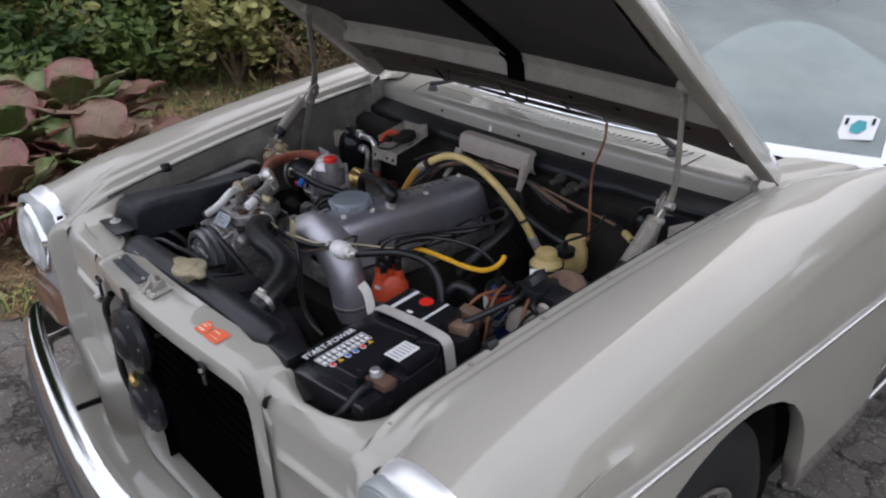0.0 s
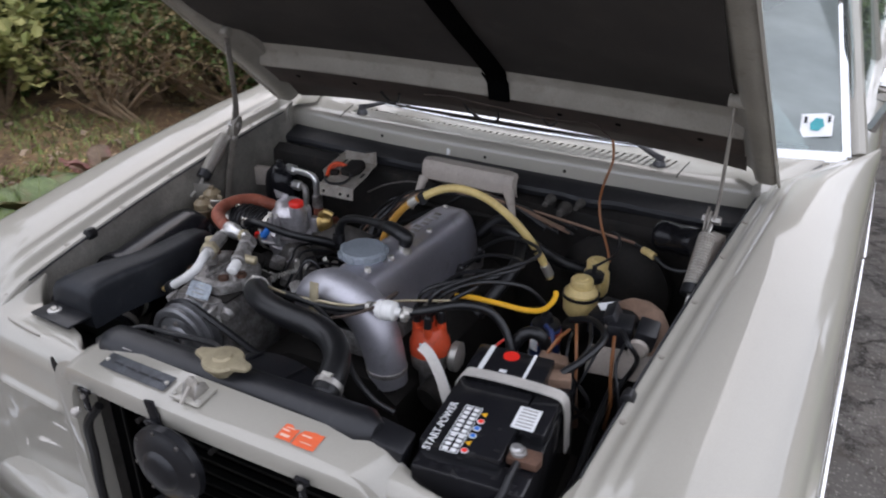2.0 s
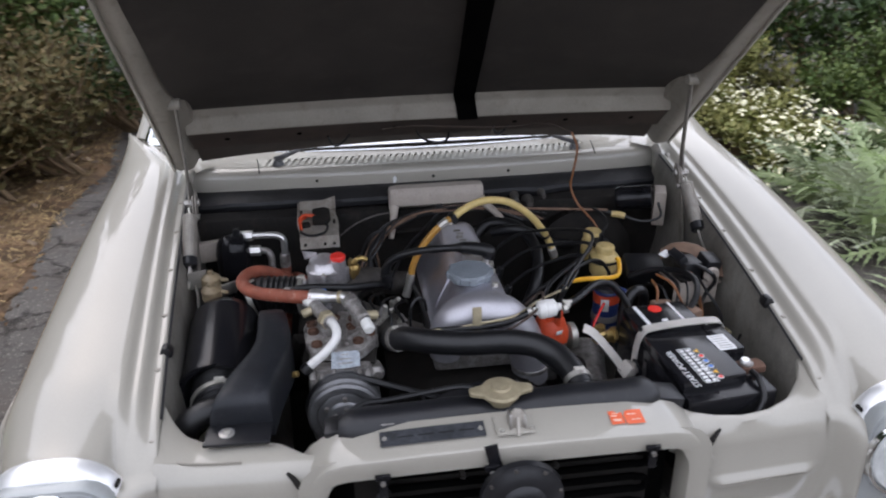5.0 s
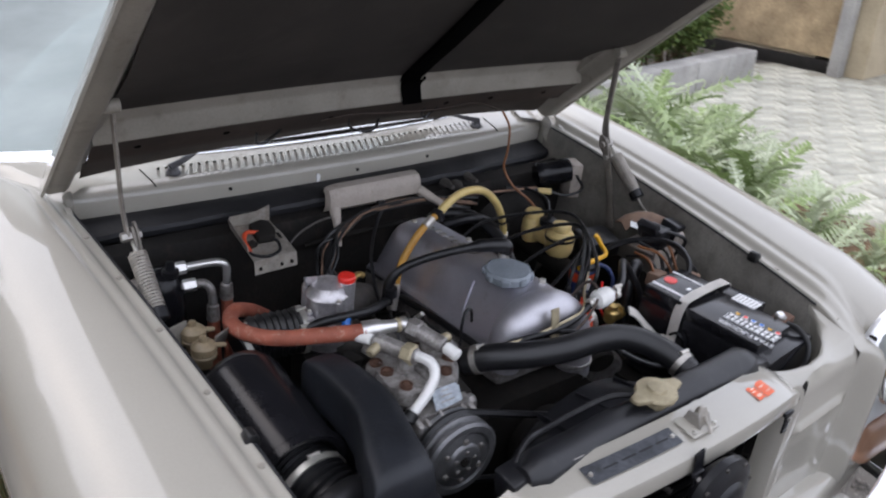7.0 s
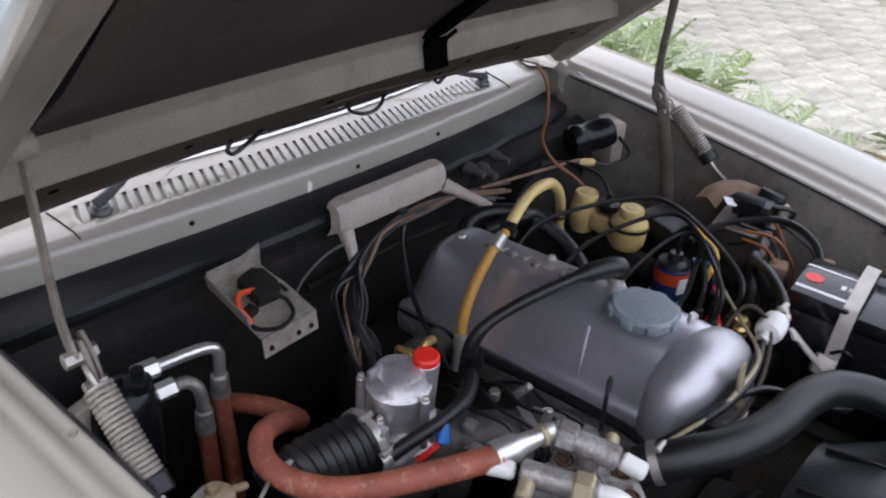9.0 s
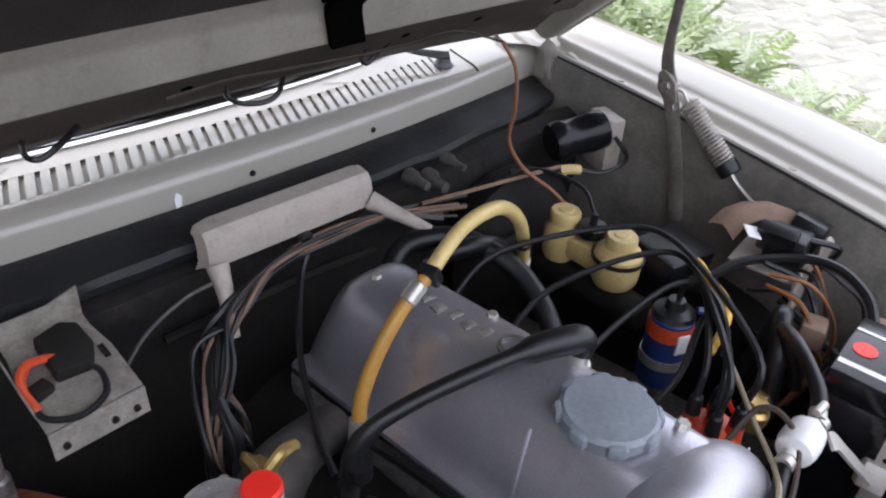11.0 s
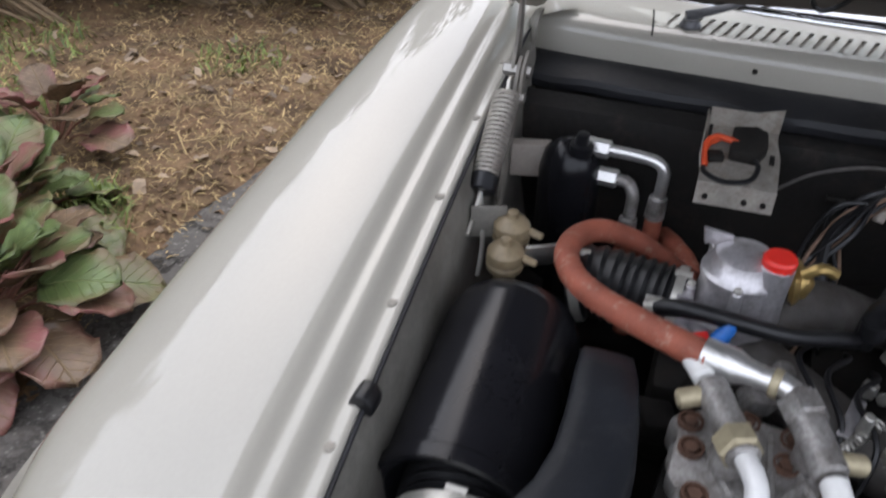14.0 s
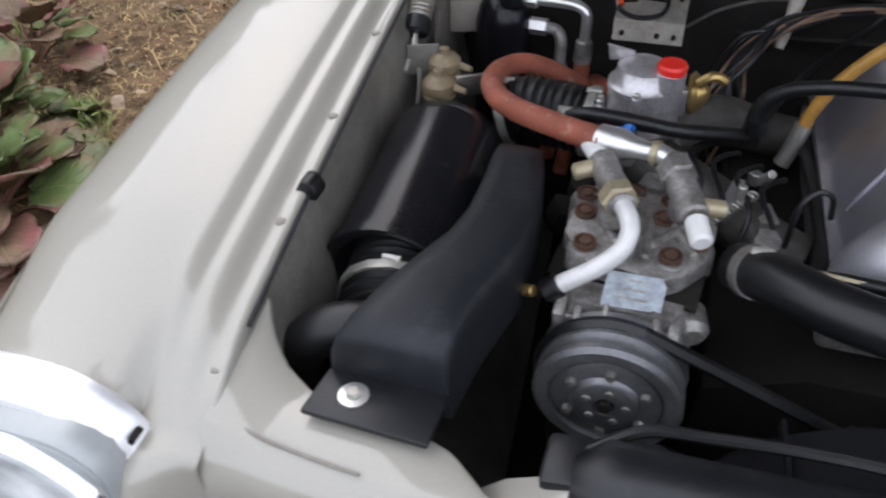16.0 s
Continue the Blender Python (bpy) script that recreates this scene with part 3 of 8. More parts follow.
# bumper
bumper_sections = []
for k in range(41):
    u = -1 + 2 * k / 40
    x = 0.868 * math.sin(u * 1.48) / math.sin(1.48)
    y = -0.078 + 0.19 * (math.sqrt(u * u + 0.012) - 0.11) + (0.35 * max(0, abs(u) - 0.85) / 0.15) ** 1.2
    out = Vector((0.25 * u ** 3 * 4, -1 + abs(u) ** 4 * 0.9, 0)).normalized()
    c = Vector((x, y + 0.035, 0.44))
    bumper_sections.append([c + out * d + Vector((0, 0, z)) for d, z in ((-0.03, 0.062), (-0.008, 0.064), (0.012, 0.05), (0.022, 0.025), (0.024, 0.0), (0.022, -0.025), (0.012, -0.05), (-0.008, -0.064), (-0.03, -0.062))])
bumper = part("bumper", loft(bumper_sections), CHROME, car, "polished chrome front bumper", sharp=60)
part("rubber_strip", tube([sec[4] + (sec[4] - sec[0]) * 0.05 + Vector((0, 0, -0.03)) for sec in bumper_sections[3:-3]], 0.011, 8, 2, flat=0.5), RUBBER, bumper)
for s in (-1, 1):
    part("bumper_iron", tube([(s * 0.4, 0.16, 0.40), (s * 0.41, 0.10, 0.41), (s * 0.41, 0.045, 0.415)], 0.018, 8, 4, flat=0.4), GRIME, bumper)

# cowl, firewall and engine bay floor
def cowl_y(x):
    return 1.117 + 0.165 * x * x


cowl = part("cowl_panel", loft([[Vector((x, cowl_y(x) + dy, z - 0.03 * x * x)) for dy, z in ((0.002, 0.885), (0.0, 0.918), (0.006, 0.93), (0.018, 0.936), (0.034, 0.938))] for x in np.linspace(-0.635, 0.635, 31)]), PAINT, car, "painted cowl panel under the windshield", sharp=60)
part("cowl_rear", loft([[Vector((x, cowl_y(x) + dy, z - 0.03 * x * x)) for dy, z in ((0.079, 0.943), (0.092, 0.945), (0.104, 0.947), (0.118, 0.950))] for x in np.linspace(-0.65, 0.65, 31)]), PAINT, cowl)
for s in (-1, 1):
    part("cowl_end", loft([[Vector((s * x, cowl_y(x) + dy, z - 0.03 * x * x)) for dy, z in ((0.034, 0.938), (0.06, 0.941), (0.079, 0.943))] for x in np.linspace(0.43, 0.64, 9)]), PAINT, cowl)
    part("hinge_post", prism([(0, 0), (0.05, 0), (0.045, 0.03), (0.02, 0.045), (0.0, 0.04)], (s * 0.628, 1.10, 0.885), (0, 1, 0), (0, 0, 1), 0.012, 0.002), PAINT, cowl)
for s in (-1, 1):
    part("cowl_seam", tube([(s * x, cowl_y(x) + dy, z + 0.0008 - 0.03 * x * x) for x, dy, z in ((0.446, 0.007, 0.931), (0.447, 0.018, 0.936), (0.449, 0.034, 0.938), (0.452, 0.060, 0.941), (0.455, 0.079, 0.943))], 0.0013, 6, 3), GRIME, cowl, "dark seam at the end of the vent panel")
part("vent_tray", loft([[Vector((x, cowl_y(x) + dy, z - 0.03 * x * x)) for dy, z in ((0.03, 0.936), (0.03, 0.9335), (0.083, 0.938), (0.083, 0.941))] for x in np.linspace(-0.44, 0.44, 21)]), PAINT_IN, cowl)
for k in range(53):
    x = -0.4375 + 0.0166 * k
    y0, dz = cowl_y(x), -0.03 * x * x
    part("vent_bar", loft([[Vector((x + e + (0.012 if y > 0.05 else -0.004), y0 + y, z + dz)) for e in (-0.0054, 0.0054)] for y, z in ((0.032, 0.930), (0.032, 0.938), (0.080, 0.943), (0.080, 0.935))], closed=False), PAINT, cowl)
part("seal_ledge", loft([[Vector((x, cowl_y(x) + dy + 0.006 * w * noise.noise((x * 9, 3, w)), z - 0.05 * x * x + 0.004 * w * noise.noise((x * 13, 8, 0)))) for dy, z, w in ((0.004, 0.89, 0), (-0.004, 0.893, 0.4), (-0.022, 0.889, 1), (-0.046, 0.884, 1), (-0.060, 0.881, 1.4), (-0.064, 0.873, 1.6), (-0.060, 0.861, 1.6))] for x in np.linspace(-0.61, 0.61, 61)]), SEAL, car, "dark grey rubber cowl seal")
part("firewall", loft([[Vector((x, y - 0.010 * max(0, noise.noise((x * 9, z * 11, 2))) * smooth((0.85 - z) / 0.03), z)) for y, z in [(1.085, 0.852), (1.055, 0.842)] + [(1.051 + 0.00002 * k, 0.83 - 0.0177 * k) for k in range(14)] + [(1.07, 0.4), (1.12, 0.25)]] for x in np.linspace(-0.62, 0.62, 48)]), FIREPAD, car, "sooty brown-black firewall matting")
part("bay_floor", box((0, 0.62, 0.27), (1.0, 0.95, 0.02)), GRIME, car)
part("cowl_fleck", prism([(-0.004, -0.010), (0.003, -0.008), (0.005, 0.004), (-0.001, 0.010), (-0.005, 0.003)], (-0.1, 1.1175, 0.902), (1, 0, 0), (0, 0.1, 1), -0.002), LABEL, cowl, "pale chipped paint fleck")
for x in (0.0, 0.2, -0.3):
    part("screw_hole", rod((x, cowl_y(x) - 0.0015, 0.905), (x, cowl_y(x) + 0.01, 0.905), 0.004, None, 10), GRIME, cowl)

# windshield, roof and the rest of the body
def shield(u, v):
    """u across from -1 to 1, v up from 0 to 1."""
    wx = 0.765 - 0.13 * v
    return Vector((wx * u, 1.232 + 0.18 * abs(u) ** 2.2 + 0.42 * v, 0.957 - 0.018 * u * u + 0.42 * v - 0.02 * v * u * u))


part("windshield", thicken(loft([[shield(u, v) for u in np.linspace(-1, 1, 21)] for v in np.linspace(0.02, 1, 9)]), 0.004), GLASS, car, "curved windshield glass").visible_shadow = False
part("windshield_trim", loft([[shield(u, 0) + Vector((0, dy, dz)) for dy, dz in ((-0.008, -0.013), (-0.013, -0.007), (-0.011, 0.0), (-0.001, 0.008), (0.007, 0.015), (0.011, 0.015), (0.012, 0.009))] for u in np.linspace(-1, 1, 31)]), CHROME, car, "bright chrome windshield trim")
part("windshield_trim", tube([shield(u, 1) for u in np.linspace(-1, 1, 9)], 0.011, 8, 3), CHROME, car)
for s in (-1, 1):
    part("windshield_trim", tube([shield(s, v) for v in np.linspace(0, 1, 6)], 0.012, 8, 3), CHROME, car)
    part("pillar", tube([shield(s * 1.03, v) + Vector((0, 0.02, 0)) for v in np.linspace(0, 1, 5)], 0.02, 8, 3), PAINT, car)
    doors = [[Vector((s * x, y, z)) for x, z in ((0.775, 0.935), (0.80, 0.93), (0.832, 0.88), (0.842, 0.80), (0.85, 0.70), (0.848, 0.55), (0.83, 0.40), (0.80, 0.29), (0.76, 0.27))] for y in (1.475, 1.8, 2.2, 2.535)]
    part("door", loft(doors), PAINT, car, sharp=60)
    part("door", loft([[v + Vector((0, 1.066, 0)) for v in sec] for sec in doors[:3]]), PAINT, car, sharp=60)
    part("rear_fender", loft([[Vector((s * (x - max(0, y - 3.9) ** 2 * 0.4), y, z)) for x, z in ((0.75, 0.95), (0.79, 0.94), (0.83, 0.88), (0.84, 0.70), (0.83, 0.5), (0.80, 0.3))] for y in (3.275, 3.6, 3.9, 4.2, 4.45)]), PAINT, car)
    part("side_trim", tube([(s * 0.851, y, 0.735 - (y - 0.45) * 0.06) for y in (1.48, 2.0, 2.5)], 0.009, 8, 4, flat=0.5), CHROME, car)
    part("side_window", thicken(loft([[Vector((s * 0.775, y, 0.945)), Vector((s * 0.72, y + k, 1.15)), Vector((s * 0.65, y + 2 * k, 1.36))] for y, k in ((1.47, 0.13), (2.2, 0.0), (2.9, -0.02), (3.3, -0.12))]), 0.004), GLASS, car).visible_shadow = False
    part("sill_trim", tube([(s * 0.80, y, 0.285 - (y - 1.1) * 0.06) for y in (1.1, 1.6, 2.4)], 0.008, 6, 3), CHROME, car)
    part("door_pillar", box((s * 0.72, 2.5, 1.15), (0.02, 0.07, 0.45), (0, -s * 16, 0), 0.006), PAINT, car)
part("roof", thicken(loft([[Vector((x, y, 1.375 + 0.06 * math.sin(math.pi * (y - 1.6) / 2.0) - 0.09 * abs(x) ** 2.5)) for x in np.linspace(-0.66, 0.66, 13)] for y in np.linspace(1.69, 3.25, 9)]), 0.02), PAINT, car)
part("rear_window", thicken(loft([[Vector((x, 3.25 + 0.5 * v, 1.36 - 0.42 * v)) for x in np.linspace(-0.62 - 0.1 * v, 0.62 + 0.1 * v, 7)] for v in (0, 0.5, 1)]), 0.004), GLASS, car).visible_shadow = False
part("trunk_lid", loft([[Vector((x, y, z - 0.05 * x * x)) for y, z in ((3.74, 0.95), (4.0, 0.95), (4.4, 0.92), (4.46, 0.85), (4.47, 0.5), (4.4, 0.32))] for x in np.linspace(-0.77, 0.77, 9)]), PAINT, car)
part("underbody", box((0, 2.7, 0.25), (1.5, 3.4, 0.03)), GRIME, car)
part("dashboard", loft([[Vector((x, y, z)) for y, z in ((1.33, 0.93), (1.45, 0.945), (1.56, 0.93), (1.58, 0.85), (1.56, 0.6))] for x in np.linspace(-0.72, 0.72, 5)]), DARKIN, car)
part("cabin_floor", box((0, 2.4, 0.32), (1.4, 1.9, 0.02)), DARKIN, car)
part("steering_wheel", tube([Vector((0.37, 1.70, 0.93)) + Matrix.Rotation(radians(-25), 3, "X") @ Vector((0.2 * math.cos(a), 0, 0.2 * math.sin(a))) for a in np.linspace(0, 2 * math.pi, 25)], 0.011, 8, 2), DARKIN, car, "thin dark steering wheel")
part("rear_bulkhead", box((0, 3.28, 0.62), (1.5, 0.06, 0.66), bevel=0.01), DARKIN, car)
part("parcel_shelf", box((0, 3.5, 0.93), (1.46, 0.48, 0.03), bevel=0.008), DARKIN, car)
part("bench_seat", loft([[Vector((x, y, z)) for y, z in ((2.0, 0.40), (1.98, 0.55), (2.05, 0.60), (2.4, 0.60), (2.5, 0.88), (2.58, 0.90), (2.62, 0.5))] for x in (-0.66, -0.6, 0.6, 0.66)]), DARKIN, car, "dark front seat")
stick = part("inspection_sticker", prism([(-0.036, -0.03), (0.036, -0.03), (0.036, 0.022), (0.02, 0.03), (-0.036, 0.03)], (0.687, 1.438, 1.0), (0.91, 0.39, 0.07), (-0.10, 0.71, 0.70), 0.001), LABEL, car, "white windshield sticker with teal print")
part("print_bar", prism([(-0.014, -0.012), (0.004, -0.016), (0.016, -0.004), (0.012, 0.014), (-0.004, 0.018), (-0.016, 0.004)], (0.6875, 1.4365, 1.0015), (0.91, 0.39, 0.07), (-0.10, 0.71, 0.70), 0.001), TEAL, stick)
for u in (-0.026, 0.026):
    part("print_bar", prism([(u - 0.003, 0.006), (u + 0.003, 0.006), (u + 0.003, 0.022), (u - 0.003, 0.022)], (0.6875, 1.4365, 1.0015), (0.91, 0.39, 0.07), (-0.10, 0.71, 0.70), 0.001), BLACKPAINT, stick)
mirror = part("door_mirror", lathe((0.80, 1.66, 1.055), (0.93, 1.64, 1.055), [(0, 0.0), (0.0, 0.042), (0.03, 0.041), (0.07, 0.030), (0.10, 0.012), (0.106, 0)], 18), CHROME, car, "chrome door mirror")
part("mirror_stalk", tube([(0.80, 1.66, 0.94), (0.82, 1.66, 0.99), (0.84, 1.66, 1.03)], 0.013, 8, 4), CHROME, mirror)

for s in (-1, 1):
    for y in (0.735, 3.49):
        zc = (CAR.inverted() @ Vector((0, y, 0.301))).z
        wheel = part("wheel", lathe((s * 0.628, y, zc), (s * 0.808, y, zc), [(0, 0.19), (0, 0.28), (0.02, 0.294), (0.05, 0.30), (0.12, 0.30), (0.15, 0.292), (0.165, 0.27), (0.170, 0.23), (0.166, 0.18), (0.155, 0.155)], 40), TYRE, car, "black tyre on a steel wheel")
        part("rim", lathe((s * 0.628, y, zc), (s * 0.808, y, zc), [(0.03, 0.0), (0.10, 0.06), (0.11, 0.10), (0.10, 0.13), (0.14, 0.15), (0.16, 0.16)], 40), STEEL, wheel)
        part("trim_ring", lathe((s * 0.628, y, zc), (s * 0.808, y, zc), [(0.155, 0.138), (0.164, 0.145), (0.168, 0.156), (0.165, 0.164)], 40), CHROME, wheel, "bright wheel trim ring")
        part("hubcap", lathe((s * 0.628, y, zc), (s * 0.808, y, zc), [(0.11, 0.11), (0.14, 0.085), (0.155, 0.04), (0.158, 0.0)], 30), CHROME, wheel)
    part("wheel_well", lathe((s * 0.52, 0.735, 0.33), (s * 0.79, 0.735, 0.33), [(0.0, 0.0), (0.0, 0.36), (0.04, 0.375), (0.25, 0.375)], 32), GRIME, car)

# ---- hood ----
HV, HN = Vector((0, -0.760, 0.650)), Vector((0, 0.650, 0.760))
HO = Vector((0, 1.165, 0.950))


def hood_pt(x, v, n):
    return HO + Vector((x, 0, 0)) + HV * v + HN * n


def hood_w(v):
    return 0.652 - 0.06 * v / 1.2


def crown(u, v):
    return 0.052 * (1 - u * u) * min(1, 0.8 + v * 2)


def skin_depth(u, v):
    return 0.012 + crown(u, v) + (0.034 * smooth((1 - abs(u)) / 0.07) if abs(u) <= 0.995 else -0.022)


def lip(u, v):
    return v + 0.042 * (1 - u * u) * max(0, 1 - v / 0.1)


def pad_depth(u, v):
    """The felt sags between the side rails and tucks behind the rear crossmember."""
    tuck = smooth((0.46 - v) / 0.22)
    free = crown(u, v) - 0.006 + 0.0025 * math.sin(7 * u + 5 * v)
    return free + (0.040 + 0.014 * (1 - (0.885 * u) ** 2) - free) * tuck


hood = part("hood", thicken(loft([[hood_pt(hood_w(v) * u, lip(u, v), skin_depth(u, v)) for u in np.r_[-1, -0.99, -0.975, -0.955, -0.93, np.linspace(-0.88, 0.88, 15), 0.93, 0.955, 0.975, 0.99, 1]] for v in (-0.005, 0.01, 0.1, 0.25, 0.45, 0.65, 0.85, 1.05, 1.2, 1.24)]), -0.006), PAINT, car, "raised taupe hood", sharp=60)
for s in (-1, 1):
    rail = []
    for v in (0.0, 0.05, 0.15, 0.3, 0.5, 0.7, 0.9, 1.1, 1.22):
        w = hood_w(v)
        rail.append([hood_pt(s * (w - dx), v, n) for dx, n in ((0.0, 0.008), (0.002, -0.003), (0.010, -0.008), (0.036, -0.008), (0.046, -0.002), (0.058, 0.02), (0.075, 0.028), (0.080, 0.046))])
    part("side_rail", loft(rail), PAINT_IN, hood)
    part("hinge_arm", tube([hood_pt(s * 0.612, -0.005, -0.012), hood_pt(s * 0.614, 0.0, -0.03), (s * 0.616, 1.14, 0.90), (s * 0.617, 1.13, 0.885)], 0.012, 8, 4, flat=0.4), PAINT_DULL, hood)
cross, web = [], []
for x in np.linspace(-0.585, 0.585, 27):
    k = 1 - (x / 0.65) ** 2
    hi, lo = 0.036 + 0.014 * k, 0.002 + 0.012 * k
    cross.append([hood_pt(x, v, n) for v, n in ((0.250, hi + 0.010), (0.236, hi + 0.001), (0.219, hi - 0.003), (0.214, hi - 0.008), (0.197, lo + 0.003), (0.193, lo), (0.187, lo + 0.001))])
    web.append([hood_pt(x, v, n) for v, n in ((0.190, lo + 0.0015), (0.16, lo + 0.003), (0.12, lo + 0.003), (0.102, lo + 0.001), (0.096, lo + 0.003), (0.07, lo + 0.014), (0.012, 0.030 * k + 0.006), (0.0, 0.042 * k + 0.006))])
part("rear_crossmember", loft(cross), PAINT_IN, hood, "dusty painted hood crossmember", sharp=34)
# the shadow on this recessed band is put into its dark brown colour
part("crossmember_web", loft(web), SHADEBROWN, hood, "underside of the hood's rear edge, its shade painted dark brown", sharp=50)
part("insulation_pad", loft([[hood_pt(0.575 * u, v, pad_depth(u, v)) for u in np.linspace(-1, 1, 25)] for v in np.r_[0.225, 0.235, 0.245, 0.26, 0.28, 0.31, 0.35, np.linspace(0.4, 1.2, 11)]]), PAD, hood, "dark brown felt hood insulation")
part("centre_strap", loft([[hood_pt(0.07 + dx - 0.05 * (v - 0.15), v, pad_depth(0.1, v) + 0.004 + n) for dx, n in ((-0.026, -0.005), (-0.025, -0.012), (0.0, -0.015), (0.025, -0.012), (0.026, -0.005))] for v in np.linspace(0.226, 1.18, 12)]), VOID, hood, "black centre channel")
part("strap_end", loft([[hood_pt(x0 + dx, v, crown(0.1, v) + n + dn) for dx, dn in ((-0.025, 0.004), (-0.024, -0.003), (0.024, -0.003), (0.025, 0.004))] for x0, v, n in ((0.066, 0.25, -0.012), (0.067, 0.226, -0.012), (0.070, 0.216, -0.017), (0.074, 0.198, -0.040), (0.075, 0.194, -0.043))]), VOID, hood, "black strap end over the crossmember")
for x in (-0.5, -0.33, -0.1, 0.2, 0.33, 0.5):
    nh = 0.005 + 0.012 * (1 - (x / 0.65) ** 2)
    part("drain_hole", rod(hood_pt(x, 0.145, nh + 0.003), hood_pt(x, 0.145, nh - 0.0008), 0.0065, None, 12), VOID, hood)

# ---- engine bay ----
def hose(name, label, pts, r, material, category="hose", group="", clamps=(), seg=12, at=None, sub=8, wave=0.0):
    ob = thing(name, at or pts[0], label, category, group)
    part("hose_body" if category == "hose" else "insulation", tube(pts, r, seg, sub, wave=wave), material, ob)
    line = curve_points(pts, 12)
    for c in clamps:
        k = min(len(line) - 2, max(0, int(c * (len(line) - 1))))
        d = (line[k + 1] - line[k]).normalized()
        p = line[k]
        rr = r if not isinstance(r, (list, tuple)) else r[0]
        cl = part("clamp", lathe(p - d * 0.005, p + d * 0.005, [(0, rr), (0, rr * 1.1), (0.01, rr * 1.1), (0.01, rr)], 16), STEEL if name == "radiator_hose" else GALV, ob, "worm-drive hose clamp")
        part("clamp_screw", rod(p + Vector((-0.008, 0, rr * 1.05)), p + Vector((0.010, 0, rr * 1.05)), 0.0042, None, 8), GALV, cl)
    return ob


# engine with valve cover
engine = thing("engine", (0, 0.7, 0.35), "four-cylinder engine with a grey cast valve cover", "engine")
part("engine_block", loft([[Vector((sx * w, y, z)) for sx, w, z in ((-1, 0.08, 0.72), (-1, 0.17, 0.68), (-1, 0.18, 0.5), (-1, 0.12, 0.36), (1, 0.12, 0.36), (1, 0.17, 0.5), (1, 0.15, 0.68), (1, 0.10, 0.72))] for y in (0.45, 0.47, 0.6, 0.75, 0.9, 0.97)], closed=True, caps=True), GRIME, engine, "oily dark engine block")
part("cylinder_head", box((0.005, 0.71, 0.743), (0.17, 0.46, 0.05), (-4.6, 0, 0), 0.008), GREYALU, engine, "stained aluminium cylinder head")
part("head_gasket", box((0.006, 0.71, 0.769), (0.168, 0.45, 0.006), (-4.6, 0, 0)), RUBBER, engine)


def lean(y):
    return -0.08 * (y - 0.52)


def cover_section(y, k, drop=0.0):
    pts = [(-0.076, 0.785), (-0.075, 0.793), (-0.068, 0.797), (-0.063, 0.802), (-0.057, 0.815), (-0.045, 0.839), (-0.033, 0.861), (-0.024, 0.876), (-0.014, 0.8875), (-0.002, 0.8935), (0.020, 0.896), (0.046, 0.8955), (0.057, 0.892), (0.066, 0.883), (0.074, 0.862), (0.081, 0.826), (0.083, 0.80), (0.089, 0.79), (0.090, 0.785)]
    return [Vector((0.008 + (x - 0.008) * (k if z > 0.798 else 1), y, lean(y) + (0.785 + (z - 0.785) * (1 - drop) if z > 0.798 else z))) for x, z in pts]


cover = part("valve_cover", loft([cover_section(y, k, d) for y, k, d in ((0.938, 0.80, 0.55), (0.935, 0.86, 0.28), (0.926, 0.93, 0.12), (0.912, 0.975, 0.03), (0.895, 1, 0.0), (0.86, 1, 0), (0.78, 1, 0), (0.70, 1, 0), (0.60, 1, 0.0), (0.55, 1, 0.02), (0.50, 1, 0.05), (0.475, 0.95, 0.1))]), CASTALU, engine, "grey cast aluminium valve cover")
part("front_dome", tube([(-0.058, 0.495, 0.765), (-0.053, 0.495, 0.812), (-0.034, 0.494, 0.843), (0.002, 0.493, 0.857), (0.04, 0.491, 0.853), (0.072, 0.489, 0.832), (0.095, 0.487, 0.795), (0.108, 0.486, 0.75), (0.115, 0.485, 0.70)], [0.030, 0.035, 0.040, 0.042, 0.042, 0.041, 0.039, 0.037, 0.035], 20, 7), DOMEALU, cover, "rounded bright front dome of the cover")
part("dome_flange", lathe((0.112, 0.485, 0.728), (0.112, 0.485, 0.75), [(0, 0.0), (0, 0.038), (0.008, 0.038), (0.010, 0.03), (0.012, 0.0)], 20), GREYALU, cover)
part("gasket_rail", tube([(-0.088, 0.80, 0.762), (-0.082, 0.70, 0.772), (-0.080, 0.60, 0.780), (-0.082, 0.53, 0.786), (-0.09, 0.49, 0.785)], 0.007, 8, 4), RUBBER, cover, "black hose lying along the cover's edge")
cap = part("oil_cap", lathe((0.006, 0.581, 0.880), (0.006, 0.581, 0.95), [(0, 0.0), (0.0, 0.030), (0.008, 0.031), (0.010, 0.043), (0.022, 0.044), (0.026, 0.040), (0.027, 0.0)], 32), mat("dull_blue_grey_cap", (0.20, 0.225, 0.25), 0.5, 0.1), cover, "dull blue-grey oil filler cap")
for k in range(8):
    a = 6.283 * k / 8
    part("cap_lobe", box((0.006 + 0.043 * math.cos(a), 0.581 + 0.043 * math.sin(a), 0.897), (0.010, 0.018, 0.014), (0, 0, math.degrees(a)), 0.004), bpy.data.materials["dull_blue_grey_cap"], cap)
for x, y in ((0.055, 0.60), (0.012, 0.895), (0.05, 0.755), (0.048, 0.532)):
    zz = 0.893 + lean(y)
    bolt((x, y, zz - 0.004), (0, 0, 1), 0.007, cover, GALV, 0.010)
part("rib", tube([(-0.059, 0.622, 0.80), (-0.050, 0.626, 0.821), (-0.038, 0.631, 0.843), (-0.028, 0.635, 0.861)], 0.0025, 6, 2), CASTALU, cover)
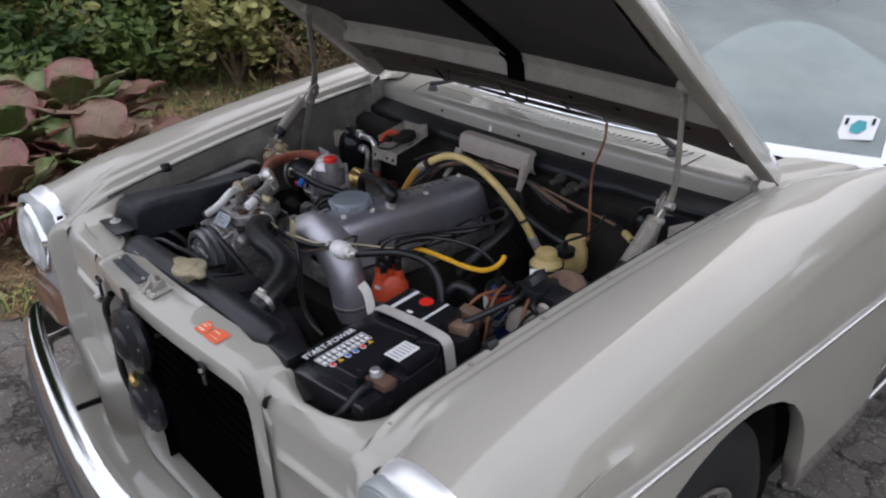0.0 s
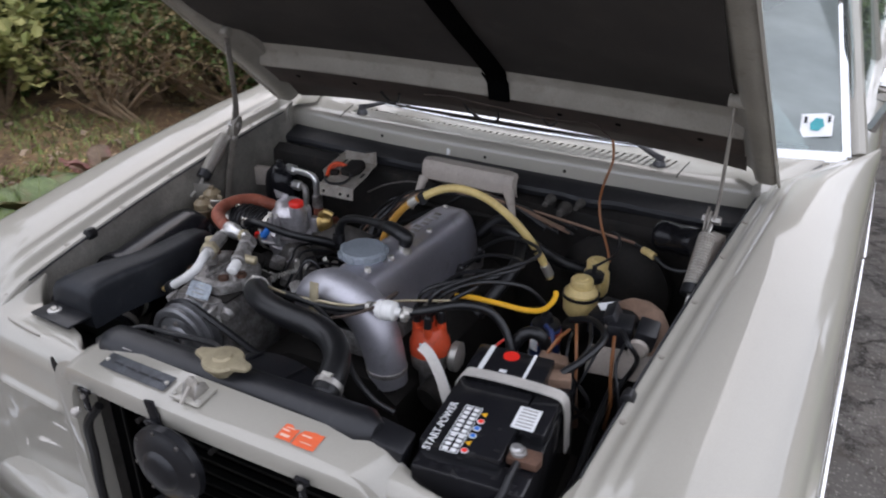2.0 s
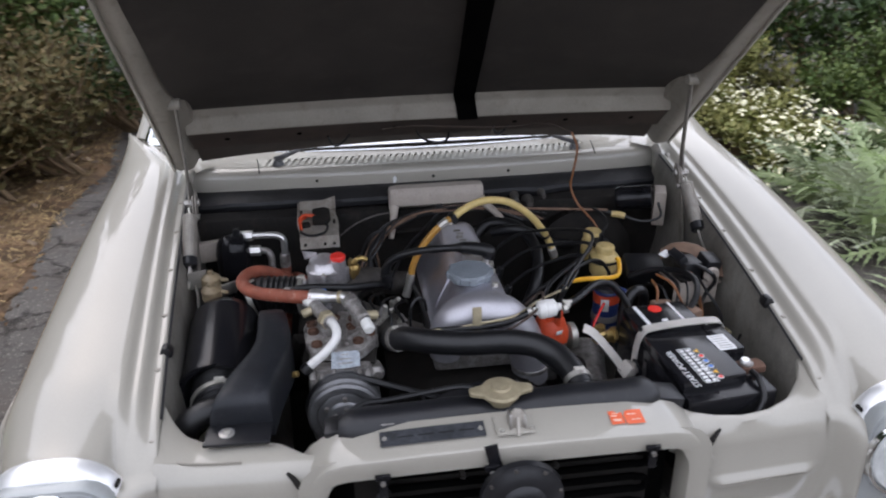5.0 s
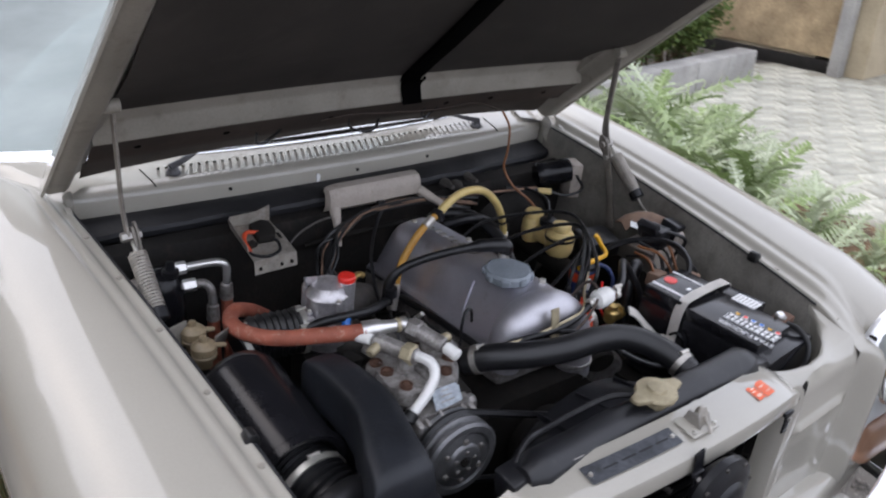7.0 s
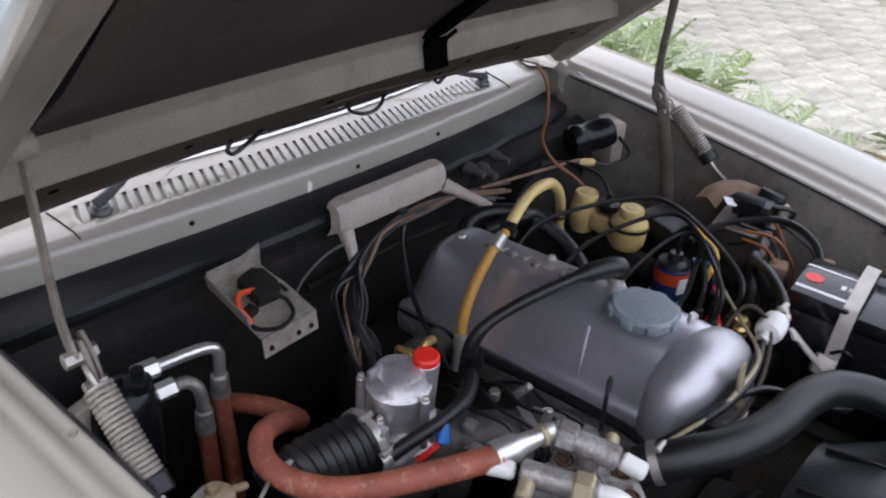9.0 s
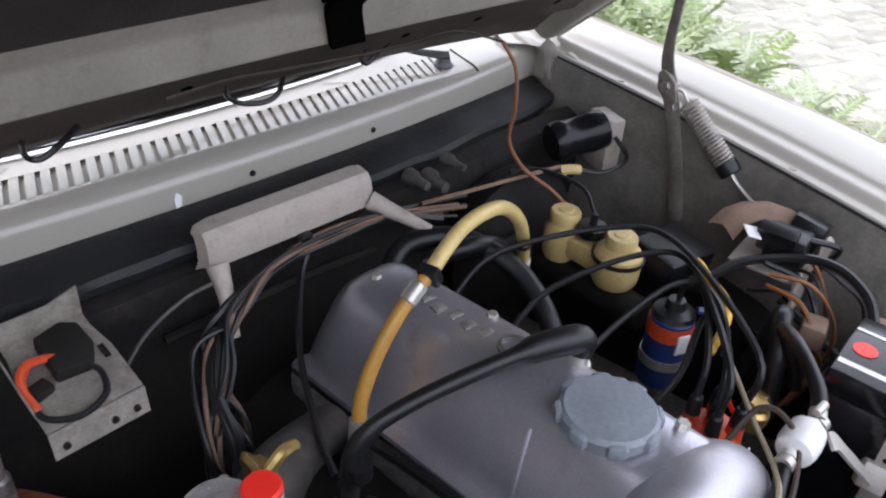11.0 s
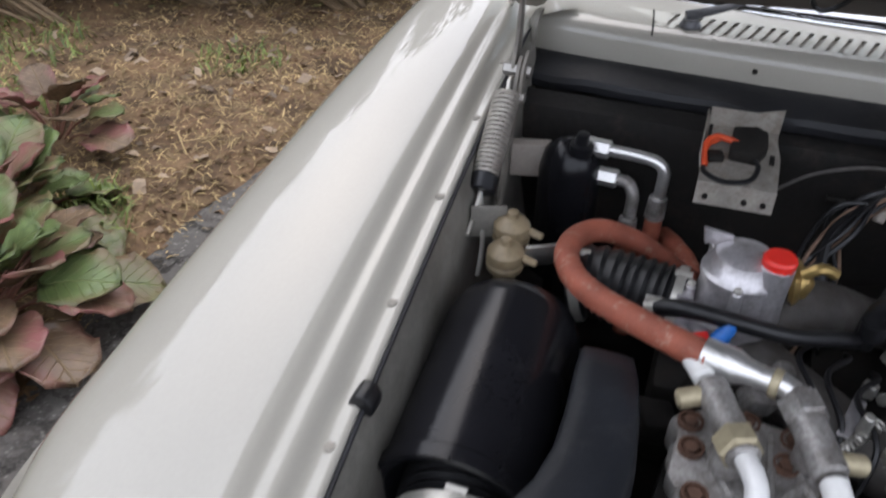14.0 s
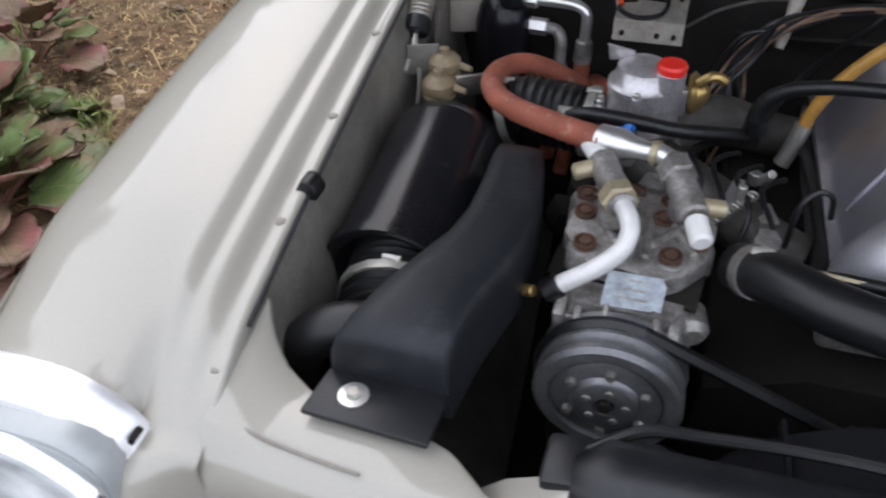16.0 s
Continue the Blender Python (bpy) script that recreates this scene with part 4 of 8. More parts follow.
for k, w in enumerate((0.012, 0.01, 0.014, 0.01, 0.012, 0.012)):
    part("raised_mark", box((0.020 + 0.004 * (k % 2), 0.845 - 0.021 * k, 0.8955 + lean(0.845 - 0.021 * k)), (0.016, w, 0.003), (0, 2, -8), 0.001), GREYALU, cover, "illegible raised casting mark")
part("raised_mark", lathe((0.026, 0.705, 0.8945 + lean(0.705)), (0.026, 0.705, 0.91), [(0, 0.017), (0.003, 0.017), (0.003, 0.012), (0, 0.012)], 20), GREYALU, cover)
part("breather_stub", lathe((0.054, 0.650, 0.876), (0.054, 0.650, 0.93), [(0, 0.0), (0.0, 0.015), (0.006, 0.014), (0.007, 0.011), (0.02, 0.011), (0.022, 0.0)], 16), GALV, cover)

hose("breather_hose", "black breather hose with a moulded elbow on the valve cover",
     [(0.055, 0.650, 0.893), (0.058, 0.651, 0.906), (0.046, 0.655, 0.911), (0.022, 0.664, 0.912), (0.006, 0.670, 0.911), (-0.012, 0.676, 0.909), (-0.055, 0.690, 0.902), (-0.10, 0.706, 0.890), (-0.136, 0.720, 0.872), (-0.154, 0.728, 0.845), (-0.157, 0.730, 0.80)], [0.0125, 0.0145, 0.0145, 0.0135, 0.013, 0.0085, 0.008, 0.008, 0.008, 0.010, 0.012], RUBBER)
part("clamp", rod((-0.154, 0.722, 0.818), (-0.155, 0.722, 0.835), 0.0125, None, 14), RUBBER, bpy.data.objects["breather_hose"])

# amber and yellow fuel hose with its clip
fuel = thing("fuel_hose", (-0.1, 0.74, 0.8), "aged yellow fuel hose arching over the valve cover", "hose")
part("hose_body", tube([(0.006, 0.806, 0.922), (0.03, 0.811, 0.937), (0.062, 0.817, 0.949), (0.10, 0.822, 0.951), (0.145, 0.832, 0.935), (0.195, 0.848, 0.893), (0.235, 0.866, 0.838), (0.258, 0.879, 0.79), (0.268, 0.886, 0.76)], 0.0085, 12, 8), YELLOWHOSE, fuel)
part("amber_section", tube([(-0.094, 0.795, 0.785), (-0.088, 0.799, 0.812), (-0.071, 0.802, 0.847), (-0.046, 0.804, 0.881), (-0.018, 0.805, 0.908), (0.004, 0.806, 0.921)], 0.0078, 12, 6), AMBERHOSE, fuel, "darker amber hose section")
part("hose_clip", box((0.006, 0.806, 0.920), (0.014, 0.024, 0.024), (0, -25, 15), 0.004), BLACKPLASTIC, fuel)
part("ferrule", rod((-0.006, 0.806, 0.916), (-0.026, 0.8045, 0.901), 0.0095, None, 12, 0.002), GALV, fuel)
part("ferrule", rod((0.256, 0.878, 0.793), (0.268, 0.886, 0.765), 0.0105, None, 12, 0.002), GALV, fuel)
part("tie_band", rod((0.238, 0.8675, 0.833), (0.240, 0.869, 0.827), 0.0105, None, 10), BLACKPLASTIC, fuel)
part("elbow_stub", tube([(-0.108, 0.785, 0.74), (-0.10, 0.79, 0.765), (-0.094, 0.795, 0.792)], 0.0105, 10, 4), GALV, fuel)

# distributor and ignition
dist = thing("distributor", (0.17, 0.545, 0.68), "bright orange-red distributor cap with black leads", "distributor")
part("body", lathe((0.172, 0.545, 0.66), (0.166, 0.546, 0.83), [(0, 0.0), (0, 0.022), (0.05, 0.024), (0.065, 0.036), (0.09, 0.037), (0.095, 0.0)], 20), GREYALU, dist)
dcap = part("cap", lathe((0.169, 0.5455, 0.752), (0.166, 0.546, 0.83), [(0, 0.0), (0.0, 0.038), (0.02, 0.038), (0.028, 0.034), (0.042, 0.030), (0.05, 0.024), (0.052, 0.0)], 24), ORANGE, dist)
for k in range(5):
    a = 6.283 * k / 4 + 0.4
    r0 = 0.0 if k == 4 else 0.022
    p = Vector((0.167 + r0 * math.cos(a), 0.546 + r0 * math.sin(a), 0.79))
    part("tower", rod(p, p + Vector((0, 0, 0.024)), 0.0095, 0.0085, 12, 0.002), ORANGE, dcap)
    part("boot", rod(p + Vector((0, 0, 0.018)), p + Vector((0, 0, 0.045)), 0.0085, 0.0065, 10, 0.002), RUBBER, dcap)
part("logo_plate", box((0.176, 0.507, 0.785), (0.014, 0.002, 0.009), (12, 0, 15), 0.0008), LABEL, dcap, "small white plate on the cap")
part("vacuum_can", lathe((0.205, 0.555, 0.745), (0.25, 0.56, 0.745), [(0, 0.0), (0, 0.018), (0.006, 0.028), (0.018, 0.028), (0.024, 0.015), (0.026, 0)], 20), GALV, dist)
for k, (y, dz, bx) in enumerate(((0.60, 0.0, 0.03), (0.69, 0.012, 0.05), (0.78, 0.02, 0.075), (0.87, 0.03, 0.09))):
    a = 6.283 * k / 4 + 0.4
    p = Vector((0.167 + 0.022 * math.cos(a), 0.546 + 0.022 * math.sin(a), 0.83))
    hose("ignition_lead", "black spark plug lead looping from the distributor",
         [p, p + Vector((0.02, 0.01, 0.03 + dz)), Vector((0.205 + bx, 0.60 + 0.03 * k, 0.875 + dz * 0.8)), Vector((0.19 + bx, 0.62 + (y - 0.62) * 0.6, 0.872 + dz * 0.5)), Vector((0.145 + bx * 0.4, y - 0.01, 0.845)), Vector((0.115, y, 0.80)), Vector((0.105, y + 0.002, 0.775))], 0.0038, WIRE, "cable", "spark plug leads", seg=7, sub=6)
    part("plug_boot", rod((0.113, y, 0.80), (0.102, y + 0.002, 0.765), 0.008, 0.0095, 10, 0.002), RUBBER, dist)
hose("coil_lead", "black high-tension lead to the ignition coil", [(0.167, 0.546, 0.83), (0.19, 0.56, 0.868), (0.24, 0.60, 0.885), (0.30, 0.66, 0.862), (0.335, 0.685, 0.82), (0.337, 0.688, 0.80)], 0.004, WIRE, "cable", seg=7)
coil = thing("ignition_coil", (0.337, 0.69, 0.66), "dark blue ignition coil with a red printed band", "coil")
part("can", rod((0.337, 0.69, 0.665), (0.337, 0.69, 0.775), 0.029, None, 20, 0.004), BLUE, coil)
part("top", lathe((0.337, 0.69, 0.775), (0.337, 0.69, 0.82), [(0, 0.0), (0, 0.0285), (0.006, 0.026), (0.010, 0.014), (0.022, 0.011), (0.024, 0)], 18), BLACKPLASTIC, coil, "black coil top")
part("red_band", lathe((0.337, 0.69, 0.745), (0.337, 0.69, 0.77), [(0, 0.029), (0, 0.0298), (0.022, 0.0298), (0.022, 0.029)], 20), ORANGE, coil, "red printed band")
part("band", lathe((0.337, 0.69, 0.70), (0.337, 0.69, 0.715), [(0, 0.029), (0, 0.031), (0.014, 0.031), (0.014, 0.029)], 18), GALV, coil)
part("silver_band", box((0.325, 0.663, 0.745), (0.018, 0.003, 0.03), (0, 0, -20), 0.001), LABEL, coil)
hose("yellow_cable", "bright yellow insulated cable clipped beside the coil", [(0.20, 0.583, 0.856), (0.235, 0.590, 0.857), (0.275, 0.602, 0.851), (0.315, 0.620, 0.840), (0.340, 0.640, 0.834), (0.351, 0.662, 0.836), (0.355, 0.680, 0.846), (0.352, 0.688, 0.851)], 0.005, YELLOW, "cable", seg=8)
hose("red_wire", "thin red wire looping beside the coil", [(0.30, 0.60, 0.79), (0.285, 0.585, 0.775), (0.27, 0.57, 0.755), (0.275, 0.555, 0.735), (0.295, 0.55, 0.725)], 0.003, REDPL, "cable", seg=6)
hose("blue_wire", "purple and blue wires beside the coil", [(0.345, 0.665, 0.79), (0.365, 0.65, 0.785), (0.37, 0.63, 0.765), (0.36, 0.62, 0.735)], 0.005, BLUE, "cable", seg=6)

# fuel filter with its hoses
filt = thing("fuel_filter", (0.136, 0.458, 0.871), "white inline fuel filter between black hoses", "filter")
part("bowl", lathe((0.108, 0.457, 0.871), (0.165, 0.46, 0.876), [(0, 0.0), (0, 0.007), (0.006, 0.008), (0.010, 0.0165), (0.02, 0.0185), (0.022, 0.017), (0.026, 0.0185), (0.042, 0.0165), (0.046, 0.008), (0.054, 0.007), (0.055, 0)], 20), WHITEPL, filt)
for x in (0.100, 0.170):
    part("clamp", rod((x - 0.004, 0.457, 0.871), (x + 0.004, 0.457, 0.872), 0.009, None, 12), GALV, filt)
hose("fuel_hose", "black fuel hose from the filter toward the fuel pump", [(0.168, 0.459, 0.875), (0.20, 0.475, 0.883), (0.245, 0.515, 0.885), (0.285, 0.545, 0.868), (0.315, 0.548, 0.838), (0.335, 0.535, 0.80), (0.345, 0.525, 0.76)], 0.0075, RUBBER, clamps=(0.03,))
hose("fuel_hose", "black fuel hose under the valve cover dome", [(0.102, 0.457, 0.87), (0.06, 0.444, 0.862), (0.01, 0.437, 0.858), (-0.04, 0.44, 0.856), (-0.09, 0.455, 0.845), (-0.13, 0.48, 0.82)], 0.0065, RUBBER)
hose("harness_cable", "black cable hanging in front of the engine dome", [(0.0, 0.434, 0.856), (0.04, 0.418, 0.850), (0.085, 0.39, 0.828), (0.13, 0.36, 0.80), (0.175, 0.345, 0.778), (0.215, 0.345, 0.765)], 0.0048, WIRE, "cable", seg=8)
hose("throttle_rod", "thin pale throttle linkage rod", [(-0.13, 0.462, 0.845), (-0.06, 0.443, 0.856), (0.0, 0.437, 0.866), (0.07, 0.447, 0.870), (0.13, 0.50, 0.868), (0.205, 0.562, 0.857)], 0.0026, BRASSDULL, "rod", seg=6)
part("bracket", box((-0.004, 0.437, 0.868), (0.018, 0.004, 0.062), (-10, 0, 0), 0.0015), BRASSDULL, engine, "small tan sheet bracket")

# water hose and radiator
hose("radiator_hose", "thick black upper radiator hose", [(-0.165, 0.475, 0.825), (-0.135, 0.435, 0.848), (-0.09, 0.402, 0.857), (-0.03, 0.383, 0.860), (0.035, 0.375, 0.862), (0.085, 0.360, 0.860), (0.120, 0.330, 0.853), (0.138, 0.290, 0.843), (0.144, 0.258, 0.833)], 0.0225, RUBBER, clamps=(0.06, 0.94), seg=18)
rad = thing("radiator", (0, 0.22, 0.38), "black radiator with a round top tank and pressure cap", "radiator")
tank = []
for k in range(27):
    x = -0.268 + 0.532 * k / 26
    e = min(1, (x + 0.268) / 0.02, (0.264 - x) / 0.02)
    sc = 0.55 + 0.45 * math.sqrt(max(0, e))
    if k in (8, 9, 18, 19):
        sc *= 1.03
    cy = 0.208 + 0.03 * (x + 0.27)
    tank.append([Vector((x, cy + sc * 0.034 * math.cos(a), 0.832 + sc * 0.031 * math.sin(a))) for a in np.linspace(0, 2 * math.pi, 17)[:-1]])
part("top_tank", loft(tank, closed=True, caps=True), BLACKPLASTIC, rad, "glossy black top tank")
part("core", box((0, 0.215, 0.60), (0.50, 0.05, 0.41)), GRIME, rad)
part("end_bracket", box((0.272, 0.232, 0.796), (0.062, 0.052, 0.075), (0, 14, 6), 0.006), BLACKPLASTIC, rad, "black moulded tank end")
part("end_bracket", box((-0.268, 0.222, 0.812), (0.04, 0.046, 0.05), (0, -10, 0), 0.006), BLACKPLASTIC, rad)
part("neck", rod((-0.006, 0.211, 0.855), (-0.006, 0.211, 0.874), 0.020, None, 20, 0.002), BRASSDULL, rad)
rcap = part("radiator_cap", lathe((-0.006, 0.211, 0.872), (-0.006, 0.211, 0.92), [(0, 0.0), (0.0, 0.031), (0.006, 0.033), (0.010, 0.031), (0.012, 0.016), (0.016, 0.014), (0.017, 0.0)], 28), BRASSDULL, rad, "pale tarnished brass pressure cap")
for s in (-1, 1):
    part("cap_ear", prism([(-0.016, -0.018), (0.014, -0.008), (0.016, 0.0), (0.014, 0.008), (-0.016, 0.018)] if s > 0 else [(0.016, 0.018), (-0.014, 0.008), (-0.016, 0.0), (-0.014, -0.008), (0.016, -0.018)], (-0.006 + s * 0.036, 0.211, 0.874), (1, 0, 0), (0, 1, 0), 0.008, 0.002), BRASSDULL, rcap)
part("hose_neck", rod((0.144, 0.262, 0.836), (0.145, 0.228, 0.822), 0.020, None, 16), BLACKPLASTIC, rad)
for x, w in ((-0.19, 0.02), (0.06, 0.015), (0.10, 0.01)):
    part("bright_scuff", box((x, 0.185, 0.852), (w, 0.002, 0.004), (35, 0, 0), 0.001), GREYALU, rad, "bare metal scuff")
hose("overflow_hose", "thin black overflow hose along the radiator", [(-0.02, 0.228, 0.864), (-0.06, 0.252, 0.862), (-0.12, 0.262, 0.850), (-0.18, 0.262, 0.842), (-0.225, 0.252, 0.846), (-0.262, 0.232, 0.836)], 0.0048, RUBBER, seg=8)
shroud = thing("fan_shroud", (0, 0.3, 0.5), "black plastic fan shroud behind the radiator", "fan shroud")
arch = []
for k in range(25):
    a = radians(8 + 164 * k / 24)
    sq = 1 / max(abs(math.cos(a)), abs(math.sin(a))) ** 0.35
    cx, cz = 0.225 * sq * math.cos(a), 0.62 + 0.205 * sq * math.sin(a)
    cx2, cz2 = 0.185 * math.cos(a), 0.615 + 0.19 * math.sin(a)
    arch.append([Vector((cx, 0.245, cz)), Vector((cx * 0.99, 0.262, cz)), Vector((cx * 0.95, 0.275, cz * 0.995)), Vector((cx2, 0.335, cz2)), Vector((cx2 * 0.98, 0.345, cz2 - 0.002)), Vector((cx2 * 0.93, 0.345, cz2 - 0.012))])
part("hood_ring", loft(arch), BLACKPLASTIC, shroud)
for x in (-0.12, -0.04, 0.05):
    part("stiffener", box((x, 0.30, 0.812 - 0.9 * x * x), (0.004, 0.07, 0.01), (-14, 0, 0), 0.001), BLACKPLASTIC, shroud)
fan = thing("cooling_fan", (0, 0.33, 0.62), "dark engine cooling fan on its hub", "fan")
part("hub", lathe((0, 0.44, 0.62), (0, 0.3, 0.62), [(0, 0.0), (0, 0.07), (0.02, 0.075), (0.03, 0.065), (0.04, 0.075), (0.05, 0.05), (0.1, 0.04), (0.12, 0.0)], 24), GRIME, fan)
for k in range(6):
    a = 6.283 * k / 6
    part("blade", box((0.11 * math.cos(a), 0.335, 0.62 + 0.11 * math.sin(a)), (0.14, 0.004, 0.06), (25, -math.degrees(a), 0), 0.001), BLACKPLASTIC, fan)

# hood latch, plates and sticker on the crossbar
latch = thing("hood_latch", (0.0, 0.13, 0.857), "zinc-plated hood latch on the crossbar", "latch")
part("base_plate", box((0.0, 0.138, 0.867), (0.058, 0.042, 0.0025), (6, 0, 0), 0.0015), PAINT, latch)
part("catch", prism([(-0.012, 0), (0.012, 0), (0.014, 0.012), (0.006, 0.030), (-0.004, 0.032), (-0.012, 0.018)], (0.004, 0.128, 0.867), (1, 0, 0), (0, 0.2, 1), -0.006, 0.0015), SPRINGWIRE, latch)
part("side_cheek", prism([(-0.016, 0), (0.016, 0), (0.010, 0.020), (-0.008, 0.022)], (-0.009, 0.14, 0.867), (0, 1, 0), (0, 0, 1), 0.004, 0.001), STEEL, latch)
part("side_cheek", prism([(-0.016, 0), (0.016, 0), (0.010, 0.018), (-0.008, 0.020)], (0.013, 0.14, 0.867), (0, 1, 0), (0, 0, 1), 0.004, 0.001), STEEL, latch)
part("catch_slot", box((0.004, 0.143, 0.8695), (0.015, 0.022, 0.003), (6, 0, 0), 0.001), GRIME, latch, "dark latch opening")
part("lever", tube([(0.002, 0.112, 0.865), (0.003, 0.120, 0.875), (0.004, 0.13, 0.885)], 0.003, 8, 3), SPRINGWIRE, latch)
for x in (-0.022, 0.024):
    bolt((x, 0.124, 0.867), (0, 0, 1), 0.004, latch, GALV, 0.004)
plate = thing("type_plate", (-0.12, 0.13, 0.86), "worn dark metal type plate with illegible print", "plate")
part("sheet", loft([[Vector((x, 0.098 + 0.42 * x * x + dy, 0.857 - 0.42 * x * x + 0.0035 + dy * 0.15)) for dy in (0.024, 0.054)] for x in np.linspace(-0.205, -0.045, 9)]), mat("worn_grey_type_plate", (0.075, 0.08, 0.09), 0.4, 0.5, 0.35, 30, 200, 0.1, dirt=(0.03, 0.028, 0.025), dirt_amount=0.4), plate)
for k in range(4):
    x = -0.178 + 0.031 * k
    part("print_bar", loft([[Vector((x + e, 0.098 + 0.42 * (x + e) ** 2 + dy, 0.857 - 0.42 * (x + e) ** 2 + 0.0045 + dy * 0.15)) for dy in (0.037, 0.040)] for e in (0, 0.024)]), SEAL, plate)
for x in (-0.198, -0.052):
    part("rivet", rod((x, 0.137 + 0.42 * x * x, 0.857 - 0.42 * x * x + 0.008), (x, 0.137 + 0.42 * x * x, 0.857 - 0.42 * x * x + 0.012), 0.004, 0.003, 10), GALV, plate)
PALEORANGE = mat("faded_orange_print", (0.85, 0.52, 0.40), 0.5, 0.0, 0.15, 30, 200, 0.0)
tag = thing("warning_sticker", (0.18, 0.14, 0.85), "torn orange-red warning sticker with illegible pale print", "sticker")
for xs, dys in (((0.155, 0.164, 0.172, 0.178), ((0.023, 0.051), (0.023, 0.052), (0.024, 0.046), (0.023, 0.049))), ((0.180, 0.184, 0.198, 0.208, 0.213), ((0.024, 0.041), (0.022, 0.050), (0.022, 0.053), (0.022, 0.052), (0.023, 0.053)))):
    part("film", loft([[Vector((x, 0.098 + 0.42 * x * x + dy, 0.857 - 0.42 * x * x + 0.003 + dy * 0.12)) for dy in (lo, (lo + hi) / 2, hi)] for x, (lo, hi) in zip(xs, dys)]), ORANGELABEL, tag)
for x0, x1, a, b in ((0.159, 0.173, 0.028, 0.033), (0.157, 0.168, 0.038, 0.041), (0.160, 0.172, 0.044, 0.046), (0.186, 0.200, 0.040, 0.043), (0.190, 0.206, 0.029, 0.031)):
    part("print_bar", loft([[Vector((x, 0.098 + 0.42 * x * x + dy, 0.857 - 0.42 * x * x + 0.0042 + dy * 0.12)) for dy in (a, b)] for x in (x0, x1)]), PALEORANGE, tag)

# horns and condenser in the opening
def horn(x, y, z, label):
    ob = thing("horn", (x, y, z), label, "horn", "horns behind the grille opening")
    part("shell", lathe((x, y + 0.035, z), (x, y - 0.03, z), [(0, 0.0), (0, 0.035), (0.012, 0.055), (0.02, 0.064), (0.032, 0.064), (0.035, 0.056), (0.04, 0.050), (0.043, 0.034), (0.048, 0.030), (0.052, 0.022), (0.053, 0.0)], 32), BLACKPLASTIC, ob)
    for k in range(8):
        a = 6.283 * k / 8 + 0.2
        part("bolt", rod((x + 0.058 * math.cos(a), y + 0.004, z + 0.058 * math.sin(a)), (x + 0.058 * math.cos(a), y - 0.002, z + 0.058 * math.sin(a)), 0.0032, None, 6), SOOTALU, ob)
    part("hanger", box((x - 0.035, y + 0.03, z + 0.04), (0.02, 0.004, 0.09), (0, -12, 0), 0.001), BLACKPAINT, ob)
    return ob


horn(0.0, 0.065, 0.782, "round black horn disc hanging under the crossbar")
horn(-0.02, 0.075, 0.63, "round black horn disc low in the grille opening")
cond = thing("condenser", (0, 0.17, 0.36), "black finned air conditioning condenser", "condenser")
# plate and tubes are coloured near black in place of the opening's shade
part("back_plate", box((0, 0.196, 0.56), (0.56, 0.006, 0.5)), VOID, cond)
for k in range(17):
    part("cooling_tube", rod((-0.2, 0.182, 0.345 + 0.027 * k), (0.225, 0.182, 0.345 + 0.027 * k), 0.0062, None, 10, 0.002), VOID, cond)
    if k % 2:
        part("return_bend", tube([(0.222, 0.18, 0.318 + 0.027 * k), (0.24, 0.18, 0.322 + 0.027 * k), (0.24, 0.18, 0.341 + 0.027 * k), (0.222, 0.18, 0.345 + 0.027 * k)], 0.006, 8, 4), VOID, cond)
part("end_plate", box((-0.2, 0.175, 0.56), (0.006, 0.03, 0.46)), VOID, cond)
hose("white_connector", "small white cable connector beside the condenser", [(-0.266, 0.12, 0.744), (-0.256, 0.112, 0.746), (-0.249, 0.108, 0.752), (-0.244, 0.105, 0.762), (-0.236, 0.11, 0.766)], [0.005, 0.006, 0.005, 0.007, 0.004], STRAP, "connector", seg=8)
hose("horn_wire", "black cable loom beside the condenser", [(-0.255, 0.15, 0.42), (-0.25, 0.12, 0.55), (-0.245, 0.12, 0.66), (-0.225, 0.11, 0.74), (-0.2, 0.12, 0.78)], 0.008, RUBBER, "cable", seg=8)
hose("yellow_connector", "small yellow connector on the horn wiring", [(-0.02, 0.07, 0.70), (-0.005, 0.062, 0.702), (0.012, 0.06, 0.70)], 0.007, BRASS, "connector", seg=8)

# battery
BM = pose(0.392, 0.362, 0.0, 0, 0, 5.6)


def bat(pt):
    return BM @ Vector(pt)


battery = thing("battery", (0.392, 0.362, 0.645), "black starter battery with white print and a red cap mark", "battery")


def bat_box(name, c, size, material, parent, bevel=0.004, label=""):
    b = box((0, 0, 0), size, bevel=bevel)
    b.transform(BM @ Matrix.Translation(c))
    return part(name, b, material, parent, label)


case = bat_box("case", (0, 0, 0.728), (0.168, 0.286, 0.17), BATTERYCASE, battery, 0.007)
bat_box("lid_front", (-0.022, -0.028, 0.822), (0.122, 0.17, 0.026), BATTERYCASE, battery, 0.005)
bat_box("lid_side", (0.06, 0.01, 0.822), (0.042, 0.10, 0.026), BATTERYCASE, battery, 0.005)
bat_box("lid_back", (-0.018, 0.095, 0.826), (0.128, 0.088, 0.03), BATTERYCASE, battery, 0.005)
txt = bpy.data.curves.new("brand_line", "FONT")
txt.body, txt.size, txt.align_x, txt.align_y = "START-POWER", 0.0165, "CENTER", "CENTER"
txt.extrude = 0.0004
txt.materials.append(LABEL)
txt_ob = new("lettering", txt)
txt_ob.parent = battery
txt_ob.matrix_local = Matrix.Translation(-BASE[battery]) @ BM @ Matrix.Translation((-0.064, -0.075, 0.8356)) @ Matrix.Rotation(radians(90), 4, "Z")
txt_ob["label"] = "white printed lettering"
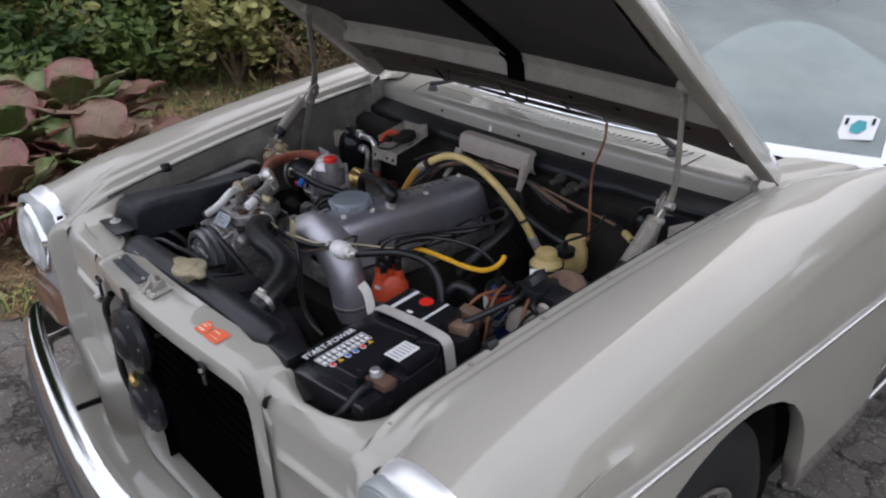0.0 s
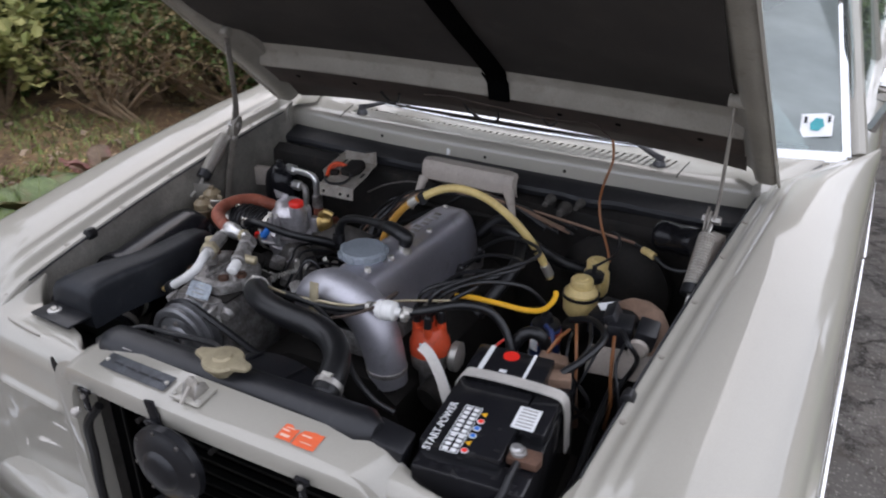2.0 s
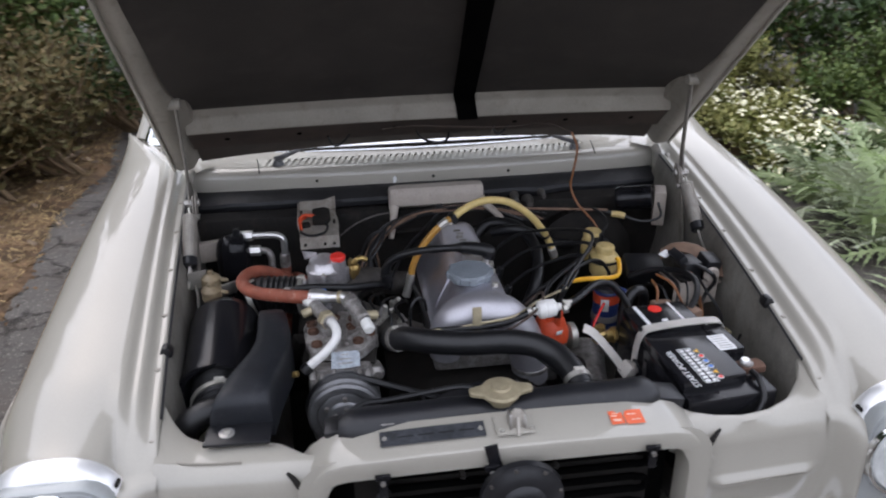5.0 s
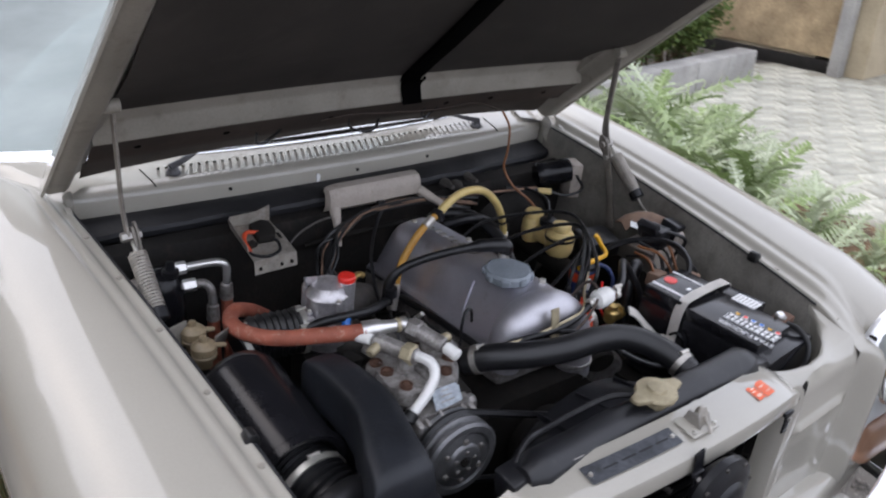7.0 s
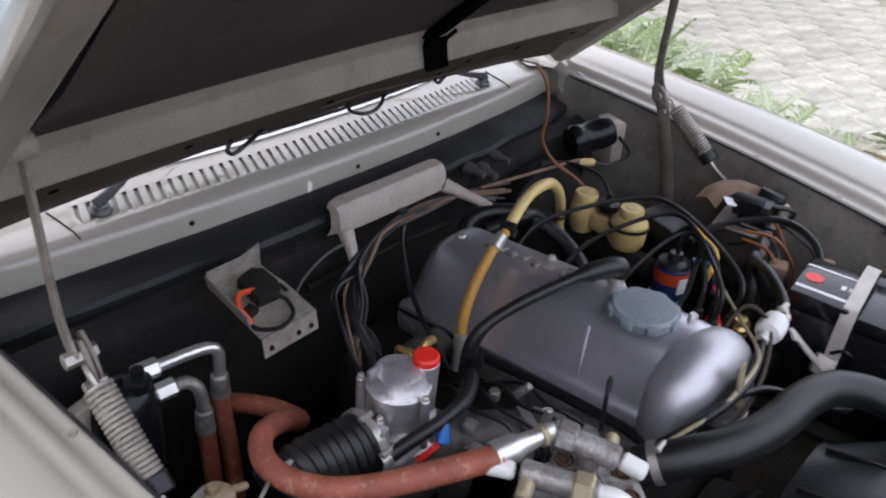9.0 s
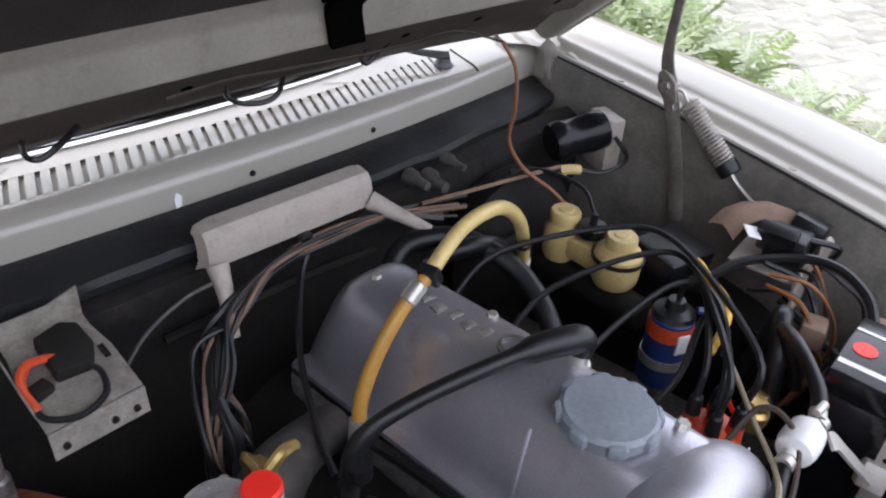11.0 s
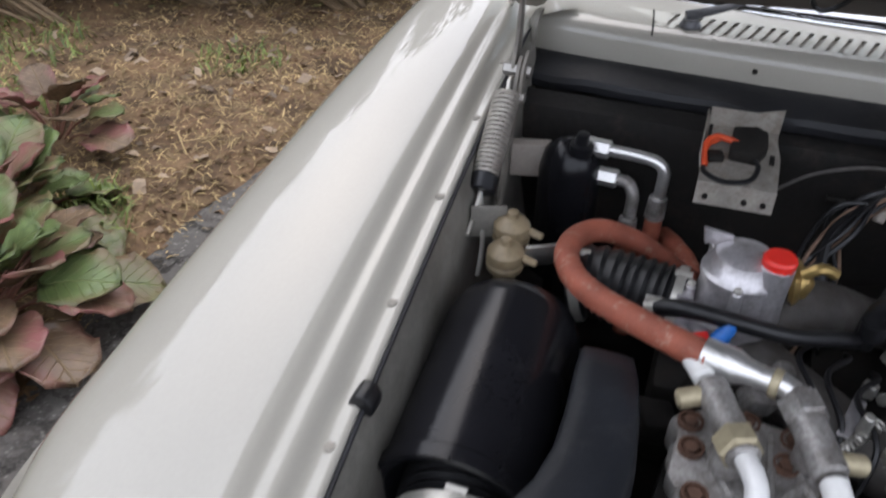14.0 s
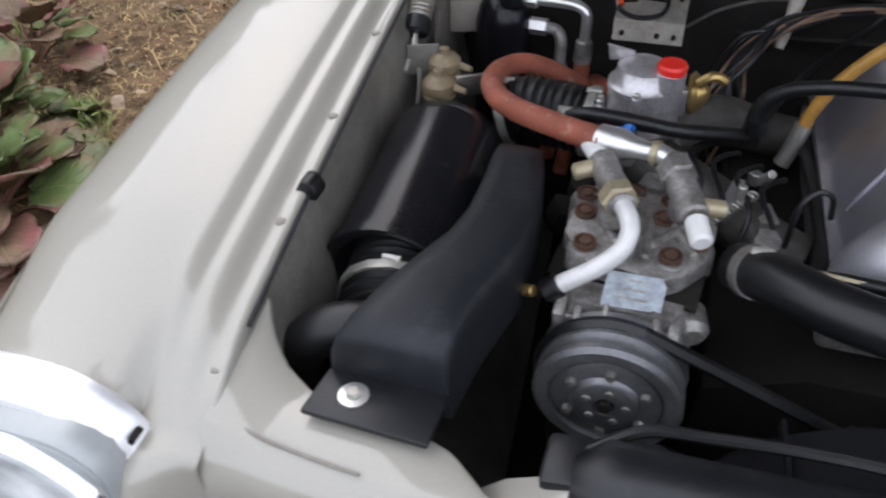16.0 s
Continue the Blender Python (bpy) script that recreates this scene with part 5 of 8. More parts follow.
for k in range(2):
    for j in range(6 - 2 * k):
        for i in range(2):
            bat_box("print_bar", (-0.040 + 0.012 * i, -0.025 - 0.062 * k - 0.010 * j, 0.8354), (0.0082, 0.0066, 0.0008), LABEL, battery, 0.0)
for y0, y1 in ((-0.0185, -0.0815), (-0.0835, -0.1225)):
    for dx in (-0.0468, -0.0212):
        bat_box("print_bar", (dx, (y0 + y1) / 2, 0.8354), (0.0009, y0 - y1, 0.0008), LABEL, battery, 0.0)
    for y in (y0, y1):
        bat_box("print_bar", (-0.034, y, 0.8354), (0.0265, 0.0009, 0.0008), LABEL, battery, 0.0)
for j, m_ in enumerate((YELLOW, REDPL, BLUECAP, BLUECAP, YELLOW, REDPL)):
    three = m_ is YELLOW
    for r_, h_, mm in (((0.0058, 0.0008, YELLOW),) if three else ((0.0055, 0.0008, LABEL), (0.0042, 0.0014, m_))):
        b = lathe((0, 0, 0), (0, 0, 1), [(0, 0.0), (0, r_), (h_, r_), (h_, 0.0)], 3 if three else 14)
        b.transform(BM @ Matrix.Translation((-0.0135, -0.030 - 0.0165 * j, 0.8352)))
        part("pictogram", b, mm, battery, "small coloured warning symbol")
bat_box("white_label", (0.046, -0.015, 0.8356), (0.034, 0.05, 0.0008), LABEL, battery, 0.0, "white barcode label")
for j in range(6):
    bat_box("print_bar", (0.046, -0.034 + 0.0076 * j, 0.8361), (0.024, 0.0022, 0.0006), GREYALU, battery, 0.0)
b = lathe((0, 0, 0), (0, 0, 1), [(0, 0.0), (0, 0.0135), (0.001, 0.0135), (0.001, 0.0)], 20)
b.transform(BM @ Matrix.Translation((-0.022, 0.118, 0.8412)))
part("red_mark", b, REDPL, battery, "round red printed mark")
for dx in (-0.058, 0.014):
    bat_box("print_bar", (dx, 0.095, 0.8414), (0.008 if dx < 0 else 0.005, 0.082, 0.0007), LABEL, battery, 0.0)
for dx, dy in ((-0.022, 0.075), (-0.022, 0.064), (-0.052, 0.058), (-0.034, 0.056), (-0.018, 0.056)):
    bat_box("print_bar", (dx, dy, 0.8414), (0.012, 0.007, 0.0007), LABEL, battery, 0.0)
term = part("terminal_clamp", rod(bat((0.056, -0.082, 0.812)), bat((0.056, -0.082, 0.836)), 0.0125, 0.0115, 16, 0.002), GREYALU, battery, "corroded battery terminal clamp")
part("clamp_jaw", prism([(-0.02, -0.014), (0.024, -0.016), (0.028, 0.0), (0.024, 0.014), (-0.02, 0.014)], bat((0.062, -0.082, 0.817)), (1, 0.1, 0), (-0.1, 1, 0), 0.013, 0.002), RUST, term)
part("post", rod(bat((0.052, -0.082, 0.835)), bat((0.052, -0.082, 0.841)), 0.009, 0.008, 14, 0.001), POLALU, term)
part("terminal_clamp", box(bat((0.058, 0.118, 0.818)), (0.04, 0.03, 0.022), (0, 0, 20), 0.004), BROWNFIBRE, battery, "brown corroded positive terminal")
hose("ground_cable", "black battery ground cable", [bat((0.058, -0.094, 0.824)), bat((0.057, -0.122, 0.823)), bat((0.052, -0.148, 0.805)), bat((0.034, -0.160, 0.782)), bat((0.005, -0.164, 0.766)), bat((-0.03, -0.166, 0.752))], 0.0055, WIRE, "cable", seg=8)
hose("battery_cable", "thick black positive cable over the inner wing", [bat((0.06, 0.125, 0.826)), (0.462, 0.515, 0.842), (0.478, 0.56, 0.852), (0.47, 0.61, 0.846), (0.43, 0.66, 0.83), (0.385, 0.69, 0.80)], 0.0065, WIRE, "cable", seg=8)
hose("starter_cable", "black corrugated cable loom beside the battery", [(0.375, 0.60, 0.70), (0.38, 0.585, 0.78), (0.372, 0.575, 0.825), (0.345, 0.565, 0.83), (0.325, 0.55, 0.79), (0.32, 0.54, 0.72)], 0.011, RUBBER, "cable", wave=0.05)
strap = thing("battery_strap", (0.39, 0.42, 0.66), "pale grey battery hold-down strap with a loose tongue", "strap")


def ribbon(pts, w, t, side=Vector((0, 1, 0))):
    line = curve_points(pts, 6)
    secs = []
    for k, p in enumerate(line):
        d = (line[min(k + 1, len(line) - 1)] - line[max(k - 1, 0)]).normalized()
        sd = (side - d * side.dot(d)).normalized()
        n = d.cross(sd)
        secs.append([p + sd * w - n * t, p + sd * w + n * t, p - sd * w + n * t, p - sd * w - n * t])
    return loft(secs, closed=True, caps=True)


part("band", ribbon([bat((-0.092, 0.052, 0.70)), bat((-0.09, 0.052, 0.80)), bat((-0.080, 0.052, 0.836)), bat((-0.062, 0.052, 0.8435)), bat((0.0, 0.052, 0.845)), bat((0.055, 0.052, 0.8425)), bat((0.082, 0.052, 0.836)), bat((0.090, 0.052, 0.81)), bat((0.094, 0.052, 0.74))], 0.0105, 0.0012), STRAP, strap)
part("tongue", ribbon([(0.206, 0.448, 0.83), (0.225, 0.446, 0.818), (0.25, 0.435, 0.79), (0.27, 0.42, 0.765), (0.285, 0.41, 0.745)], 0.009, 0.0015, Vector((0.7, 0.6, 0.3))), STRAP, strap, "loose pale strap end")
part("buckle", box((0.288, 0.41, 0.75), (0.022, 0.03, 0.03), (10, 30, 20), 0.004), STRAP, strap)
part("hook", tube([(0.296, 0.408, 0.77), (0.292, 0.39, 0.785), (0.298, 0.375, 0.77), (0.30, 0.37, 0.74)], 0.003, 6, 5), BLACKPAINT, strap)
tray = thing("battery_tray", (0.4, 0.36, 0.62), "rusty black battery tray", "tray")
part("tray_sheet", box((0.40, 0.36, 0.63), (0.24, 0.33, 0.012), (0, 0, 5), 0.003), GRIME, tray)

# brake fluid reservoir and servo
res = thing("brake_reservoir", (0.365, 0.85, 0.74), "yellowed brake fluid reservoir with two caps", "reservoir")
for y, z, r in ((0.800, 0.795, 0.034), (0.895, 0.79, 0.027)):
    tub = part("tub", lathe((0.365, y, z - 0.045), (0.365, y, z + 0.1), [(0, 0.0), (0.0, r * 0.8), (0.01, r * 0.97), (0.03, r), (0.05, r * 0.98), (0.06, r * 0.72), (0.064, 0)], 24), CREAM, res)
    part("cap", lathe((0.365, y, z + 0.014), (0.365, y, z + 0.1), [(0, 0.0), (0, 0.022), (0.014, 0.0225), (0.018, 0.020), (0.018, 0.012), (0.02, 0.010), (0.02, 0)], 22), CREAM, tub)
part("bridge", box((0.365, 0.848, 0.775), (0.035, 0.06, 0.035), bevel=0.008), CREAM, res)
part("float_plug", lathe((0.372, 0.852, 0.80), (0.372, 0.852, 0.9), [(0, 0.0), (0, 0.02), (0.014, 0.021), (0.016, 0.006), (0.032, 0.005), (0.034, 0)], 16), BLACKPLASTIC, res, "black float switch plug")
part("retaining_band", lathe((0.365, 0.80, 0.79), (0.365, 0.80, 0.80), [(0, 0.0345), (0, 0.0365), (0.006, 0.0365), (0.006, 0.0345)], 24), BLACKPLASTIC, res)
servo = thing("brake_servo", (0.37, 0.98, 0.7), "dark round brake servo on the firewall", "brake servo")
part("drum", lathe((0.38, 1.05, 0.715), (0.37, 0.9, 0.71), [(0, 0.0), (0, 0.10), (0.02, 0.118), (0.05, 0.12), (0.06, 0.125), (0.066, 0.118), (0.085, 0.10), (0.10, 0.06), (0.11, 0.04), (0.13, 0.0)], 32), GRIME, servo)
part("master_cylinder", rod((0.368, 0.93, 0.725), (0.362, 0.74, 0.725), 0.024, None, 18, 0.004), GRIME, servo)
hose("brake_wire", "grey wire between reservoir and firewall", [(0.372, 0.852, 0.83), (0.40, 0.90, 0.845), (0.38, 0.97, 0.85), (0.33, 1.0, 0.83)], 0.003, WIRE, "cable", seg=6)
hose("vacuum_hose", "black vacuum hose to the brake servo", [(0.12, 0.93, 0.82), (0.17, 0.90, 0.838), (0.22, 0.90, 0.82), (0.27, 0.93, 0.78), (0.33, 0.95, 0.76)], 0.012, RUBBER)
hose("vacuum_hose", "black coolant hose behind the valve cover", [(0.07, 0.95, 0.79), (0.12, 0.96, 0.83), (0.18, 0.92, 0.835), (0.21, 0.85, 0.81), (0.20, 0.78, 0.77), (0.17, 0.74, 0.72)], 0.014, RUBBER)

# fan motor at the firewall, small canister and fittings
blower = thing("vacuum_canister", (0.51, 0.99, 0.8), "shiny black ribbed canister on the inner wing", "canister")
part("drum", lathe((0.458, 1.005, 0.855), (0.552, 0.965, 0.872), [(0, 0.0), (0, 0.028), (0.006, 0.032), (0.02, 0.032), (0.024, 0.030), (0.06, 0.030), (0.064, 0.032), (0.09, 0.030), (0.095, 0)], 24), BLACKPAINT, blower)
part("bracket", box((0.565, 0.98, 0.84), (0.03, 0.06, 0.09), (0, 0, -20), 0.004), BEIGE, blower)
hose("servo_wire", "black wire with a yellow connector", [(0.55, 0.95, 0.86), (0.545, 0.92, 0.835), (0.50, 0.93, 0.822), (0.45, 0.96, 0.832), (0.36, 1.0, 0.84)], 0.0035, WIRE, "cable", seg=6)
hose("yellow_plug", "small cream cable connector", [(0.437, 0.966, 0.831), (0.452, 0.957, 0.832), (0.465, 0.95, 0.83)], 0.008, CREAM, "connector", seg=8)
hose("brown_wire", "thin brown wire hanging from the hood", [(0.335, 1.02, 1.035), (0.345, 1.0, 1.0), (0.335, 0.985, 0.95), (0.33, 0.985, 0.905), (0.345, 0.965, 0.865), (0.372, 0.93, 0.835), (0.385, 0.91, 0.815)], 0.003, BROWNWIRE, "cable", seg=6)
hose("washer_tube", "thin black washer tube looping under the hood edge", [(-0.045, 1.085, 1.045), (-0.035, 1.10, 1.020), (-0.010, 1.105, 1.004), (0.020, 1.106, 0.999), (0.036, 1.104, 1.008), (0.040, 1.098, 1.030), (0.042, 1.085, 1.048)], 0.0032, WIRE, "cable", seg=6)
hose("washer_tube", "thin black washer tube looping under the hood edge", [(0.150, 1.08, 1.045), (0.156, 1.098, 1.024), (0.168, 1.10, 1.016), (0.182, 1.098, 1.026), (0.188, 1.08, 1.046)], 0.0032, WIRE, "cable", seg=6)
hose("washer_tube", "thin black washer tube looping under the hood edge", [(-0.262, 1.075, 1.04), (-0.256, 1.095, 1.016), (-0.243, 1.098, 1.008), (-0.226, 1.094, 1.018), (-0.21, 1.075, 1.042)], 0.0032, WIRE, "cable", seg=6)
hose("hood_wire", "thin dirty brown wire along the hood edge", [(-0.13, 1.052, 1.058), (-0.06, 1.048, 1.064), (0.0, 1.053, 1.058), (0.06, 1.062, 1.051), (0.14, 1.072, 1.042), (0.22, 1.070, 1.042), (0.28, 1.055, 1.05), (0.335, 1.02, 1.035)], 0.0018, SHADEBROWN, "cable", seg=6)
relay = thing("relay_box", (0.51, 0.65, 0.78), "relay block with a brown fibre cover on a dusty bracket", "relay")
part("bracket", prism([(-0.055, -0.035), (0.05, -0.035), (0.055, 0.02), (-0.05, 0.02)], (0.502, 0.60, 0.805), (1, 0.15, 0), (0, 0.1, 1), -0.004, 0.001), BEIGE, relay, "dusty beige bracket")
part("shelf", box((0.51, 0.65, 0.812), (0.11, 0.09, 0.004), (0, 0, 8), 0.001), BEIGE, relay)
part("block", box((0.492, 0.632, 0.84), (0.042, 0.05, 0.05), (0, 0, 8), 0.004), BLACKPLASTIC, relay)
part("block_top", box((0.535, 0.628, 0.846), (0.035, 0.045, 0.05), (10, 10, 8), 0.004), BLACKPLASTIC, relay)
part("flap", box((0.478, 0.642, 0.855), (0.02, 0.05, 0.045), (0, -28, 8), 0.003), BLACKPLASTIC, relay)
part("cover", thicken(loft([[Vector((x + 0.024 * k * cx, y + 0.024 * k * cy, z + 0.004 * math.sin(3 * k + 20 * y) - 0.004 * k * k)) for k in (-1, -0.5, 0, 0.5, 1)] for x, y, z, cx, cy in ((0.462, 0.712, 0.846, 0.3, 0.95), (0.485, 0.708, 0.862, 0.35, 0.92), (0.508, 0.698, 0.868, 0.5, 0.85), (0.528, 0.680, 0.868, 0.7, 0.7), (0.543, 0.655, 0.860, 0.9, 0.4), (0.548, 0.628, 0.846, 1.0, 0.1), (0.546, 0.606, 0.828, 1.0, 0.0))]), 0.003), BROWNFIBRE, relay, "crumpled brown fibre cover")
part("white_tab", box((0.455, 0.668, 0.862), (0.03, 0.018, 0.002), (10, 0, 40), 0.0005), LABEL, relay)
part("round_cap", rod((0.532, 0.600, 0.84), (0.532, 0.592, 0.84), 0.018, 0.016, 16, 0.002), BEIGE, relay)
part("battery_box", box((0.45, 0.765, 0.775), (0.09, 0.08, 0.045), (6, 0, -10), 0.008), BLACKPLASTIC, relay)
hose("relay_wire", "black cable from the relay block along the wing", [(0.50, 0.61, 0.86), (0.52, 0.58, 0.855), (0.535, 0.585, 0.83), (0.525, 0.60, 0.79), (0.50, 0.58, 0.74)], 0.0045, WIRE, "cable", seg=7)
clip = thing("wing_clip", (0.545, 0.50, 0.74), "small tan clip with a dark wire hook on the inner wing", "clip")
part("tab", box((0.533, 0.505, 0.735), (0.012, 0.020, 0.050), (0, 6, 12), 0.003), BRASSDULL, clip)
part("hook", tube([(0.530, 0.495, 0.715), (0.538, 0.485, 0.722), (0.545, 0.478, 0.745), (0.549, 0.475, 0.765)], 0.0025, 6, 4), WIRE, clip)
hose("wing_loom", "black wire loom along the inner wing", [(0.50, 0.62, 0.76), (0.495, 0.52, 0.72), (0.50, 0.42, 0.69), (0.49, 0.30, 0.68)], 0.007, WIRE, "cable", seg=7)
part("brown_clamp", box((0.405, 0.545, 0.80), (0.05, 0.03, 0.03), (0, 10, 15), 0.006), BROWNFIBRE, tray, "brown corroded clamp block")
part("support_post", tube([(0.43, 0.555, 0.80), (0.44, 0.57, 0.74), (0.445, 0.575, 0.66)], 0.006, 6, 3), BROWNFIBRE, tray)
r3 = random.Random(21)
for k, (m_, lab) in enumerate(((BROWNWIRE, "thin rusty-brown wire hanging beside the battery"), (WIRE, "black wire hanging beside the battery"), (BROWNWIRE, "thin rusty-brown wire hanging beside the battery"), (WIRE, "black wire hanging beside the battery"), (WIRE, "black wire hanging beside the battery"), (BROWNWIRE, "thin rusty-brown wire hanging beside the battery"), (WIRE, "black wire hanging beside the battery"))):
    x, y = 0.40 + 0.018 * k, 0.565 + r3.uniform(-0.03, 0.03)
    hose("hanging_wire", lab, [(x + r3.uniform(-0.02, 0.02), y + 0.07, 0.81 + r3.uniform(0, 0.03)), (x, y + 0.02, 0.825 + r3.uniform(-0.01, 0.02)), (x + r3.uniform(-0.02, 0.02), y - 0.015, 0.79), (x + r3.uniform(-0.03, 0.03), y - 0.02, 0.74), (x + r3.uniform(-0.03, 0.03), y, 0.67)], r3.uniform(0.0022, 0.004), m_, "cable", "wires hanging by the battery", seg=6)
fitting = thing("brass_union", (0.285, 0.54, 0.73), "dull gold banjo union on the pump", "fitting")
part("body", rod((0.262, 0.535, 0.745), (0.305, 0.548, 0.742), 0.013, None, 14, 0.003), BRASS, fitting)
part("hex_nut", rod((0.300, 0.546, 0.743), (0.316, 0.551, 0.742), 0.017, None, 6, 0.002), BRASS, fitting)
part("collar", lathe((0.272, 0.538, 0.748), (0.272, 0.538, 0.79), [(0, 0.0), (0, 0.016), (0.012, 0.016), (0.016, 0.011), (0.026, 0.010), (0.028, 0)], 16), BRASS, fitting)
pump = thing("steering_pump", (0.27, 0.55, 0.6), "grimy hydraulic pump below the distributor", "pump")
part("body", rod((0.24, 0.5, 0.64), (0.27, 0.62, 0.66), 0.045, None, 18, 0.006), GREYALU, pump)
part("flange", rod((0.20, 0.48, 0.69), (0.21, 0.52, 0.70), 0.03, None, 16, 0.004), GRIME, pump)

# heater duct cover and loom on the firewall
duct = thing("heater_duct_cover", (0, 1.03, 0.84), "beige air duct cover on the firewall", "duct")
part("shell", loft([[Vector((x, 1.05 - d, z)) for d, z in ((0.0, 0.912 - e), (0.022 * k, 0.910 - e), (0.030 * k, 0.902 - e), (0.034 * k, 0.885), (0.034 * k, 0.868), (0.022 * k, 0.855 + 0.006 * abs(x) / 0.12), (0.0, 0.85))] for x, k, e in ((-0.124, 0.3, 0.012), (-0.12, 0.8, 0.004), (-0.105, 1, 0.0), (-0.05, 1, 0), (0.05, 1, 0), (0.1, 1, 0), (0.114, 0.8, 0.004), (0.118, 0.3, 0.012))]), BEIGE, duct)
for s, p in ((-1, [(-0.112, 1.02, 0.868), (-0.116, 1.0, 0.84), (-0.125, 0.975, 0.80)]), (1, [(0.108, 1.02, 0.872), (0.13, 0.985, 0.858), (0.15, 0.95, 0.845)])):
    part("drain_spout", tube(p, [0.013, 0.009, 0.007], 10, 4), BEIGE, duct)
part("clip", box((0.0, 1.012, 0.858), (0.018, 0.012, 0.022), bevel=0.003), BLACKPLASTIC, duct)
r2 = random.Random(8)
for k in range(14):
    j1, j2, j3 = (r2.uniform(-1, 1) for _ in range(3))
    dz = 0.010 * j1
    tan = k in (4, 9, 11)
    hose("firewall_cable", "tan cable among the black bundle below the duct" if tan else "black cable in the bundle below the duct cover",
         [(0.20 + 0.006 * k, 1.0 + 0.01 * j2, 0.82 + dz), (0.12, 1.002, 0.854 + dz), (0.03, 1.004 - 0.006 * j3, 0.860 + dz), (-0.05, 1.0, 0.853 + dz), (-0.11 - 0.02 * abs(j2), 0.985 - 0.02 * abs(j3), 0.838 + 0.8 * dz), (-0.155 - 0.03 * abs(j1), 0.95 - 0.03 * j2, 0.80 + 0.012 * j3), (-0.168 - 0.028 * j3 - 0.02, 0.895 + 0.02 * j1, 0.75), (-0.175 - 0.035 * j2 - 0.02, 0.85 + 0.025 * j3, 0.67)],
         r2.choice((0.0022, 0.0028, 0.0036, 0.0048)), BROWNFIBRE if tan else WIRE, "cable", "cables across the firewall", seg=6)
hose("firewall_cable", "black cable dropping past the valve cover", [(0.0, 1.005, 0.85), (-0.03, 0.98, 0.83), (-0.09, 0.90, 0.81), (-0.13, 0.82, 0.79), (-0.145, 0.77, 0.77)], 0.004, WIRE, "cable", "cables across the firewall", seg=6)
hose("firewall_pipe", "dark steel pipe across the firewall", [(-0.18, 1.03, 0.79), (0.0, 1.02, 0.80), (0.1, 1.0, 0.81)], 0.006, GRIME, "pipe", seg=8)
hose("bulkhead_wire", "pale wire from the blower resistor", [(-0.25, 0.98, 0.815), (-0.21, 1.0, 0.835), (-0.16, 1.01, 0.85), (-0.12, 1.01, 0.855)], 0.0024, SOOTALU, "cable", seg=6)
fit_ = thing("firewall_fitting", (0.25, 1.03, 0.84), "brassy grommets and linkage on the firewall", "fitting")
for x, z, r in ((0.20, 0.865, 0.012), (0.235, 0.85, 0.016), (0.27, 0.87, 0.010)):
    part("grommet", lathe((x, 1.05, z), (x, 0.98, z), [(0, 0.0), (0, r), (0.012, r), (0.02, r * 0.6), (0.04, r * 0.5), (0.042, 0)], 14), SOOTALU, fit_)
part("link_rod", rod((0.18, 1.0, 0.85), (0.42, 0.955, 0.848), 0.003, None, 6), BROWNFIBRE, fit_)

# blower resistor box
rbox = thing("resistor_box", (-0.30, 0.97, 0.79), "silver sheet-metal resistor box with red wires", "electrical box")
GALVDULL = mat("dusty_zinc_sheet", (0.36, 0.33, 0.29), 0.5, 0.35, 0.25, 25, 300, 0.15, dirt=(0.15, 0.11, 0.08), dirt_amount=0.5)


def tray_pt(u, v, w=0.0):
    """u across, v back from the lip, w up from the sheet, in metres."""
    return Vector((-0.298 + u, 0.921 + v + 0.07 * u, 0.845 + 0.19 * v - 0.02 * u + w))


part("sheet", thicken(loft([[tray_pt(u * 0.046 * (1 - 0.12 * (v > 0.09)), v) for u in (-1, -0.5, 0, 0.5, 1)] for v in (0.0, 0.03, 0.06, 0.092, 0.112)]), 0.0018), GALVDULL, rbox)
part("front_lip", thicken(loft([[tray_pt(u * 0.046, -0.0015 - 0.004 * k, -0.028 * k) for u in (-1, -0.4, 0.4, 1)] for k in (0, 0.5, 1)]), 0.0018), GALVDULL, rbox, "front lip with punched holes")
part("side_flange", thicken(loft([[tray_pt(-0.047 - 0.004 * k, v, 0.020 * k) for v in (0.02, 0.06, 0.112)] for k in (0, 1)]), 0.0018), GALVDULL, rbox)
part("back_flange", thicken(loft([[tray_pt(u, 0.113, w * (1.4 if u > 0.03 else 1)) for w in (0, 0.012, 0.024)] for u in (-0.047, -0.02, 0.01, 0.041)]), 0.0018), GALVDULL, rbox)
for u in (-0.034, 0.012, 0.034):
    part("punched_hole", rod(tray_pt(u, -0.0085, -0.017), tray_pt(u, -0.004, -0.017), 0.0035, None, 10), GRIME, rbox)
part("relay_block", prism([(-0.020, -0.026), (0.014, -0.030), (0.024, -0.010), (0.022, 0.020), (0.008, 0.030), (-0.020, 0.024)], tray_pt(0.004, 0.068, 0.001), (1, 0.07, 0), (0, 1, 0.19), 0.017, 0.0025), GRIME, rbox, "dark moulded relay block")
part("terminal", box(tray_pt(-0.032, 0.040, 0.006), (0.020, 0.016, 0.010), (8, 0, 20), 0.002), GRIME, rbox)
part("slot", box(tray_pt(0.036, 0.055, 0.0012), (0.006, 0.018, 0.001), (10, 0, 0)), GRIME, rbox)
part("red_wire", tube([tray_pt(-0.042, 0.022, 0.004), tray_pt(-0.046, 0.042, 0.016), tray_pt(-0.036, 0.058, 0.020), tray_pt(-0.020, 0.062, 0.016), tray_pt(-0.008, 0.060, 0.014)], 0.0042, 8, 5), ORANGE, rbox, "orange-red wire ends")
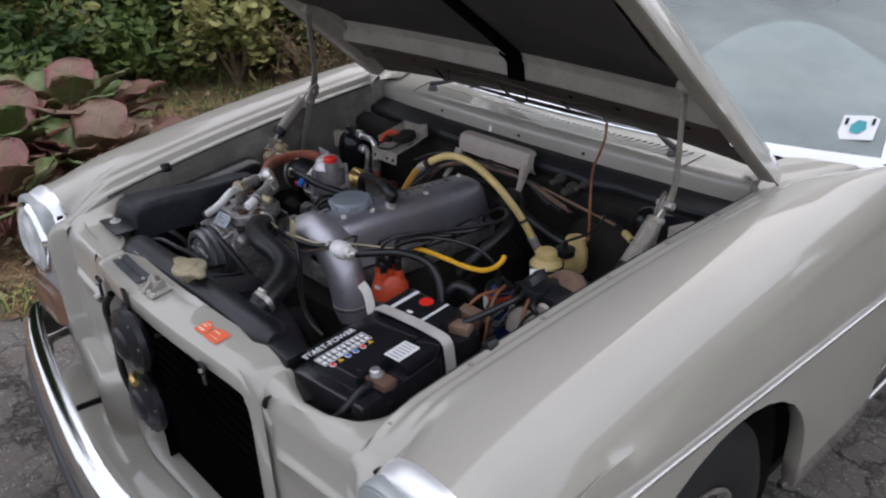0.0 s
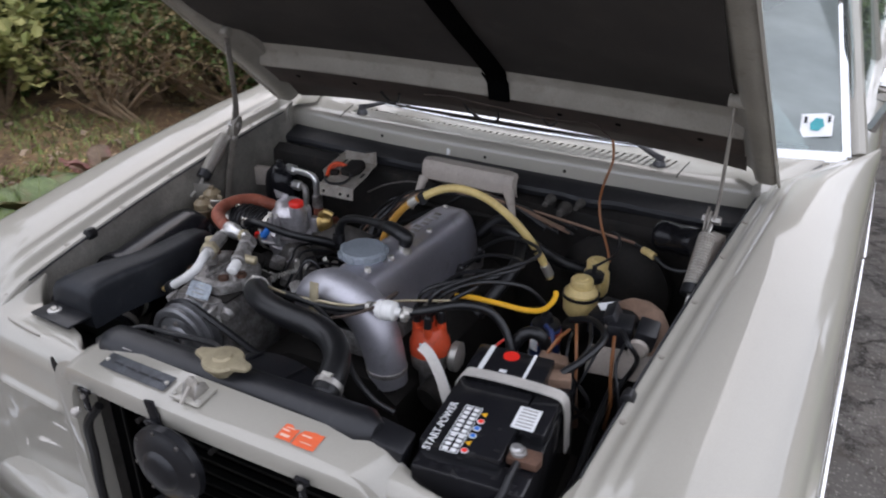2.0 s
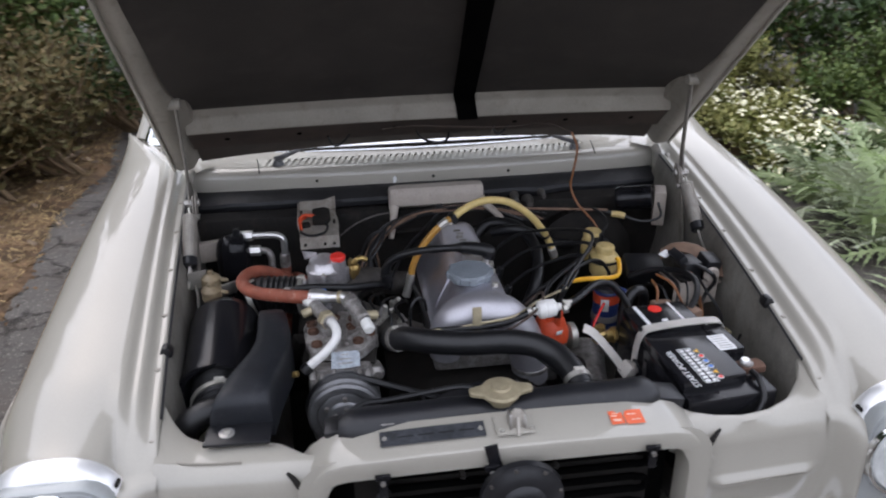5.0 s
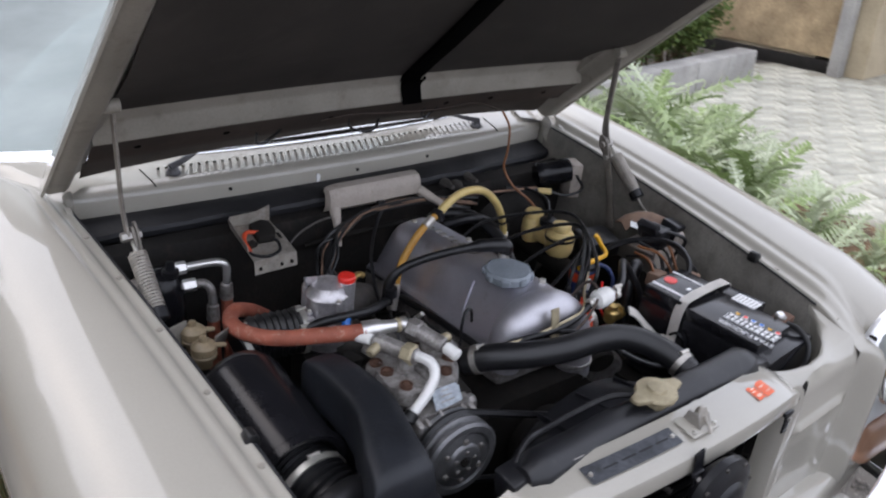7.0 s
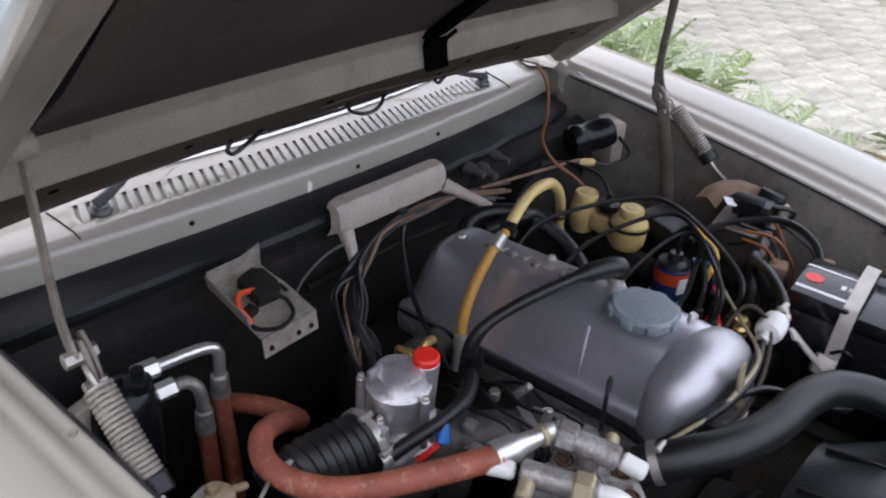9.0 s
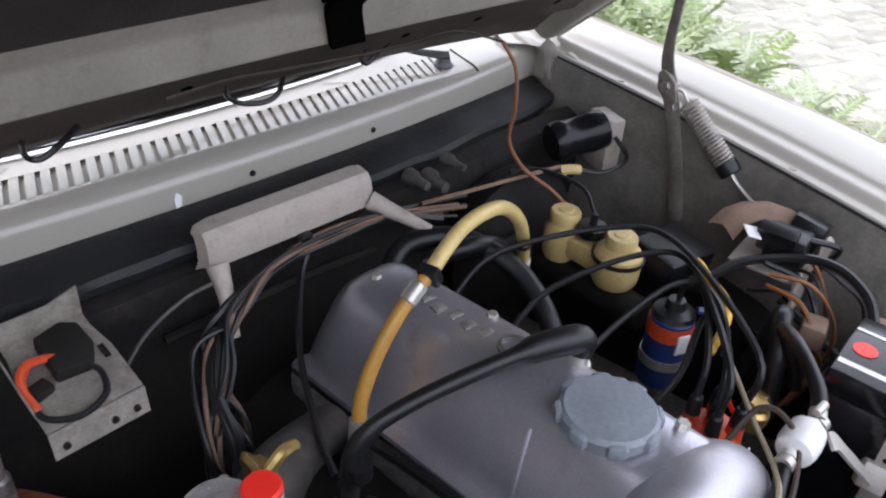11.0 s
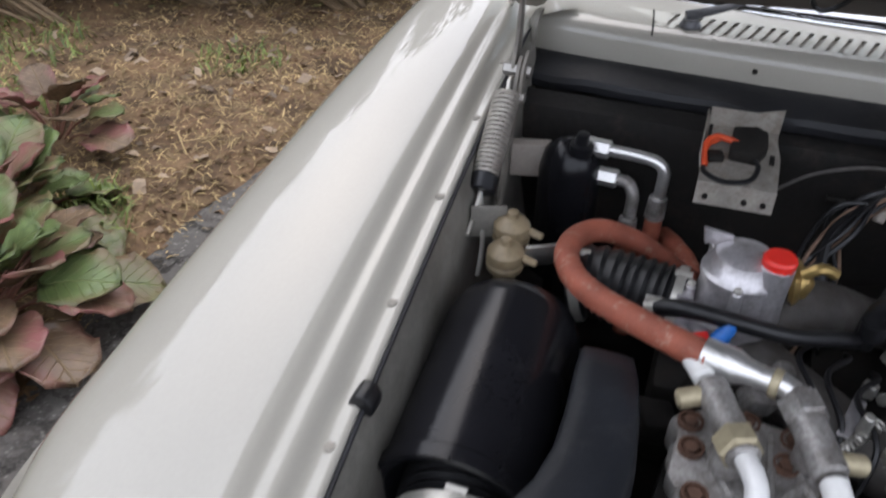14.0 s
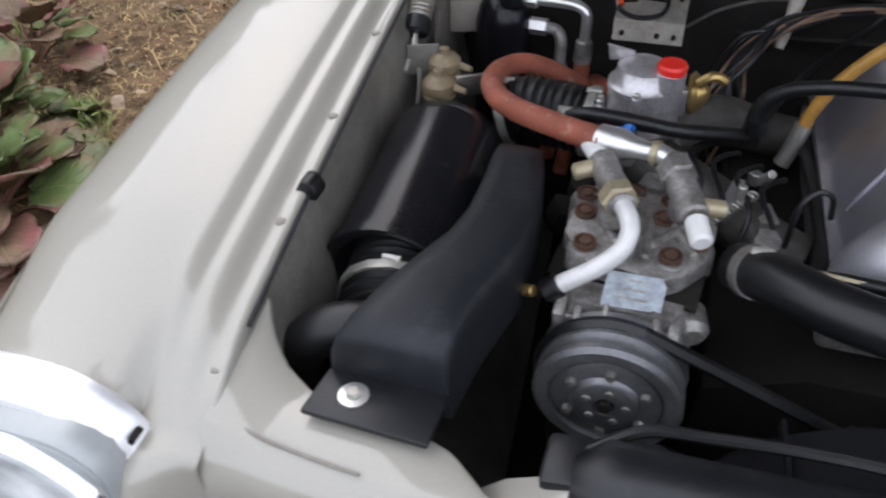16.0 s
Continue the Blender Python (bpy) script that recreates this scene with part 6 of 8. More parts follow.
part("red_wire", tube([tray_pt(-0.045, 0.030, 0.003), tray_pt(-0.043, 0.050, 0.012), tray_pt(-0.030, 0.066, 0.012)], 0.0032, 8, 5), ORANGE, rbox)
part("wire_loop", tube([tray_pt(-0.044, 0.030, 0.002), tray_pt(-0.040, 0.010, 0.004), tray_pt(-0.016, -0.004, 0.005), tray_pt(0.012, 0.004, 0.006), tray_pt(0.020, 0.026, 0.008), tray_pt(0.014, 0.040, 0.010)], 0.0032, 8, 5), WIRE, rbox)

# receiver drier with its pipes
drier = thing("receiver_drier", (-0.505, 0.965, 0.62), "black receiver drier bottle with aluminium fittings", "drier")
part("bottle", lathe((-0.508, 0.968, 0.60), (-0.508, 0.968, 0.9), [(0, 0.0), (0, 0.036), (0.01, 0.042), (0.20, 0.042), (0.225, 0.036), (0.24, 0.022), (0.245, 0.0)], 24), BLACKPAINT, drier)
part("switch", lathe((-0.494, 0.951, 0.835), (-0.492, 0.949, 0.88), [(0, 0.0), (0, 0.016), (0.012, 0.016), (0.014, 0.009), (0.028, 0.008), (0.03, 0)], 12), BLACKPLASTIC, drier)
for p0, p1 in (((-0.490, 0.972, 0.836), (-0.458, 0.968, 0.8365)), ((-0.478, 0.968, 0.797), (-0.442, 0.964, 0.798))):
    part("hex_nut", rod(p0, p1, 0.0125, None, 6, 0.002), POLALU, drier)
hose("drier_pipe", "bare aluminium pipe bent down from the drier", [(-0.46, 0.968, 0.8365), (-0.425, 0.962, 0.8385), (-0.398, 0.956, 0.838), (-0.386, 0.953, 0.828), (-0.385, 0.953, 0.805), (-0.386, 0.955, 0.78)], 0.0078, POLALU, "pipe")
hose("drier_pipe", "bare aluminium pipe bent down from the drier", [(-0.444, 0.964, 0.798), (-0.428, 0.96, 0.797), (-0.419, 0.952, 0.786), (-0.418, 0.947, 0.765), (-0.419, 0.945, 0.745)], 0.0085, GREYALU, "pipe")
hose("hose_end", "crimped ferrule and red-brown hose running down", [(-0.386, 0.955, 0.765), (-0.387, 0.953, 0.72), (-0.39, 0.94, 0.66), (-0.40, 0.92, 0.58)], 0.012, BROWNRED)
hose("hose_end", "crimped ferrule and red-brown hose running down", [(-0.419, 0.945, 0.725), (-0.42, 0.943, 0.69), (-0.425, 0.93, 0.60)], 0.012, BROWNRED)
part("ferrule", rod((-0.386, 0.9545, 0.79), (-0.387, 0.955, 0.755), 0.012, 0.0135, 12, 0.002), GREYALU, drier)
part("ferrule", rod((-0.4185, 0.946, 0.755), (-0.42, 0.944, 0.72), 0.012, 0.0135, 12, 0.002), GREYALU, drier)
part("bracket", box((-0.565, 0.975, 0.80), (0.055, 0.02, 0.05), (0, 0, 15), 0.003), BEIGE, drier, "pale mounting bracket")

# carburettor
carb = thing("carburettor", (-0.29, 0.72, 0.72), "cast aluminium carburettor with a bright red cap", "carburettor")
part("body", lathe((-0.288, 0.728, 0.72), (-0.286, 0.728, 0.9), [(0, 0.0), (0, 0.044), (0.05, 0.046), (0.056, 0.052), (0.068, 0.052), (0.072, 0.045), (0.080, 0.044), (0.083, 0.047), (0.091, 0.047), (0.095, 0.0395), (0.130, 0.0365), (0.133, 0.039), (0.139, 0.039), (0.143, 0.034), (0.159, 0.029), (0.163, 0.022), (0.165, 0.0)], 36), CARBALU, carb)
part("base_flange", prism(rrect(0.056, 0.046, 0.015), (-0.29, 0.728, 0.788), (1, 0.1, 0), (-0.1, 1, 0), 0.007, 0.002), CARBALU, carb)
part("damper_boss", rod((-0.258, 0.716, 0.80), (-0.256, 0.715, 0.884), 0.0155, 0.0165, 18, 0.002), CARBALU, carb)
part("red_cap", lathe((-0.256, 0.715, 0.882), (-0.256, 0.715, 0.92), [(0, 0.0), (0, 0.0158), (0.008, 0.0165), (0.011, 0.0145), (0.012, 0.0)], 22), REDPL, carb, "bright red damper cap")
for k, h in enumerate((0.862, 0.838, 0.862, 0.838, 0.858)):
    a = 6.283 * k / 5 + 2.2
    cx, cy = -0.288 + 0.044 * math.cos(a), 0.728 + 0.044 * math.sin(a)
    part("screw_pillar", rod((cx, cy, 0.79), (cx, cy, h), 0.0068, 0.0056, 10, 0.001), CARBALU, carb)
    part("screw", rod((cx, cy, h), (cx, cy, h + 0.005), 0.0042, None, 8, 0.001), GALV, carb)
part("vent_fin", prism([(-0.016, 0.0), (0.010, 0.0), (0.012, 0.010), (-0.020, 0.020)], (-0.312, 0.742, 0.878), (1, 0.3, 0), (0, 0, 1), 0.004, 0.001), CARBALU, carb)
part("brass_ball", lathe((-0.272, 0.728, 0.872), (-0.272, 0.728, 0.9), [(0, 0.0), (0.002, 0.005), (0.006, 0.0065), (0.010, 0.005), (0.012, 0)], 12), BRASSDULL, carb)
part("ear", box((-0.335, 0.708, 0.812), (0.018, 0.018, 0.040), (0, 0, 20), 0.003), CARBALU, carb)
part("ear", box((-0.243, 0.757, 0.820), (0.016, 0.016, 0.045), (0, 0, 20), 0.003), CARBALU, carb)
part("choke_disc", lathe((-0.232, 0.772, 0.828), (-0.205, 0.77, 0.832), [(0, 0.0), (0, 0.021), (0.005, 0.026), (0.009, 0.022), (0.011, 0.018), (0.016, 0.016), (0.022, 0.006), (0.024, 0)], 22), BRASS, carb, "brass choke cover")
part("spindle", tube([(-0.225, 0.755, 0.85), (-0.21, 0.755, 0.862), (-0.195, 0.76, 0.855)], 0.006, 8, 4), BRASS, carb)
part("lower_body", box((-0.29, 0.70, 0.70), (0.12, 0.12, 0.12), bevel=0.015), GRIME, carb)
part("blue_plug", rod((-0.298, 0.646, 0.828), (-0.287, 0.655, 0.847), 0.009, 0.007, 12, 0.002), BLUECAP, carb, "small bright blue plug")
part("red_plug", tube([(-0.308, 0.644, 0.836), (-0.318, 0.648, 0.828), (-0.326, 0.656, 0.816)], 0.004, 6, 3), REDPL, carb)
for x, y, z, s_ in ((-0.30, 0.62, 0.78, 0.035), (-0.25, 0.63, 0.785, 0.03), (-0.34, 0.60, 0.75, 0.04), (-0.23, 0.66, 0.80, 0.02), (-0.20, 0.60, 0.77, 0.028)):
    part("linkage_block", box((x, y, z), (s_, s_ * 0.9, s_ * 0.8), (10, 20, 25), 0.005), GREYALU if s_ < 0.034 else GRIME, carb)
manifold = thing("intake_manifold", (-0.15, 0.7, 0.74), "stained aluminium intake manifold", "manifold")
part("runner", tube([(-0.09, 0.60, 0.745), (-0.13, 0.61, 0.755), (-0.18, 0.64, 0.765), (-0.23, 0.68, 0.765), (-0.27, 0.71, 0.77)], [0.026, 0.028, 0.032, 0.034, 0.036], 16, 5), SOOTALU, manifold)
part("runner", tube([(-0.09, 0.84, 0.745), (-0.14, 0.83, 0.755), (-0.20, 0.79, 0.785), (-0.26, 0.75, 0.77)], [0.026, 0.028, 0.032, 0.036], 16, 5), SOOTALU, manifold)
for p in ((-0.135, 0.60, 0.775), (-0.17, 0.62, 0.785), (-0.145, 0.69, 0.77)):
    part("nut", rod(p, Vector(p) + Vector((0, 0, 0.015)), 0.008, None, 6, 0.001), GALV, manifold)
r4 = random.Random(33)
linkage = thing("throttle_linkage", (-0.18, 0.6, 0.77), "small aluminium brackets, levers and springs of the throttle linkage", "linkage")
for k in range(9):
    p = Vector((r4.uniform(-0.235, -0.125), r4.uniform(0.52, 0.67), r4.uniform(0.775, 0.81)))
    if k % 3 == 0:
        part("lever", box(p, (0.012, 0.045, 0.004), (r4.uniform(-30, 30), r4.uniform(-20, 20), r4.uniform(0, 180)), 0.0012), CARBALU, linkage)
    elif k % 3 == 1:
        part("bracket", prism([(-0.014, -0.01), (0.012, -0.012), (0.016, 0.004), (0.004, 0.016), (-0.012, 0.012)], p, (math.cos(k), math.sin(k), 0.2), (-math.sin(k), math.cos(k), 0.5), 0.004, 0.001), GREYALU, linkage)
    else:
        part("pivot", rod(p, p + Vector((r4.uniform(-0.02, 0.02), r4.uniform(-0.02, 0.02), 0.022)), 0.006, 0.005, 8, 0.001), GALV, linkage)
part("return_spring", spring((-0.20, 0.55, 0.80), (-0.15, 0.61, 0.812), 0.005, 14, 0.0011), GALV, linkage)
for k in range(4):
    x, y = -0.14 - 0.025 * k, 0.53 + 0.02 * k
    hose("engine_wire", "thin black wire between the carburettor and valve cover", [(x, y, 0.76), (x + 0.01, y + 0.03, 0.80 + 0.008 * (k % 2)), (x - 0.005, y + 0.08, 0.815), (x + 0.02, y + 0.13, 0.80), (x + 0.03, y + 0.18, 0.765)], 0.003, WIRE, "cable", "thin wires beside the engine", seg=6)
hose("fuel_hose", "black fuel hose curving in front of the carburettor", [(-0.365, 0.668, 0.835), (-0.335, 0.660, 0.848), (-0.29, 0.658, 0.848), (-0.235, 0.668, 0.838), (-0.19, 0.695, 0.825), (-0.165, 0.72, 0.81)], 0.0085, RUBBER, clamps=(0.02,))
hose("fuel_hose", "black fuel hose curving in front of the carburettor", [(-0.36, 0.675, 0.826), (-0.33, 0.668, 0.838), (-0.28, 0.667, 0.838), (-0.23, 0.68, 0.828), (-0.19, 0.705, 0.815)], 0.006, RUBBER)
hose("dipstick_loop", "black wire loop beside the valve cover", [(-0.12, 0.545, 0.80), (-0.118, 0.548, 0.845), (-0.105, 0.555, 0.862), (-0.09, 0.56, 0.855), (-0.085, 0.562, 0.83)], 0.003, WIRE, "cable", seg=6)
hose("cable_loop", "thin brown cable looping round the dome", [(0.10, 0.51, 0.85), (0.13, 0.50, 0.885), (0.13, 0.475, 0.89), (0.11, 0.45, 0.875), (0.05, 0.43, 0.85), (-0.03, 0.425, 0.835), (-0.1, 0.45, 0.825), (-0.14, 0.50, 0.815)], 0.0028, SHADEBROWN, "cable", seg=6)

# air cleaner, ribbed hoses and snorkel
cleaner = thing("air_cleaner", (-0.49, 0.55, 0.68), "glossy black air cleaner canister", "air cleaner")
part("canister", lathe((-0.487, 0.425, 0.765), (-0.493, 0.66, 0.790), [(0.0, 0.070), (0.0, 0.075), (0.014, 0.075), (0.018, 0.071), (0.20, 0.071), (0.222, 0.066), (0.236, 0.05), (0.24, 0.0)], 40), BLACKPAINT, cleaner)
part("end_cap", lathe((-0.487, 0.425, 0.765), (-0.493, 0.66, 0.790), [(0.03, 0.0), (0.03, 0.05), (0.004, 0.062), (0.002, 0.070), (0.01, 0.070)], 40), BLACKPLASTIC, cleaner)
hose("intake_bellows", "ribbed black rubber intake bellows with wire clips", [(-0.484, 0.452, 0.760), (-0.481, 0.425, 0.757), (-0.476, 0.395, 0.752), (-0.466, 0.365, 0.742), (-0.455, 0.34, 0.725)], 0.053, RUBBER, clamps=(0.36, 0.86), wave=0.055, seg=26, sub=10)
hose("intake_hose", "thick black hose curling to the inner wing", [(-0.43, 0.335, 0.79), (-0.465, 0.330, 0.802), (-0.50, 0.322, 0.800), (-0.527, 0.315, 0.780), (-0.538, 0.318, 0.745), (-0.54, 0.34, 0.69), (-0.538, 0.37, 0.62)], 0.023, RUBBER, seg=18)
hose("carburettor_bellows", "ribbed black rubber bellows into the carburettor", [(-0.455, 0.735, 0.790), (-0.425, 0.738, 0.797), (-0.39, 0.735, 0.797), (-0.355, 0.73, 0.797), (-0.335, 0.728, 0.797)], 0.040, RUBBER, clamps=(0.08, 0.95), wave=0.06, seg=26, sub=9)
DUCTPLASTIC = mat("matte_grey_black_plastic", (0.013, 0.0145, 0.018), 0.45, 0.0, 0.3, 14, 300, 0.18, dirt=(0.04, 0.04, 0.043), dirt_amount=0.3)
DUCTPLASTIC.node_tree.nodes["Principled BSDF"].inputs["Specular IOR Level"].default_value = 0.32
snork = thing("intake_snorkel", (-0.42, 0.4, 0.75), "matte black plastic intake snorkel bolted to the panel", "intake duct")
secs = []
for cx, y, hw, zt, dp in ((-0.424, 0.262, 0.050, 0.826, 0.03), (-0.424, 0.2625, 0.049, 0.852, 0.06), (-0.422, 0.268, 0.047, 0.864, 0.075), (-0.418, 0.285, 0.045, 0.870, 0.08), (-0.410, 0.32, 0.042, 0.873, 0.08), (-0.397, 0.36, 0.038, 0.874, 0.08), (-0.384, 0.40, 0.034, 0.873, 0.08), (-0.379, 0.44, 0.032, 0.871, 0.08), (-0.381, 0.49, 0.030, 0.869, 0.08), (-0.386, 0.535, 0.028, 0.865, 0.08), (-0.390, 0.565, 0.025, 0.857, 0.08), (-0.392, 0.582, 0.020, 0.84, 0.08), (-0.393, 0.590, 0.012, 0.81, 0.06)):
    secs.append([Vector((cx + u * hw, y, zt + w)) for u, w in ((-1.05, -dp), (-1.01, -0.020), (-0.99, -0.011), (-0.94, -0.004), (-0.86, -0.0005), (-0.4, 0.001), (0.4, 0.001), (0.86, -0.0005), (0.94, -0.004), (0.99, -0.011), (1.01, -0.020), (1.05, -dp))])
part("duct_body", loft(secs, closed=True, caps=True), DUCTPLASTIC, snork, sharp=72)
part("flange", prism([(-0.056, -0.026), (0.050, -0.030), (0.052, 0.022), (-0.05, 0.022)], (-0.426, 0.243, 0.8145), (1, 0, 0), (0, 1, 0), 0.006, 0.002), BLACKPLASTIC, snork)
part("washer", lathe((-0.446, 0.241, 0.8205), (-0.446, 0.241, 0.83), [(0, 0.0), (0, 0.0125), (0.002, 0.0125), (0.0025, 0.009), (0.003, 0.0)], 20), POLALU, snork, "bright washer and screw")
part("screw", rod((-0.446, 0.241, 0.823), (-0.446, 0.241, 0.828), 0.0065, 0.006, 6, 0.001), GALV, snork)

# vacuum valves on the wing
TANPLASTIC = mat("aged_tan_plastic", (0.23, 0.18, 0.11), 0.45, 0.0, 0.25, 30, 200, 0.1, dirt=(0.16, 0.10, 0.055), dirt_amount=0.4)
valves = thing("vacuum_valves", (-0.53, 0.72, 0.82), "two aged tan vacuum valves on the inner wing", "valve")
for x, y, z in ((-0.528, 0.742, 0.842), (-0.524, 0.705, 0.832)):
    v = part("valve_body", lathe((x, y, z - 0.035), (x, y, z + 0.05), [(0, 0.0), (0, 0.012), (0.016, 0.014), (0.018, 0.020), (0.024, 0.021), (0.026, 0.0185), (0.028, 0.0185), (0.030, 0.021), (0.040, 0.0205), (0.046, 0.015), (0.049, 0.007), (0.056, 0.006), (0.057, 0)], 20), TANPLASTIC, valves)
    part("hose_barb", rod((x + 0.018, y, z), (x + 0.036, y - 0.004, z - 0.002), 0.005, 0.004, 8, 0.001), TANPLASTIC, v)
part("bracket", box((-0.555, 0.74, 0.845), (0.04, 0.004, 0.04), (0, 0, 20), 0.001), WINGDIRTSHADE, valves)
part("side_plate", box((-0.490, 0.722, 0.828), (0.036, 0.004, 0.036), (20, 0, 30), 0.001), STEEL, valves)
hose("valve_cable", "two pale wires hanging from the hood spring", [(-0.574, 0.765, 0.87), (-0.566, 0.748, 0.85), (-0.558, 0.73, 0.82), (-0.556, 0.71, 0.79)], 0.003, GALV, "cable", seg=6)

# air conditioning compressor
comp = thing("compressor", (-0.26, 0.45, 0.62), "weathered aluminium air conditioning compressor with pulley", "compressor")
part("crankcase", loft([[Vector((-0.258 + u * w, y, z)) for u, z in ((-1.12, 0.66), (-1.1, 0.76), (-1, 0.80), (-0.9, 0.816), (0.9, 0.816), (1, 0.80), (1.1, 0.76), (1.12, 0.66))] for y, w in ((0.398, 0.048), (0.410, 0.055), (0.44, 0.060), (0.54, 0.060), (0.55, 0.056))], closed=True, caps=True), GREYALU, comp)
part("lower_case", box((-0.258, 0.475, 0.63), (0.12, 0.15, 0.12), bevel=0.02), GRIME, comp)
head_b = prism([(-0.064, -0.024), (-0.048, -0.044), (-0.034, -0.056), (0.036, -0.057), (0.050, -0.046), (0.066, -0.020), (0.067, 0.030), (0.052, 0.050), (0.034, 0.059), (-0.036, 0.060), (-0.056, 0.050), (-0.066, 0.034)], (0, 0, -0.013), (1, 0, 0), (0, 1, 0), 0.023, 0.004)
head_b.transform(pose(-0.258, 0.482, 0.832, 3, 0, -6))
head = part("cylinder_head", head_b, GREYALU, comp, "cast head with rusty bolt recesses")
part("gasket", box((-0.258, 0.482, 0.817), (0.136, 0.12, 0.004), (3, 0, -6)), GRIME, comp)
for x, y in ((-0.312, 0.520), (-0.309, 0.492), (-0.302, 0.447), (-0.232, 0.528), (-0.237, 0.500), (-0.226, 0.448), (-0.204, 0.473), (-0.268, 0.535)):
    part("bolt_lug", lathe((x, y, 0.815), (x, y, 0.86), [(0, 0.0), (0.0, 0.0165), (0.022, 0.016), (0.0265, 0.013), (0.0268, 0.0)], 14), GREYALU, head)
    bs = part("bolt_recess", lathe((x, y, 0.842), (x, y, 0.86), [(0, 0.0105), (0.0052, 0.0105), (0.0052, 0.0088), (0.001, 0.0085), (0.001, 0.0)], 16), RUST, head, "rusty bolt recess")
    part("bolt", rod((x, y, 0.842), (x, y, 0.8475), 0.0065, 0.006, 6), RUST, bs)
for x0, y0, x1, y1 in ((-0.262, 0.44, -0.262, 0.53), (-0.248, 0.44, -0.248, 0.53), (-0.235, 0.51, -0.205, 0.455), (-0.298, 0.50, -0.276, 0.455), (-0.245, 0.46, -0.215, 0.50)):
    part("casting_rib", rod((x0, y0, 0.842), (x1, y1, 0.842), 0.0045, None, 8, 0.002), GREYALU, head)
part("name_plate", prism([(-0.026, -0.015), (-0.022, -0.015), (-0.022, -0.0135), (-0.018, -0.0135), (-0.018, -0.015), (0.018, -0.015), (0.018, -0.0135), (0.022, -0.0135), (0.022, -0.015), (0.026, -0.014), (0.027, 0.008), (0.023, 0.015), (-0.024, 0.016)], (-0.252, 0.409, 0.830), (1, 0.05, 0), (0, 0.62, 0.78), 0.002), mat("worn_blue_grey_plate", (0.30, 0.33, 0.36), 0.5, 0.35, 0.3, 60, 300, 0.1, dirt=(0.13, 0.13, 0.13), dirt_amount=0.35), comp, "worn blue-grey data plate with illegible print")
for x, w, z in ((-0.312, 0.010, 0.785), (-0.296, 0.007, 0.782), (-0.272, 0.006, 0.790), (-0.228, 0.008, 0.784), (-0.212, 0.010, 0.780)):
    part("case_rib", box((x, 0.403, z), (w, 0.028, 0.062), (14, 0, 0), 0.003), GREYALU, comp)
part("case_collar", lathe((-0.258, 0.412, 0.752), (-0.258, 0.39, 0.752), [(0, 0.0), (0, 0.062), (0.010, 0.066), (0.014, 0.064), (0.015, 0.0)], 36), GREYALU, comp)
for k in range(3):
    part("print_bar", box((-0.252, 0.4035 + 0.005 * k, 0.8265 + 0.0062 * k), (0.026 - 0.006 * k, 0.0012, 0.002), (-52, 0, 0)), GREYALU, comp)
for x, y, z in ((-0.305, 0.408, 0.79), (-0.215, 0.405, 0.79), (-0.235, 0.40, 0.775), (-0.285, 0.402, 0.78)):
    part("case_bolt", rod((x, y, z), (x, y - 0.014, z + 0.004), 0.007, None, 6, 0.001), GALV, comp)
part("boss", lathe((-0.202, 0.44, 0.79), (-0.194, 0.405, 0.788), [(0, 0.0), (0, 0.016), (0.025, 0.016), (0.032, 0.010), (0.033, 0)], 16), GREYALU, comp)
pul = part("pulley", lathe((-0.258, 0.395, 0.752), (-0.258, 0.33, 0.752), [(0, 0.03), (0.0, 0.064), (0.004, 0.0675), (0.010, 0.066), (0.016, 0.056), (0.022, 0.066), (0.028, 0.0665), (0.034, 0.058), (0.040, 0.0665), (0.046, 0.0665), (0.050, 0.062), (0.050, 0.052), (0.044, 0.050), (0.044, 0.0)], 48), mat("dull_steel_pulley", (0.20, 0.20, 0.205), 0.42, 0.65, 0.25, 20, 250, 0.15), comp, "dull steel clutch pulley")
part("clutch_plate", lathe((-0.258, 0.353, 0.752), (-0.258, 0.33, 0.752), [(0, 0.0), (0, 0.047), (0.005, 0.048), (0.007, 0.044), (0.007, 0.032), (0.011, 0.030), (0.013, 0.026), (0.013, 0.011), (0.008, 0.010), (0.008, 0.0)], 40), bpy.data.materials["dull_steel_pulley"], pul)
for k in range(6):
    a = 6.283 * k / 6 + 0.5
    part("rivet", rod((-0.258 + 0.037 * math.cos(a), 0.348, 0.752 + 0.037 * math.sin(a)), (-0.258 + 0.037 * math.cos(a), 0.341, 0.752 + 0.037 * math.sin(a)), 0.0055, 0.004, 8), GREYALU, pul)
part("hub_nut", rod((-0.258, 0.348, 0.752), (-0.258, 0.3385, 0.752), 0.0075, None, 6, 0.001), GRIME, pul)
for k in range(5):
    a = 6.283 * k / 5 + 0.2
    part("hub_rivet", lathe((-0.258 + 0.0185 * math.cos(a), 0.3405, 0.752 + 0.0185 * math.sin(a)), (-0.258 + 0.0185 * math.cos(a), 0.33, 0.752 + 0.0185 * math.sin(a)), [(0, 0.0042), (0.002, 0.0036), (0.0032, 0.0)], 10), GREYALU, pul)
belt = thing("drive_belt", (-0.13, 0.375, 0.7), "black rubber drive belt running to the fan pulley", "belt")
loop = []
for a in np.linspace(70, 262, 14):
    loop.append(Vector((-0.258 + 0.0655 * math.cos(radians(a)), 0.378, 0.752 + 0.0655 * math.sin(radians(a)))))
for a in np.linspace(262, 430, 12):
    loop.append(Vector((0.0 + 0.062 * math.cos(radians(a)), 0.384, 0.64 + 0.062 * math.sin(radians(a)))))
loop.append(loop[0])
part("belt_loop", tube(loop, 0.0065, 6, 2, cap=False), RUBBER, belt)
